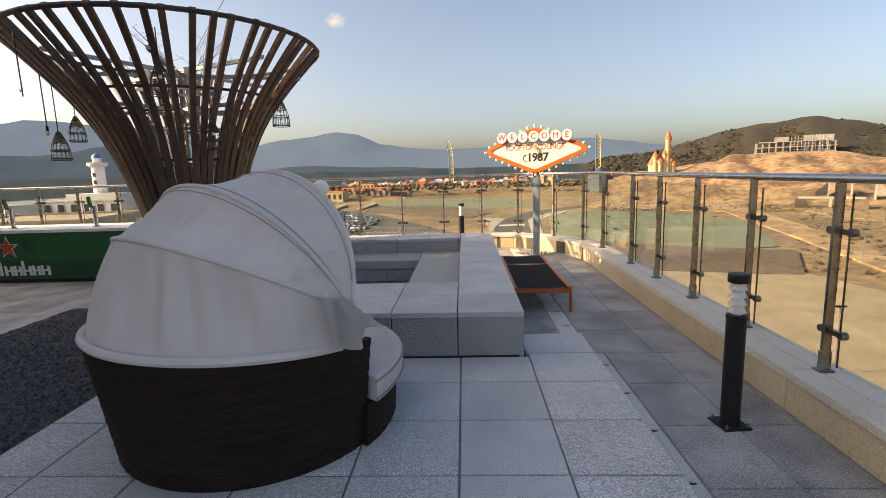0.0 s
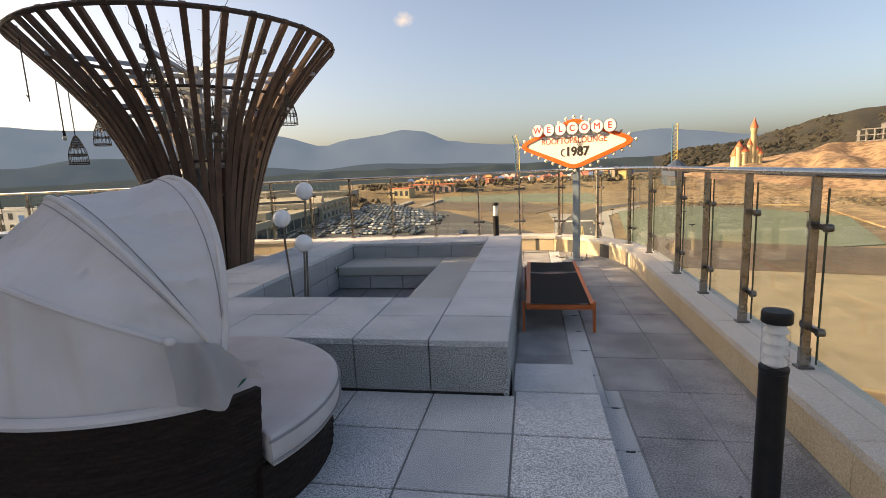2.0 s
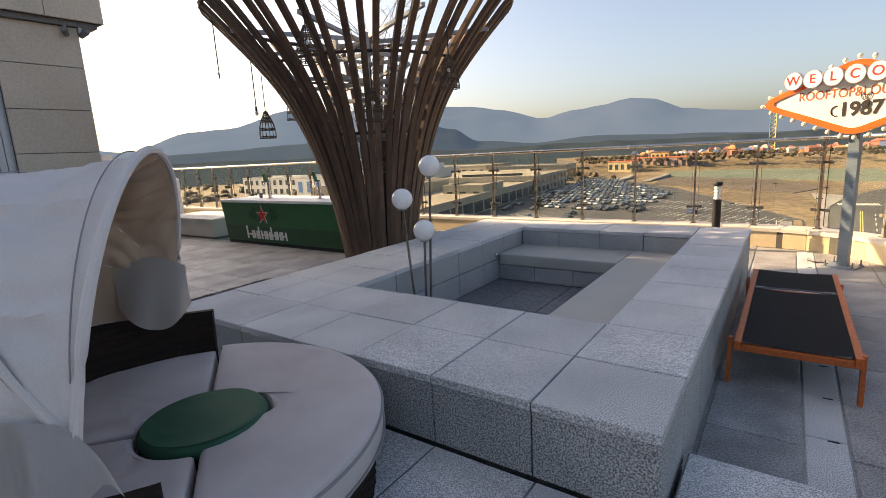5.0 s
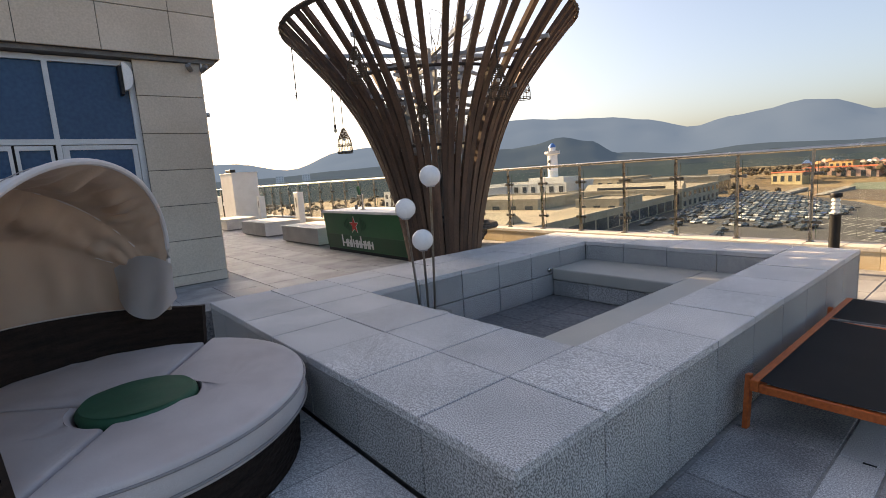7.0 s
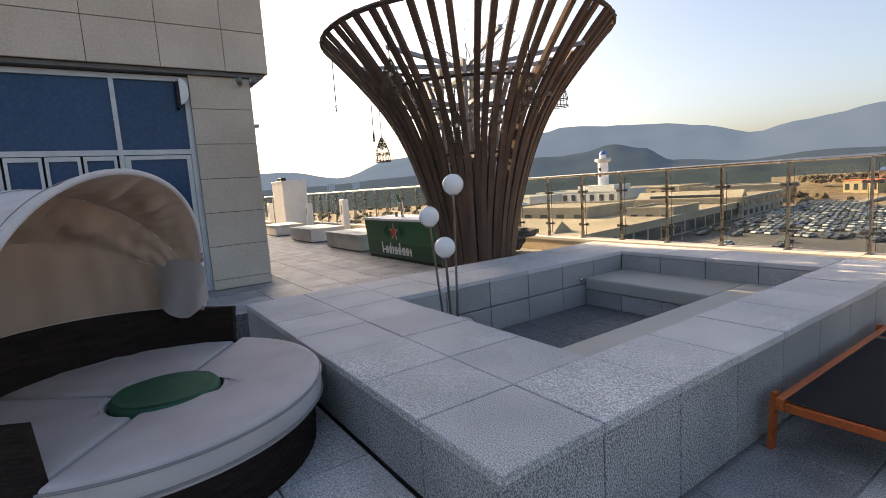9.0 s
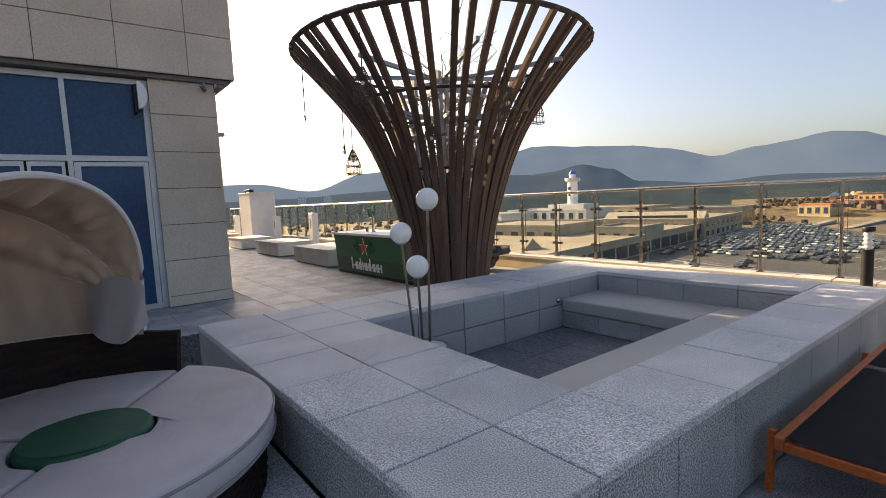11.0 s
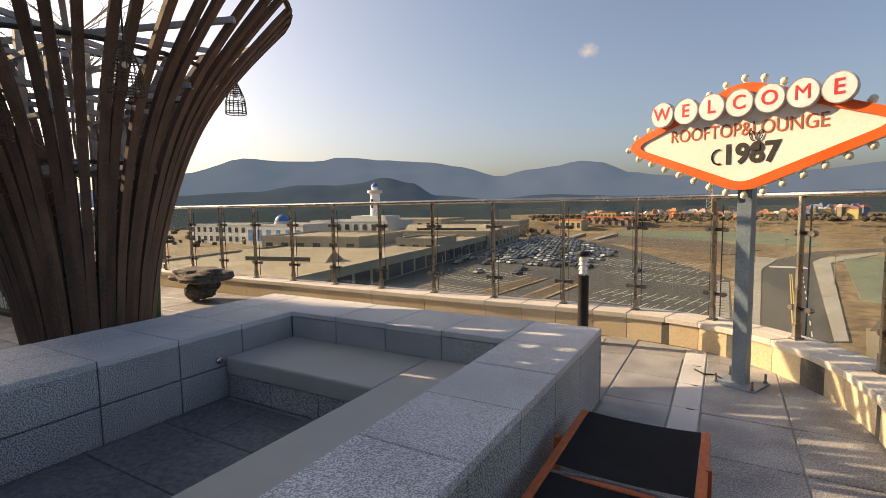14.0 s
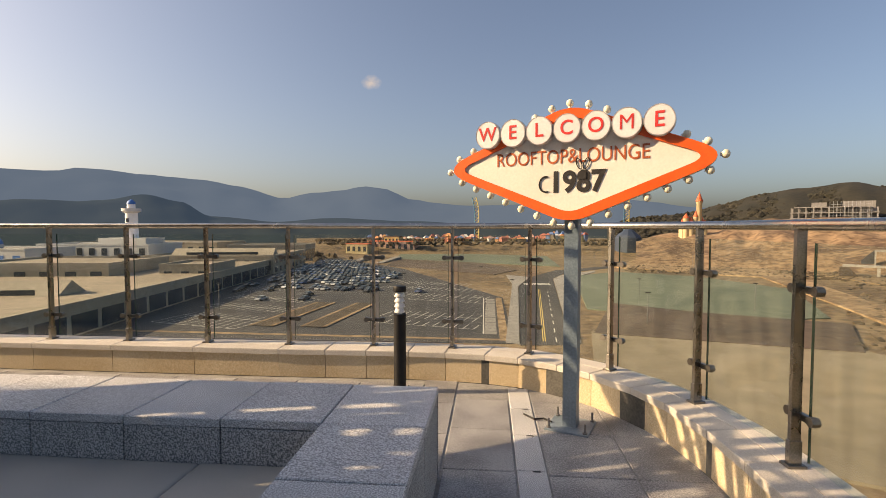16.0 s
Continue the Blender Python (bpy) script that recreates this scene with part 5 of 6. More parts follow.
park = sheet("parking_lot", [(-86, 98), (5.2, 100), (4.6, 164), (-46, 268), (-97, 338), (-113, 338), (-104, 215), (-88.5, 107)], GZ + 0.12, ASPHALT, "asphalt car park with white bay lines", "parking lot")
# bay rows lie along e1, lanes along e2
e1 = Vector((1.0, -0.25)).normalized()
e2 = Vector((-e1.y, e1.x))


def strip(bm, a, b, w, z):
    d = (b - a).normalized()
    n = Vector((-d.y, d.x)) * w / 2
    bm.faces.new([bm.verts.new((*p, z)) for p in (a - n, b - n, b + n, a + n)])


BAY_ROWS = [(-30, 119.5, 11, 1), (-27, 132, 10, 2), (-26, 157, 10, 1), (-32, 170, 13, 2), (-40, 190, 14, 2), (-44, 207, 15, 2), (-82, 114, 10, 1), (-80, 124, 11, 2), (-82, 141, 11, 2), (-84, 158, 12, 2)]
bm = bmesh.new()
for x, y, n, sides in BAY_ROWS:
    o = Vector((x, y))
    for k in range(n + 1):
        strip(bm, o + e1 * 2.5 * k - e2 * 4.8 * (sides - 1), o + e1 * 2.5 * k + e2 * 4.8, 0.2, GZ + 0.16)
    strip(bm, o, o + e1 * 2.5 * n, 0.18, GZ + 0.165)
strip(bm, Vector((-1.6, 162)), Vector((-1.0, 108)), 0.25, GZ + 0.16)
strip(bm, Vector((-47.5, 147)), Vector((-50, 113)), 0.2, GZ + 0.16)
strip(bm, Vector((-34, 147)), Vector((-37.5, 112)), 0.2, GZ + 0.16)
part("bay_lines", bm, LINE_WHITE, park, "white parking bay lines")
for x in (-53.0, -40.5):  # long planted islands with pale kerbs
    o, q = Vector((x, 111.5)), Vector((x + 3.6, 147.5))
    bm = bmesh.new()
    strip(bm, o, q, 5.2, GZ + 0.30)
    part("island_bed", bm, SCRUB, park, "dark planted island")
    for s in (-2.7, 2.7):
        bm = bmesh.new()
        strip(bm, o + Vector((s, 0)), q + Vector((s, 0)), 0.9, GZ + 0.33)
        part("island_kerb", bm, SAND, park, "sandy island edge")
bm = bmesh.new()
for k in range(16):
    strip(bm, Vector((-0.8, 109.5 + 3.3 * k)), Vector((1.9, 109.5 + 3.3 * k)), 2.9, GZ + 0.16)
part("paved_strip", bm, CONCRETE, park, "grey paved strip")
bm = bmesh.new()
strip(bm, Vector((3.2, 163)), Vector((3.4, 103)), 1.9, GZ + 0.17)
strip(bm, Vector((-84, 104)), Vector((4, 103)), 1.6, GZ + 0.172)
part("verge", bm, SAND, park, "sandy verge")
road = sheet("road", [spot(3.6, 13.5), spot(9.3, 13.2), spot(7.2, 5.9), spot(8.6, 5.2), spot(13.5, 4.55), spot(13.2, 4.35), spot(7.5, 4.95), spot(5.0, 5.7), spot(3.4, 6.9)], GZ + 0.10, ASPHALT, "asphalt road with a zebra crossing", "road")
bm = bmesh.new()
for az0, az1 in ((6.2, 5.6), (6.45, 5.75)):
    strip(bm, Vector(spot(az0, 13)), Vector(spot(az1, 7.2)), 0.2, GZ + 0.15)
part("centre_lines", bm, LINE_YELLOW, road, "yellow centre lines")
bm = bmesh.new()
za, zb = Vector(spot(3.9, 6.6)), Vector(spot(6.9, 6.55))
for k in range(14):
    p = za.lerp(zb, (k + 0.5) / 14)
    q = (zb - za).normalized()
    strip(bm, p - Vector((-q.y, q.x)) * 2.6, p + Vector((-q.y, q.x)) * 2.6, 0.55, GZ + 0.15)
for k in range(9):
    a = Vector(spot(7.7, 13)).lerp(Vector(spot(6.6, 7.2)), k / 9)
    b = Vector(spot(7.7, 13)).lerp(Vector(spot(6.6, 7.2)), (k + 0.45) / 9)
    strip(bm, a, b, 0.2, GZ + 0.15)
part("zebra_crossing", bm, LINE_WHITE, road, "white zebra stripes and lane dashes")
sheet("pavement", [spot(9.4, 13.2), spot(10.4, 13.0), spot(8.6, 6.0), spot(11.8, 5.05), spot(11.8, 4.9), spot(7.9, 5.6), spot(7.3, 6.0)], GZ + 0.25, CONCRETE, "pale concrete pavement beside the road", "pavement")
sheet("pavement_2", [spot(1.9, 13.3), spot(3.5, 13.4), spot(3.3, 6.9), spot(4.6, 5.8), spot(1.9, 5.6), spot(2.6, 6.6)], GZ + 0.22, CONCRETE, "pale concrete pavement and verge beside the car park", "pavement")
sheet("field", [spot(11, 9.2), spot(24, 9.6), spot(33, 8.4), spot(30, 6.0), spot(22, 5.2), spot(14, 5.0), spot(9.5, 5.6)], GZ + 0.3, GREEN_NET, "levelled plot under dusty green sheeting", "field")
sheet("field_2", [spot(-11, 3.75), spot(8, 4.55), spot(6.5, 3.4), spot(-10, 2.95)], GZ + 0.3, GREEN_NET, "levelled plot under dusty green sheeting", "field")
sheet("earth_bank", [spot(-12, 4.55), spot(0.5, 5.6), spot(3.2, 5.0), spot(-1, 4.2), spot(-11, 3.76)], GZ + 0.25, BROWN_SLOPE, "brown earth bank above the car park", "bank")
sheet("earth_bank_2", [spot(11.8, 11.9), spot(35.5, 11.2), spot(34.5, 8.8), spot(22.5, 8.95), spot(13.5, 8.5)], GZ + 0.45, BROWN_SLOPE, "brown earth bank between two levelled plots", "bank")
sheet("levelled_plot", [spot(12.5, 22), spot(46, 21), spot(45.5, 12.6), spot(35, 10.9), spot(11.5, 11.7)], GZ + 0.35, PALE_LOT, "pale levelled building plot", "plot")
sheet("sand_slope", [spot(13.8, 4.5), spot(22, 4.9), spot(29, 5.0), spot(24.5, 3.2), spot(22, 1.9), spot(19.5, 2.1)], GZ + 0.5, SAND, "slope of bright yellow sandy soil", "slope")
sheet("dirt_road", [spot(23.5, 3.4), spot(34.5, 7.6), spot(47, 12.2), spot(47, 10.8), spot(35.5, 6.6), spot(25.5, 3.2)], GZ + 0.55, SAND, "dirt track across the dry land", "road")
sheet("sand_terrace", [spot(17, 2.2), spot(47, 6.4), spot(47, 1.35), spot(22, 1.05)], GZ + 0.22, DRY, "dry brown terraces below the wooded hill", "ground")


def ridge(name, d, profile, material, label, foot=0.82, wob=0.0, seed=0.0, cols=160):
    """A line of hills: crest elevations by bearing, at d metres, sloping down to the land in front."""
    bm, rows = bmesh.new(), []
    a0, a1 = profile[0][0], profile[-1][0]
    for i in range(13):
        u, row = i / 12, []
        for k in range(cols + 1):
            az = a0 + (a1 - a0) * k / cols
            el = next(e0 + (e1 - e0) * (0.5 - 0.5 * math.cos(math.pi * (az - b0) / (b1 - b0))) for (b0, e0), (b1, e1) in zip(profile, profile[1:]) if b0 <= az <= b1 + 1e-6)
            crest = EYE0.z + d * math.tan(radians(el * 1.08))
            h = GZ - 1 + (crest - GZ + 1) * (u ** 0.8)
            h += wob * (crest - GZ) * u * (1 - 0.85 * u ** 4) * (noise.noise(Vector((az * 0.35 + seed, u * 3.0, seed))) + 0.5 * noise.noise(Vector((az * 0.9, u * 6.0, seed))))
            row.append(bm.verts.new((*far(az, d * (foot + (1 - foot) * u)), h)))
        rows.append(row)
    rows.append([bm.verts.new((*far(a0 + (a1 - a0) * k / cols, d * 1.12), GZ - 1)) for k in range(cols + 1)])
    for lo, hi in zip(rows, rows[1:]):
        for k in range(cols):
            bm.faces.new((lo[k], lo[k + 1], hi[k + 1], hi[k]))
    ob = part(name, bm, material, smooth=True)
    return tagged(ob, label, "mountain", kind="structure")


ridge("mountain_range", 3600, [(-118, 2.0), (-100, 2.6), (-88, 1.9), (-77, 2.4), (-73, 2.4), (-67, 1.5), (-61, 3.1), (-58, 3.3), (-51, 4.9), (-47, 4.6), (-43.4, 4.75), (-41.5, 5.1), (-36.5, 4.75), (-31.5, 4.5), (-28, 4.0), (-23.3, 2.9), (-20, 3.5), (-17, 3.8), (-14.5, 4.25), (-12.2, 4.0), (-9, 2.9), (-6, 2.5), (-2.8, 2.25), (2, 2.3), (8, 2.5), (13.4, 2.95), (17, 2.5), (22, 1.8), (30, 1.6), (40, 2.4), (46, 2.5), (60, 2.2), (75, 3.0)], HILL_FAR, "mountain range along the horizon, blue-grey haze put in as glow", wob=0.17, seed=2.0)
ridge("foothill", 1700, [(-90, 0.3), (-70, 0.8), (-60, 1.2), (-51, 1.6), (-45.6, 2.25), (-42.8, 2.2), (-40, 2.35), (-36.6, 2.95), (-33.6, 2.4), (-30.6, 1.0), (-24, 0.5), (-18, 0.9), (-10, 0.6), (0, 0.25), (10, 0.3)], HILL_NEAR, "darker wooded foothill before the mountains, haze put in as glow", wob=0.17, seed=5.0)
# the plain gets its haze as emission too
HAZE_PLAIN = glow("wooded_plain_haze_glow", (0.028, 0.046, 0.078), 0.48, (0.02, 0.027, 0.024))
ridge("wooded_plain", 1000, [(-125, 0.0), (-100, 0.25), (-80, 0.15), (-60, 0.3), (-50, 0.12), (-40, 0.35), (-30, 0.1), (-22, 0.3), (-15, 0.2), (-6, 0.15), (4, 0.2), (14, 0.35), (20, 0.2)], HAZE_PLAIN, "dark wooded plain before the foothills, haze put in as glow", foot=0.62, wob=0.5, seed=7.0)
hill = ridge("wooded_hill", 620, [(13, 0.3), (16.4, 0.9), (20.5, 1.2), (24, 2.05), (27.5, 3.0), (30.5, 3.3), (34, 3.7), (36.7, 3.2), (39.5, 2.5), (43, 2.55), (52, 3.0), (64, 2.0)], PINE, "hill covered in dark winter woodland", foot=0.72, wob=0.12, seed=9.0)
soil = ridge("bare_hillside", 455, [(16, -1.2), (20, -0.6), (26, 0.1), (28, 0.7), (31, 0.75), (36, 0.7), (40, 0.0), (46, -0.1), (60, 0.2)], HILLSIDE, "cut hillside of bare orange soil", foot=0.70, wob=0.35, seed=4.0)
# woodland clumps on the hill
rw = random.Random(21)
verts, faces = [], []
ico = bmesh.new()
bmesh.ops.create_icosphere(ico, subdivisions=1, radius=1.0)
ico_v, ico_f = [v.co.copy() for v in ico.verts], [[v.index for v in f.verts] for f in ico.faces]
ico.free()
crest_of = lambda az: next(e0 + (e1 - e0) * (az - b0) / (b1 - b0) for (b0, e0), (b1, e1) in zip([(13, 0.3), (16.4, 0.9), (20.5, 1.2), (24, 2.05), (27.5, 3.0), (30.5, 3.3), (34, 3.7), (36.7, 3.2), (39.5, 2.5), (43, 2.55), (52, 3.0), (64, 2.0)], [(16.4, 0.9), (20.5, 1.2), (24, 2.05), (27.5, 3.0), (30.5, 3.3), (34, 3.7), (36.7, 3.2), (39.5, 2.5), (43, 2.55), (52, 3.0), (64, 2.0)]) if b0 <= az <= b1)
for _ in range(2600):
    az, u = rw.uniform(14, 62), 1 - 0.75 * rw.random() ** 1.3
    cz = GZ + (EYE0.z + 620 * math.tan(radians(crest_of(az))) - GZ) * u ** 0.8
    x, y = far(az, 620 * (0.72 + 0.28 * u))
    r, n0 = rw.uniform(2.0, 4.2), len(verts)
    for v in ico_v:
        k = r * rw.uniform(0.6, 1.25)
        verts.append((x + v.x * k, y + v.y * k, cz + v.z * k * 0.85))
    faces += [[n0 + i for i in f] for f in ico_f]
me = bpy.data.meshes.new("woodland")
me.from_pydata(verts, [], faces)
me.materials.append(PINE)
tagged(new("woodland", me), "dark green and brown winter trees covering the hill", "trees", kind="stuff")

# scrub on the bare land and brown trees round the theme park
verts, faces = [], []
for n in range(3000):
    if n < 1500:
        az = rw.uniform(15, 58)
        d = rw.uniform(270 if az < 34 else 120, 318)
        u = max(0.0, (d / 455 - 0.70) / 0.30)
        z0 = GZ + max(0.0, min(1.0, u)) ** 0.8 * 20
        r = rw.uniform(0.3, 1.3)
        if d > 318:
            continue
    elif n < 2300:
        az, d, r = rw.uniform(-20, 14), rw.uniform(430, 640), rw.uniform(1.2, 3.2)
        z0 = EYE0.z - d * math.tan(radians(1.9 if d < 470 else 1.55))
    else:
        az, d, r = rw.uniform(-75, -15), rw.uniform(340, 900), rw.uniform(1.5, 4.5)
        z0 = GZ + 1
    x, y = far(az, d)
    n0 = len(verts)
    for v in ico_v:
        k = r * rw.uniform(0.6, 1.25)
        verts.append((x + v.x * k, y + v.y * k, z0 + v.z * k * 0.8))
    faces += [[n0 + i for i in f] for f in ico_f]
me = bpy.data.meshes.new("scrub")
me.from_pydata(verts, [], faces)
me.materials.append(SCRUB)
tagged(new("scrub", me), "brown leafless scrub and trees scattered over the land", "scrub", kind="stuff")
# the park's raised terrace
terr_z, bm = EYE0.z - 465 * math.tan(radians(1.95)), bmesh.new()
rows = [[bm.verts.new((*far(az, d), z)) for az in range(-22, 18, 2)] for d, z in ((405, GZ - 0.5), (425, GZ + 1.0), (450, terr_z - 1.2), (465, terr_z), (720, terr_z), (721, GZ - 0.5))]
for lo, hi in zip(rows, rows[1:]):
    for k in range(len(lo) - 1):
        bm.faces.new((lo[k], lo[k + 1], hi[k + 1], hi[k]))
for k in (0, -1):
    bm.faces.new([r[k] for r in rows])
structure(part("park_terrace", bm, DRY, smooth=True), "raised dry terrace that carries the theme park", "ground")


def block(name, label, category, az, dist, w, dp, h, material, turn=0.0, group="", z=GZ, roof=None, rows=0, cols=0, win=DARK_GLASS):
    """A far building: walls, a roof slab with parapet and its windows."""
    x, y = far(az, dist)
    b = thing(name, label, category, group, at=(x, y, z), turn=turn)
    part("wall", boxes((-w / 2, w / 2, 0, dp, 0, h)), material, b)
    part("roof", boxes((-w / 2 - 0.3, w / 2 + 0.3, -0.3, dp + 0.3, h, h + 0.6)), roof or MALL_ROOF, b)
    for r in range(rows):
        for c in range(cols):
            cw, rh = w / cols, h / rows
            part("window", boxes((-w / 2 + cw * (c + 0.25), -w / 2 + cw * (c + 0.75), -0.12, -0.005, rh * (r + 0.3), rh * (r + 0.78))), win, b)
    return b


# outlet halls


def hall(name, label, x0, x1, y0, y1, z1, material, roof, east=(0, 0), south=(0, 0), glass=None, turn=0.0):
    """A far hall by its plan, top and window rows (rows, columns) on the sides towards the terrace."""
    b = thing(name, label, "hall", at=(x0, y0, GZ), turn=turn)
    w, d, h = x1 - x0, y1 - y0, z1 - GZ
    part("wall", boxes((0, w, 0, d, 0, h)), material, b)
    part("roof", boxes((0.6, w - 0.6, 0.6, d - 0.6, h, h + 0.15)), roof, b)
    part("parapet", boxes((-0.2, w + 0.2, -0.2, 0.5, h, h + 0.9), (-0.2, w + 0.2, d - 0.5, d + 0.2, h, h + 0.9), (-0.2, 0.5, 0.52, d - 0.52, h, h + 0.9), (w - 0.5, w + 0.2, 0.52, d - 0.52, h, h + 0.9)), material, b)
    for (rows, cols), side in ((east, 0), (south, 1)):
        for r in range(rows):
            for c in range(cols):
                span, rh = (d if side == 0 else w) / cols, h / rows
                a0, a1, b0, b1 = (span * (c + 0.08), span * (c + 0.92), 0.4, h * 0.72) if side == 0 and rows == 1 else (span * (c + 0.28), span * (c + 0.72), rh * (r + 0.25), rh * (r + 0.8))
                part("window", boxes((w + 0.01, w + 0.15, a0, a1, b0, b1) if side == 0 else (a0, a1, -0.15, -0.01, b0, b1)), glass or DARK_GLASS, b)


hall("shopping_hall", "long low sandstone shopping hall with dark shopfronts", -150, -80, 37.3, 227, -15.6, MALL, MALL_ROOF, east=(1, 19), turn=8)
hall("shopping_hall", "sandstone hall with tall narrow windows", -166, -104, 224, 290, -13.4, MALL, MALL_ROOF, east=(2, 8), south=(1, 12), turn=8)
hall("shopping_hall", "sandstone roof hall above the shopping street", -178, -128, 150, 190, -11.8, MALL, MALL_ROOF, south=(1, 6), turn=8)
hall("shopping_hall", "grey-tan hall block behind the car park", -176, -124, 318, 350, -11.5, MALL, CONCRETE, south=(1, 10), east=(1, 5), turn=8)
hall("shopping_hall", "low tan roof block among the shops", -118, -100, 168, 192, -12.9, MALL, MALL_ROOF, south=(1, 3), east=(1, 3), turn=8)
hall("shopping_hall", "grey flat-roofed hall far behind the shops", -300, -190, 330, 370, -10.5, MALL, CONCRETE, south=(1, 14))
hall("white_hall", "white hall with blue arched windows", -262, -212, 208, 236, -9.5, FAR_WHITE, CONCRETE, south=(1, 6), glass=BLUE_ROOF)
hall("white_hall", "white terraced hall by the lighthouse", -238, -175, 240, 268, -8.5, FAR_WHITE, CONCRETE, south=(2, 9))
hall("white_hall", "distant white terraced hall", -330, -270, 215, 240, -10.0, FAR_WHITE, CONCRETE, south=(2, 9))
for x, y, w, z in ((-137, 104, 34, -15.45), (-160, 236, 50, -13.25)):
    g = thing("gabled_skylight", "low gabled skylight on the hall roof", "skylight", "skylights", at=(x, y, z), turn=12)
    bm = bmesh.new()
    vs = [bm.verts.new(p) for p in ((0, 0, 0), (w, 0, 0), (w, 11, 0), (0, 11, 0), (0, 5.5, 3.4), (w, 5.5, 3.4))]
    for f in ((0, 1, 5, 4), (2, 3, 4, 5), (0, 4, 3), (1, 2, 5), (0, 3, 2, 1)):
        bm.faces.new([vs[i] for i in f])
    part("gable", bm, MALL, g)
    part("glazing", boxes((w * 0.15, w * 0.85, -0.12, -0.02, 0.3, 1.6)), DARK_GLASS, g)
dome = thing("blue_dome", "blue dome on the white hall", "dome", at=(*far(-48.0, 322), -8.5))
part("dome", ball(4.6, (0, 0, 1.0), 24), BLUE_ROOF, dome, smooth=True)
part("drum", lathe(bmesh.new(), [(4.8, -0.2), (4.8, 1.4)], 24), FAR_WHITE, dome)

lx, ly = far(-37.7, 330)
lt = thing("lighthouse", "white round lighthouse tower with grey gallery and blue cupola", "lighthouse", at=(lx, ly, GZ))
LIME = surf("white_tower_paint", (0.74, 0.74, 0.73), (0.82, 0.82, 0.81), 0.3, 3, 0.6, bump=0)
part("tower", lathe(bmesh.new(), [(4.2, 0), (3.3, 18), (3.1, 31)], 28), LIME, lt, smooth=True)
part("foot_building", boxes((-14, 14, -8, 8, 0, 17)), FAR_WHITE, lt)
part("gallery", lathe(bmesh.new(), [(3.1, 31), (4.9, 32), (4.9, 33.6), (2.6, 33.7)], 28), FAR_WHITE, lt, smooth=True)
part("lantern_room", lathe(bmesh.new(), [(2.1, 33.7), (2.1, 36.0)], 20), LIME, lt)
part("cupola", lathe(bmesh.new(), [(2.4, 36.0), (2.0, 37.3), (1.0, 38.3), (0.1, 38.8)], 20), BLUE_ROOF, lt, smooth=True)
for z in (22, 26):
    part("window", boxes((-0.7, 0.7, -3.75, -3.2, z, z + 2)), DARK_GLASS, lt)

# theme park on its terrace
rp = random.Random(5)
tints = [surf("park_%s" % n, c, tuple(min(1, v * 1.3) for v in c), 0.3, 3, 0.7, bump=0) for n, c in (("red", (0.28, 0.10, 0.07)), ("yellow", (0.42, 0.33, 0.14)), ("blue", (0.08, 0.14, 0.27)), ("teal", (0.10, 0.22, 0.22)), ("white", (0.52, 0.51, 0.48)), ("pink", (0.38, 0.24, 0.20)), ("brown", (0.15, 0.12, 0.09)), ("orange", (0.40, 0.19, 0.08)))]
for k in range(110):
    az = -14 + 25 * (k + rp.random()) / 110
    d = rp.uniform(470, 600)
    x, y = far(az, d)
    w, h = rp.uniform(3, 8), rp.uniform(3, 8)
    base = EYE0.z - d * math.tan(radians(1.7 if az < 6 else 1.3))
    b = thing("park_house", "small bright painted theme park house with a pitched roof", "house", "theme park houses", at=(x, y, base), turn=rp.uniform(-30, 30))
    part("wall", boxes((-w / 2, w / 2, 0, w * 0.8, -10, h * 0.6)), tints[rp.randrange(8)], b)
    bm = bmesh.new()
    vs = [bm.verts.new(p) for p in ((-w / 2 - 0.5, -0.5, h * 0.6), (w / 2 + 0.5, -0.5, h * 0.6), (w / 2 + 0.5, w * 0.8 + 0.5, h * 0.6), (-w / 2 - 0.5, w * 0.8 + 0.5, h * 0.6), (-w * 0.2, w * 0.4, h), (w * 0.2, w * 0.4, h))]
    for f in ((0, 1, 5, 4), (2, 3, 4, 5), (0, 4, 3), (1, 2, 5), (0, 3, 2, 1)):
        bm.faces.new([vs[i] for i in f])
    part("roof", bm, tints[rp.choice((0, 7, 5, 2, 4, 0))], b)
block("gate_house", "cream gate house with a brown pitched roof by the car park", "house", -15.4, 420, 20, 12, 8.5, CREAM, -12, rows=1, cols=4, roof=RED_ROOF)
block("pink_hall", "long terracotta and yellow park building", "house", -11.5, 440, 44, 14, 10, tints[5], -8, rows=1, cols=8, roof=RED_ROOF)
block("yellow_hall", "yellow park building with brown roof", "house", -11.4, 450, 14, 12, 14, tints[1], -8, rows=2, cols=4, roof=BROWN_SLOPE)
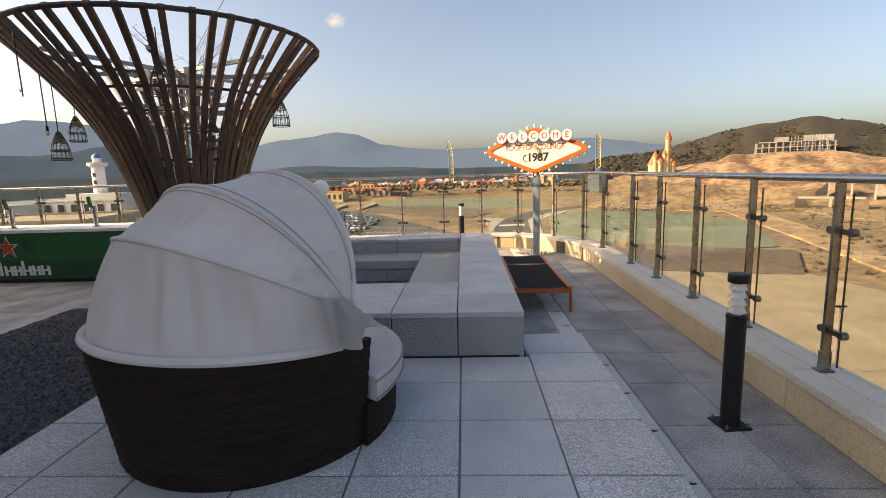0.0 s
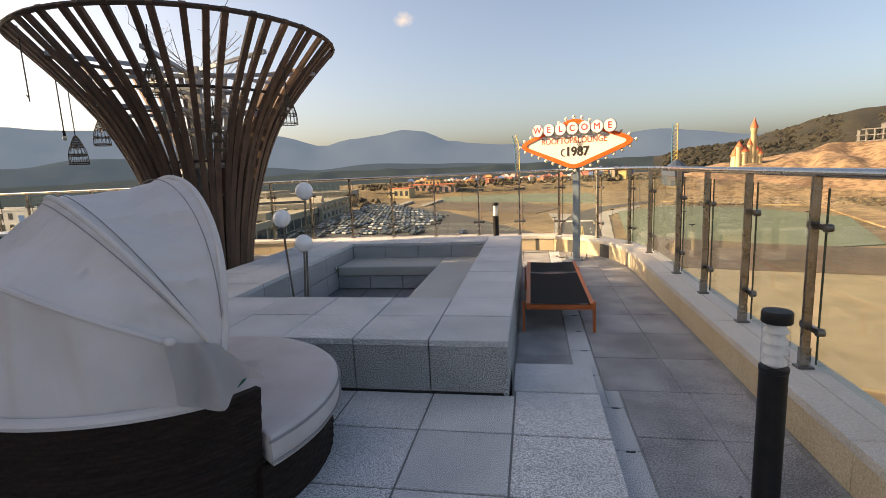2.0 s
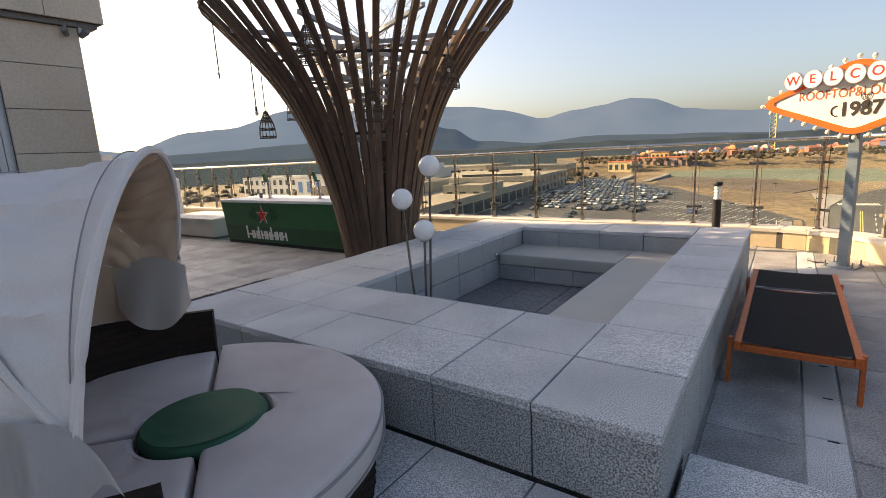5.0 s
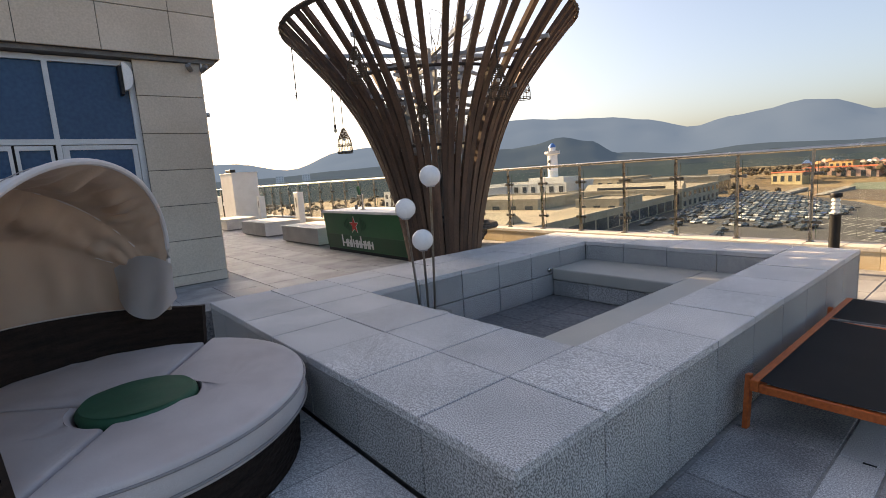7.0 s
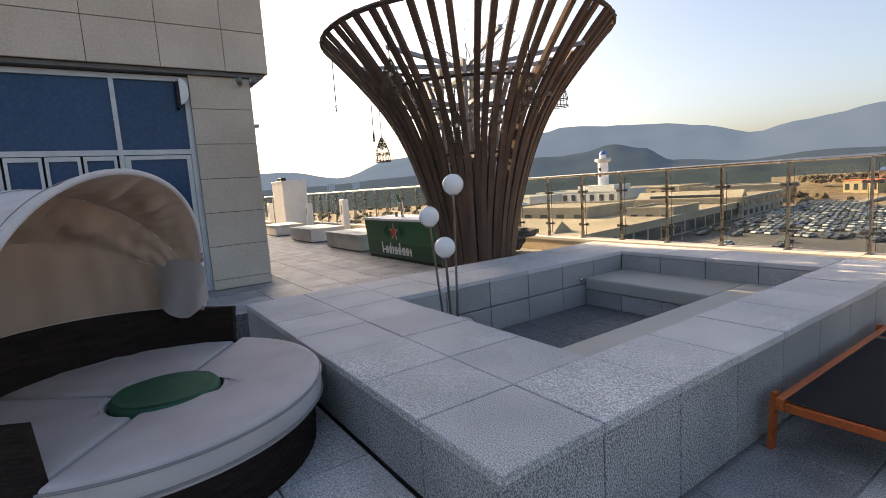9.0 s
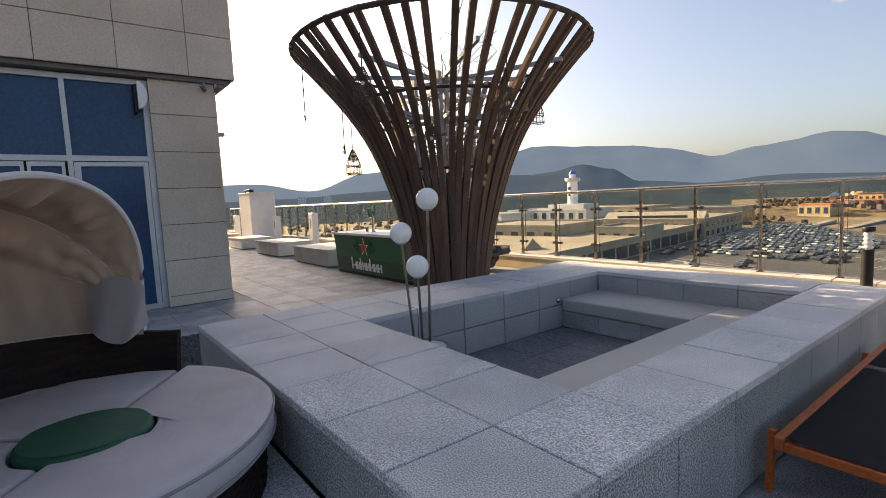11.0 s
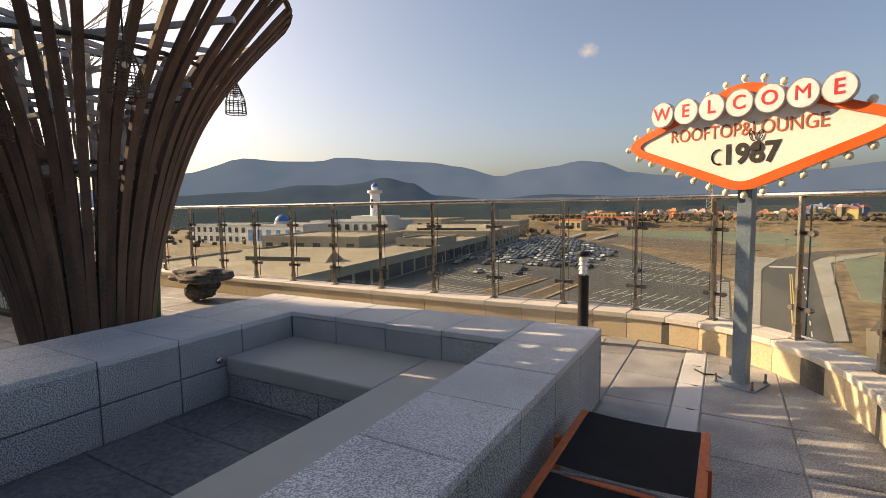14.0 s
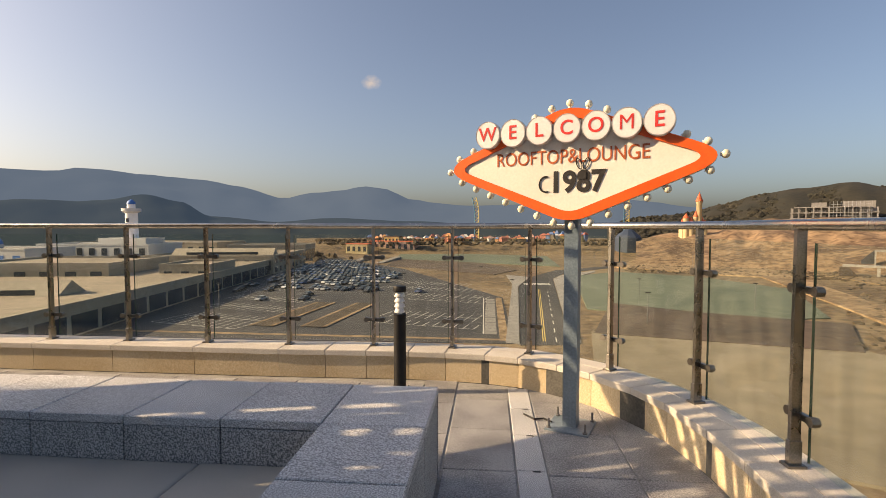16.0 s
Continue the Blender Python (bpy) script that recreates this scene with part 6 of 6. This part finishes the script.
for az, d, el0, el1, nm, bend in ((15.0, 480, -1.0, 3.6, "drop_tower", 0), (-1.5, 520, -1.2, 3.4, "coaster_lift", 1)):
    x, y = far(az, d)
    z0, z1 = EYE0.z + d * math.tan(radians(el0)), EYE0.z + d * math.tan(radians(el1))
    tw = thing(nm, "tall yellow and teal lattice ride tower in the theme park", "ride tower", at=(x, y, z0 - 8))
    H, w = z1 - z0 + 8, 2.2
    shift = lambda z: (-3.0 * max(0, z / H - 0.6) ** 2 * 6 if bend else 0)
    for sx in (-1, 1):
        bm = bmesh.new()
        tube(bm, [(sx * w + shift(z), 0, z) for z in (H * k / 10 for k in range(11))], 0.45, 6)
        part("mast", bm, YELLOW if sx > 0 else TEAL, tw)
    for k in range(14):
        z = H * k / 14
        bm = bmesh.new()
        tube(bm, [(-w + shift(z), 0, z), (w + shift(z + H / 14), 0, z + H / 14)], 0.28, 4)
        tube(bm, [(w + shift(z), 0, z), (-w + shift(z), 0, z + 0.1)], 0.22, 4)
        part("brace", bm, YELLOW, tw)
hut = thing("tent_hut", "dark blue pointed ride hall in the theme park", "hall", at=(*far(15.2, 440), GZ + 14))
bm = lathe(bmesh.new(), [(11, -15), (11, 0), (9, 2.5), (0.3, 9)], 10)
part("hall", bm, PAINTS_NAVY, hut)

cx, cy = far(21.7, 430)
castle = thing("castle", "cream toy castle with pointed orange-red roofs on the hillside", "castle", at=(cx, cy, -10))
for x, r, h, rh in ((-7, 1.9, 18, 4), (-3.5, 2.4, 14, 5), (0.2, 1.5, 19, 5), (2.6, 2.0, 31, 7.5), (5.0, 1.5, 15, 4), (7.2, 1.8, 12, 5)):
    t = part("turret", lathe(bmesh.new(), [(r, 0), (r, h - 2), (r * 1.2, h - 1.5), (r * 1.2, h)], 12, (x, 0, 0)), CREAM, castle, smooth=True)
    part("spire", lathe(bmesh.new(), [(r * 1.45, h), (r * 0.7, h + rh * 0.5), (0.08, h + rh)], 12, (x, 0, 0)), RED_ROOF, t, smooth=True)
cw = part("curtain_wall", boxes((-9.5, 8.5, 0.4, 8, 0, 11)), CREAM, castle)
bm = bmesh.new()
vs = [bm.verts.new(p) for p in ((-10, 0, 11), (1, 0, 11), (1, 9, 11), (-10, 9, 11), (-8, 4.5, 18), (-1, 4.5, 18))]
for f in ((0, 1, 5, 4), (2, 3, 4, 5), (0, 4, 3), (1, 2, 5), (0, 3, 2, 1)):
    bm.faces.new([vs[i] for i in f])
part("hall_roof", bm, RED_ROOF, castle)

fx, fy = far(32.9, 500)
shell_b = thing("concrete_shell", "unfinished grey concrete building frame with open floors on the hill", "building", at=(fx, fy, 3.5), turn=-33)
for k in range(4):
    part("floor_slab", boxes((-28 + 3 * (k > 2), 28 - 5 * (k > 2), 0, 18, 4.4 * k, 4.4 * k + 0.7)), SHELL_GREY, shell_b)
    if k < 3:
        for c in range(12):
            x = -27 + 4.9 * c
            for y in (0.2, 16):
                part("column", boxes((x - 0.45, x + 0.45, y, y + 0.9, 4.4 * k + 0.7, 4.4 * k + 4.4)), SHELL_GREY, shell_b)
part("core_wall", boxes((-14, -4, 5, 12, 0.7, 17.5), (6, 26, 6, 12, 0.7, 18.2)), SHELL_GREY, shell_b)
for k in range(12):
    bm = bmesh.new()
    tube(bm, [(-2 + 2.3 * k, -1.5, 0), (-2 + 2.3 * k, -1.5, 18)], 0.12, 4)
    part("scaffold_pole", bm, GREY_STEEL, shell_b)
for k in range(8):
    bm = bmesh.new()
    tube(bm, [(-2, -1.72, 2.2 * k), (24, -1.72, 2.2 * k)], 0.1, 4)
    part("scaffold_rail", bm, GREY_STEEL, shell_b)
part("retaining_wall", boxes((-44, -28.5, 0, 8, -5, 3)), SHELL_GREY, shell_b)
bx, by = far(37.6, 330)
br = thing("box_culvert", "pale concrete culvert bridge in the bare hillside", "bridge", at=(bx, by, GZ + 7.5), turn=-36)
part("deck", boxes((-10, 10, 0, 5, 3.2, 4.2)), CONCRETE, br)
for x in (-10, -0.4, 9.2):
    part("pier", boxes((x, x + 0.8, 0.1, 4.9, -7, 3.2)), CONCRETE, br)
for x0, x1 in ((-10, -15), (10, 15)):
    bm = bmesh.new()
    vs = [bm.verts.new(p) for p in ((x0, 0, -3), (x0, 0, 4.2), (x1, -4, -3), (x1, -4, -1))]
    bm.faces.new((vs[0], vs[1], vs[3], vs[2]))
    bmesh.ops.solidify(bm, geom=bm.faces[:], thickness=0.5)
    part("wing_wall", bm, CONCRETE, br)

# parked cars
PAINTS = [surf("car_%s" % n, c, tuple(v * 1.15 + 0.005 for v in c), 0.5, 5, 0.3, 0.0, bump=0, coat=0.5) for n, c in (("white", (0.62, 0.62, 0.62)), ("silver", (0.34, 0.35, 0.36)), ("black", (0.015, 0.015, 0.017)), ("grey", (0.10, 0.105, 0.11)), ("blue", (0.03, 0.06, 0.16)))]
rc = random.Random(11)


def car(paint, name):
    c = thing("car", name + " saloon car parked in a bay of the car park", "car", "parked cars")
    bm = bmesh.new()
    side = [(-2.2, 0.35), (-2.15, 0.75), (-1.5, 0.85), (2.05, 0.9), (2.2, 0.7), (2.2, 0.35)]
    rings = [[bm.verts.new((x, y, z)) for x, z in side] for y in (-0.88, 0.88)]
    bm.faces.new(rings[0])
    bm.faces.new(rings[1][::-1])
    for i in range(6):
        bm.faces.new((rings[0][i], rings[0][(i + 1) % 6], rings[1][(i + 1) % 6], rings[1][i]))
    part("body", bm, paint, c)
    bm = bmesh.new()
    a = [bm.verts.new(p) for p in ((-1.1, -0.8, 0.86), (1.5, -0.8, 0.89), (1.5, 0.8, 0.89), (-1.1, 0.8, 0.86))]
    b = [bm.verts.new(p) for p in ((-0.4, -0.65, 1.42), (0.95, -0.65, 1.42), (0.95, 0.65, 1.42), (-0.4, 0.65, 1.42))]
    for i in range(4):
        bm.faces.new((a[i], a[(i + 1) % 4], b[(i + 1) % 4], b[i]))
    part("window_band", bm, DARK_GLASS, c)
    part("roof", boxes((-0.42, 0.97, -0.66, 0.66, 1.42, 1.47)), paint, c)
    for x in (-1.4, 1.4):
        for y in (-0.8, 0.8):
            bm = lathe(bmesh.new(), [(0.32, -0.1), (0.32, 0.1)], 10)
            bm.transform(pose(x, y, 0.32, 90, 0, 0))
            part("wheel", bm, BLACK_PAINT, c)
    return c


models = [car(p, n) for p, n in zip(PAINTS, ("white", "silver", "black", "dark grey", "dark blue"))]
first = set()
lot = []
for row in range(16):
    for k in range(-46, 26):
        for s in (-2.4, 2.4):
            p = Vector((-60, 150)) + e1 * (1.25 + 2.5 * k) + e2 * (s + 14.5 * row)
            left, right = -0.14 * (p.y - 107) - 85, -0.52 * (p.y - 163) + 2
            if not left + 2 < p.x < right - 8 or p.y > 325 or p.y < 150:
                continue
            dense = 0.05 if p.y < 172 else 0.3 if p.y < 195 else 0.72
            if p.x > -40:
                dense *= 0.12
            if rc.random() < dense:
                lot.append(p)
rc.shuffle(lot)
for p in lot[:330]:
    i = rc.choices(range(5), (2, 3, 6, 6, 2))[0]
    m = pose(p.x + rc.uniform(-0.2, 0.2), p.y + rc.uniform(-0.3, 0.3), GZ + 0.12, 0, 0, math.degrees(math.atan2(e2.y, e2.x)) + rc.choice((0, 180)) + rc.uniform(-2, 2))
    if i not in first:
        first.add(i)
        models[i].matrix_basis = m
    else:
        copy_thing(models[i], m)
for i in set(range(5)) - first:
    p = spot(-14 + i, 5.2)
    models[i].matrix_basis = pose(*p, GZ + 0.12)
# culvert in the dry land
cv = thing("culvert", "low pale concrete culvert bridge in the dry land", "culvert", at=(*far(36.2, 300), GZ + 0.3), turn=-36)
part("deck", boxes((-13, 13, 0, 4, 4.2, 5.2)), CONCRETE, cv)
part("pier", boxes((-0.6, 0.6, 0.4, 3.6, 0, 4.2)), CONCRETE, cv)
for s in (-1, 1):
    bm = bmesh.new()
    vs = [bm.verts.new(p) for p in ((s * 7, -1, 0), (s * 14, -6, 0), (s * 14, 5, 0), (s * 8, 5, 0), (s * 11, -1, 4.19), (s * 14, -3, 4.19), (s * 14, 5, 4.19), (s * 11, 5, 4.19))]
    for f in ((0, 1, 5, 4), (1, 2, 6, 5), (2, 3, 7, 6), (3, 0, 4, 7), (4, 5, 6, 7), (3, 2, 1, 0)):
        bm.faces.new([vs[i] for i in f])
    part("abutment", bm, BROWN_SLOPE, cv, "earth abutment")
# lamp posts below
lamp = thing("street_lamp", "slim grey street lamp post with a small head", "street lamp", "street lamps")
bm = bmesh.new()
tube(bm, [(0, 0, 0), (0, 0, 7.6)], 0.09, 6)
part("pole", bm, DULL_GREY, lamp)
part("head", boxes((-0.6, 0.6, -0.18, 0.18, 7.6, 7.8)), BLACK_PAINT, lamp)
lamp.matrix_basis = pose(*spot(39.6, 20.8), GZ + 0.3)
for az, dip in ((16.4, 8.5), (27.1, 8.4), (39.5, 9.6), (-4.6, 10.0), (-10, 8.2), (-16, 7.2), (-22, 6.6), (2.6, 9.2), (5.2, 5.9), (-8, 4.2), (-3, 4.0), (3, 4.1), (9.0, 8.0), (17.3, 10.6), (11.7, 4.4), (21.5, 4.4), (-30, 9.0), (-1, 7.0)):
    copy_thing(lamp, pose(*spot(az, dip), GZ + 0.3))
# steps down the bank
for az in (-15.0, -11.6):
    a, b = Vector(spot(az - 1.3, 4.25)), Vector(spot(az + 1.0, 3.75))
    st = thing("bank_stair", "pale concrete stair up the earth bank", "stair", "bank stairs", at=(a.x, a.y, GZ + 0.25))
    d = b - a
    for k in range(12):
        p = d * (k / 12)
        bm = boxes((-0.1, d.length / 12, -2.2, 2.2, 0.0, 0.25 + 0.12 * k))
        bm.transform(pose(p.x, p.y, 0, 0, 0, math.degrees(math.atan2(d.y, d.x))))
        part("step", bm, CONCRETE, st)
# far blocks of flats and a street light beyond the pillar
# the flats wear the emitting hill colours, so their haze is painted in
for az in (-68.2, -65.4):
    block("apartment_block", "pale apartment block before the mountains, haze put in as glow", "apartment block", az, 1500, 22, 14, 50, HILL_FAR, -az, rows=8, cols=3, roof=HILL_FAR, win=HILL_NEAR)

# one small cloud, its white put in as emission
cm = bpy.data.materials.new("thin_cloud")
cm.use_nodes = True
nt, nd = cm.node_tree, cm.node_tree.nodes
co, grad, ns, mulc, cut = nd.new("ShaderNodeTexCoord"), nd.new("ShaderNodeTexGradient"), nd.new("ShaderNodeTexNoise"), nd.new("ShaderNodeMath"), nd.new("ShaderNodeMapRange")
mp, em, tr, mx = nd.new("ShaderNodeMapping"), nd.new("ShaderNodeEmission"), nd.new("ShaderNodeBsdfTransparent"), nd.new("ShaderNodeMixShader")
grad.gradient_type = "SPHERICAL"
mp.inputs["Scale"].default_value = (1 / 72, 1 / 72, 1 / 60)
ns.inputs["Scale"].default_value, ns.inputs["Detail"].default_value = 0.025, 6
mulc.operation = "MULTIPLY"
cut.inputs[1].default_value, cut.inputs[2].default_value, cut.inputs[4].default_value = 0.14, 0.5, 0.6
em.inputs[0].default_value, em.inputs[1].default_value = (1.0, 0.92, 0.88, 1), 0.55
nt.links.new(co.outputs["Object"], mp.inputs[0])
nt.links.new(mp.outputs[0], grad.inputs[0])
nt.links.new(co.outputs["Object"], ns.inputs["Vector"])
nt.links.new(grad.outputs["Fac"], mulc.inputs[0])
nt.links.new(ns.outputs["Fac"], mulc.inputs[1])
nt.links.new(mulc.outputs[0], cut.inputs[0])
nt.links.new(cut.outputs[0], mx.inputs[0])
nt.links.new(tr.outputs[0], mx.inputs[1])
nt.links.new(em.outputs[0], mx.inputs[2])
nt.links.new(mx.outputs[0], nd["Material Output"].inputs[0])
bm = bmesh.new()
bm.faces.new([bm.verts.new(p) for p in ((-75, 0, -60), (75, 0, -60), (75, 0, 60), (-75, 0, 60))])
cloud = tagged(part("cloud", bm, cm), "one small thin pinkish-white cloud in the blue sky", "cloud", kind="structure")
cloud.visible_shadow = False
cloud.matrix_basis = pose(*far(-13.6, 2500), 2500 * math.tan(radians(16.0)), -16, 0, 13.6)

# ---- paving slabs of the terrace, last ----
for i in range(7):
    wd = 0.51 if i < 6 else 0.353
    for j in range(15):
        head = 0.07 if i == 0 else 0.0  # the outer row runs on past the pit's corner
        dp = 0.44 + head if j == 0 else T
        yy = -0.22 + head / 2 if j == 0 else -0.44 - T * (j - 0.5)
        piece("deck_slab", wd - 0.011, dp - 0.011, 0.03, GRANITE, deck, (0.543 - 0.51 * i - wd / 2, yy, DZ - 0.03 + 0.0012 * ((i * 5 + j * 3) % 3 - 1)))
piece("deck_slab", 0.516, 0.438, 0.03, GRANITE, deck, (0.279, 0.297, DZ - 0.03))
for k in range(22):  # drain strip beside the path, with small steel lifting slots
    y = -4.5 + 0.5 * k
    x = 0.632 if y < 0.3 else 0.54
    piece("drain_cover", 0.172, 0.492, 0.018, GRANITE, floor, (x, y, -0.018))
    piece("lifting_slot", 0.05, 0.012, 0.003, BLACK_PAINT, floor, (x + 0.03, y + 0.236, 0.0005), bev=0.001)
piece("drain_cover", 0.092, 0.246, 0.018, GRANITE, floor, (0.674, 0.373, -0.018))
BC, BR = Vector((-0.15, 4.72)), 1.63  # middle and inner radius of the bend


def lay(x, y, sx, sy, z, split=1):
    """A paving slab, cut into quarters where it meets the bend of the kerb."""
    far_r = max((Vector((x + a * sx / 2, y + b * sy / 2)) - BC).length for a in (-1, 1) for b in (-1, 1))
    if x > BC.x - 0.4 and y > BC.y and far_r > BR + 0.30:
        if split < 3 and (Vector((x - sx / 2, y - sy / 2)) - BC).length < BR + 0.05:
            for a in (-1, 1):
                for b in (-1, 1):
                    lay(x + a * sx / 4, y + b * sy / 4, sx / 2, sy / 2, z, split + 1)
        return
    piece("paving_slab", sx - (0.008 if split == 1 else 0), sy - (0.008 if split == 1 else 0), 0.02, PAVING, floor, (x, y, z))


for j in range(20):
    for x, wd in ((0.885, 0.505), (1.345, 0.41)):
        if j < 10:
            x, wd = (0.95, 0.45) if x < 1 else (1.36, 0.37)
        lay(x, -5.2 + 0.6 * j, wd, 0.6, -0.02 + 0.001 * ((j + (x > 1)) % 2))
for j in range(9):
    lay(0.227, 0.83 + 0.6 * j, 0.438, 0.6, -0.02)
slabs = bmesh.new()
for i in range(52):
    for j in range(20):
        x, y = -31.5 + 0.6 * (i + 0.5), -5.7 + 0.6 * (j + 0.5)
        if x > -0.3 and y > 4.6 or (W0 - 0.1 < x and y < L0 + 0.1) or (-5.4 < x and y < 2.3) or x < -29.5:
            continue
        if x < FX + 0.2 and y < 1.6:
            continue
        if y > 6.35:
            continue
        if x > -11.0 and y > 1.0:
            piece("paving_slab", 0.592, 0.592, 0.02, PAVING, floor, (x, y, -0.02 + 0.001 * ((i * 3 + j) % 2)))
        else:
            quad_box(slabs, x - 0.296, x + 0.296, y - 0.296, y + 0.296, -0.02, -0.0005, 0.004)
for k in range(3):
    lay(-0.15, 4.92 + 0.6 * k, 0.3, 0.6, -0.02)
more = part("paving_slabs", slabs, PAVING, floor)
more["kind"] = "stuff"
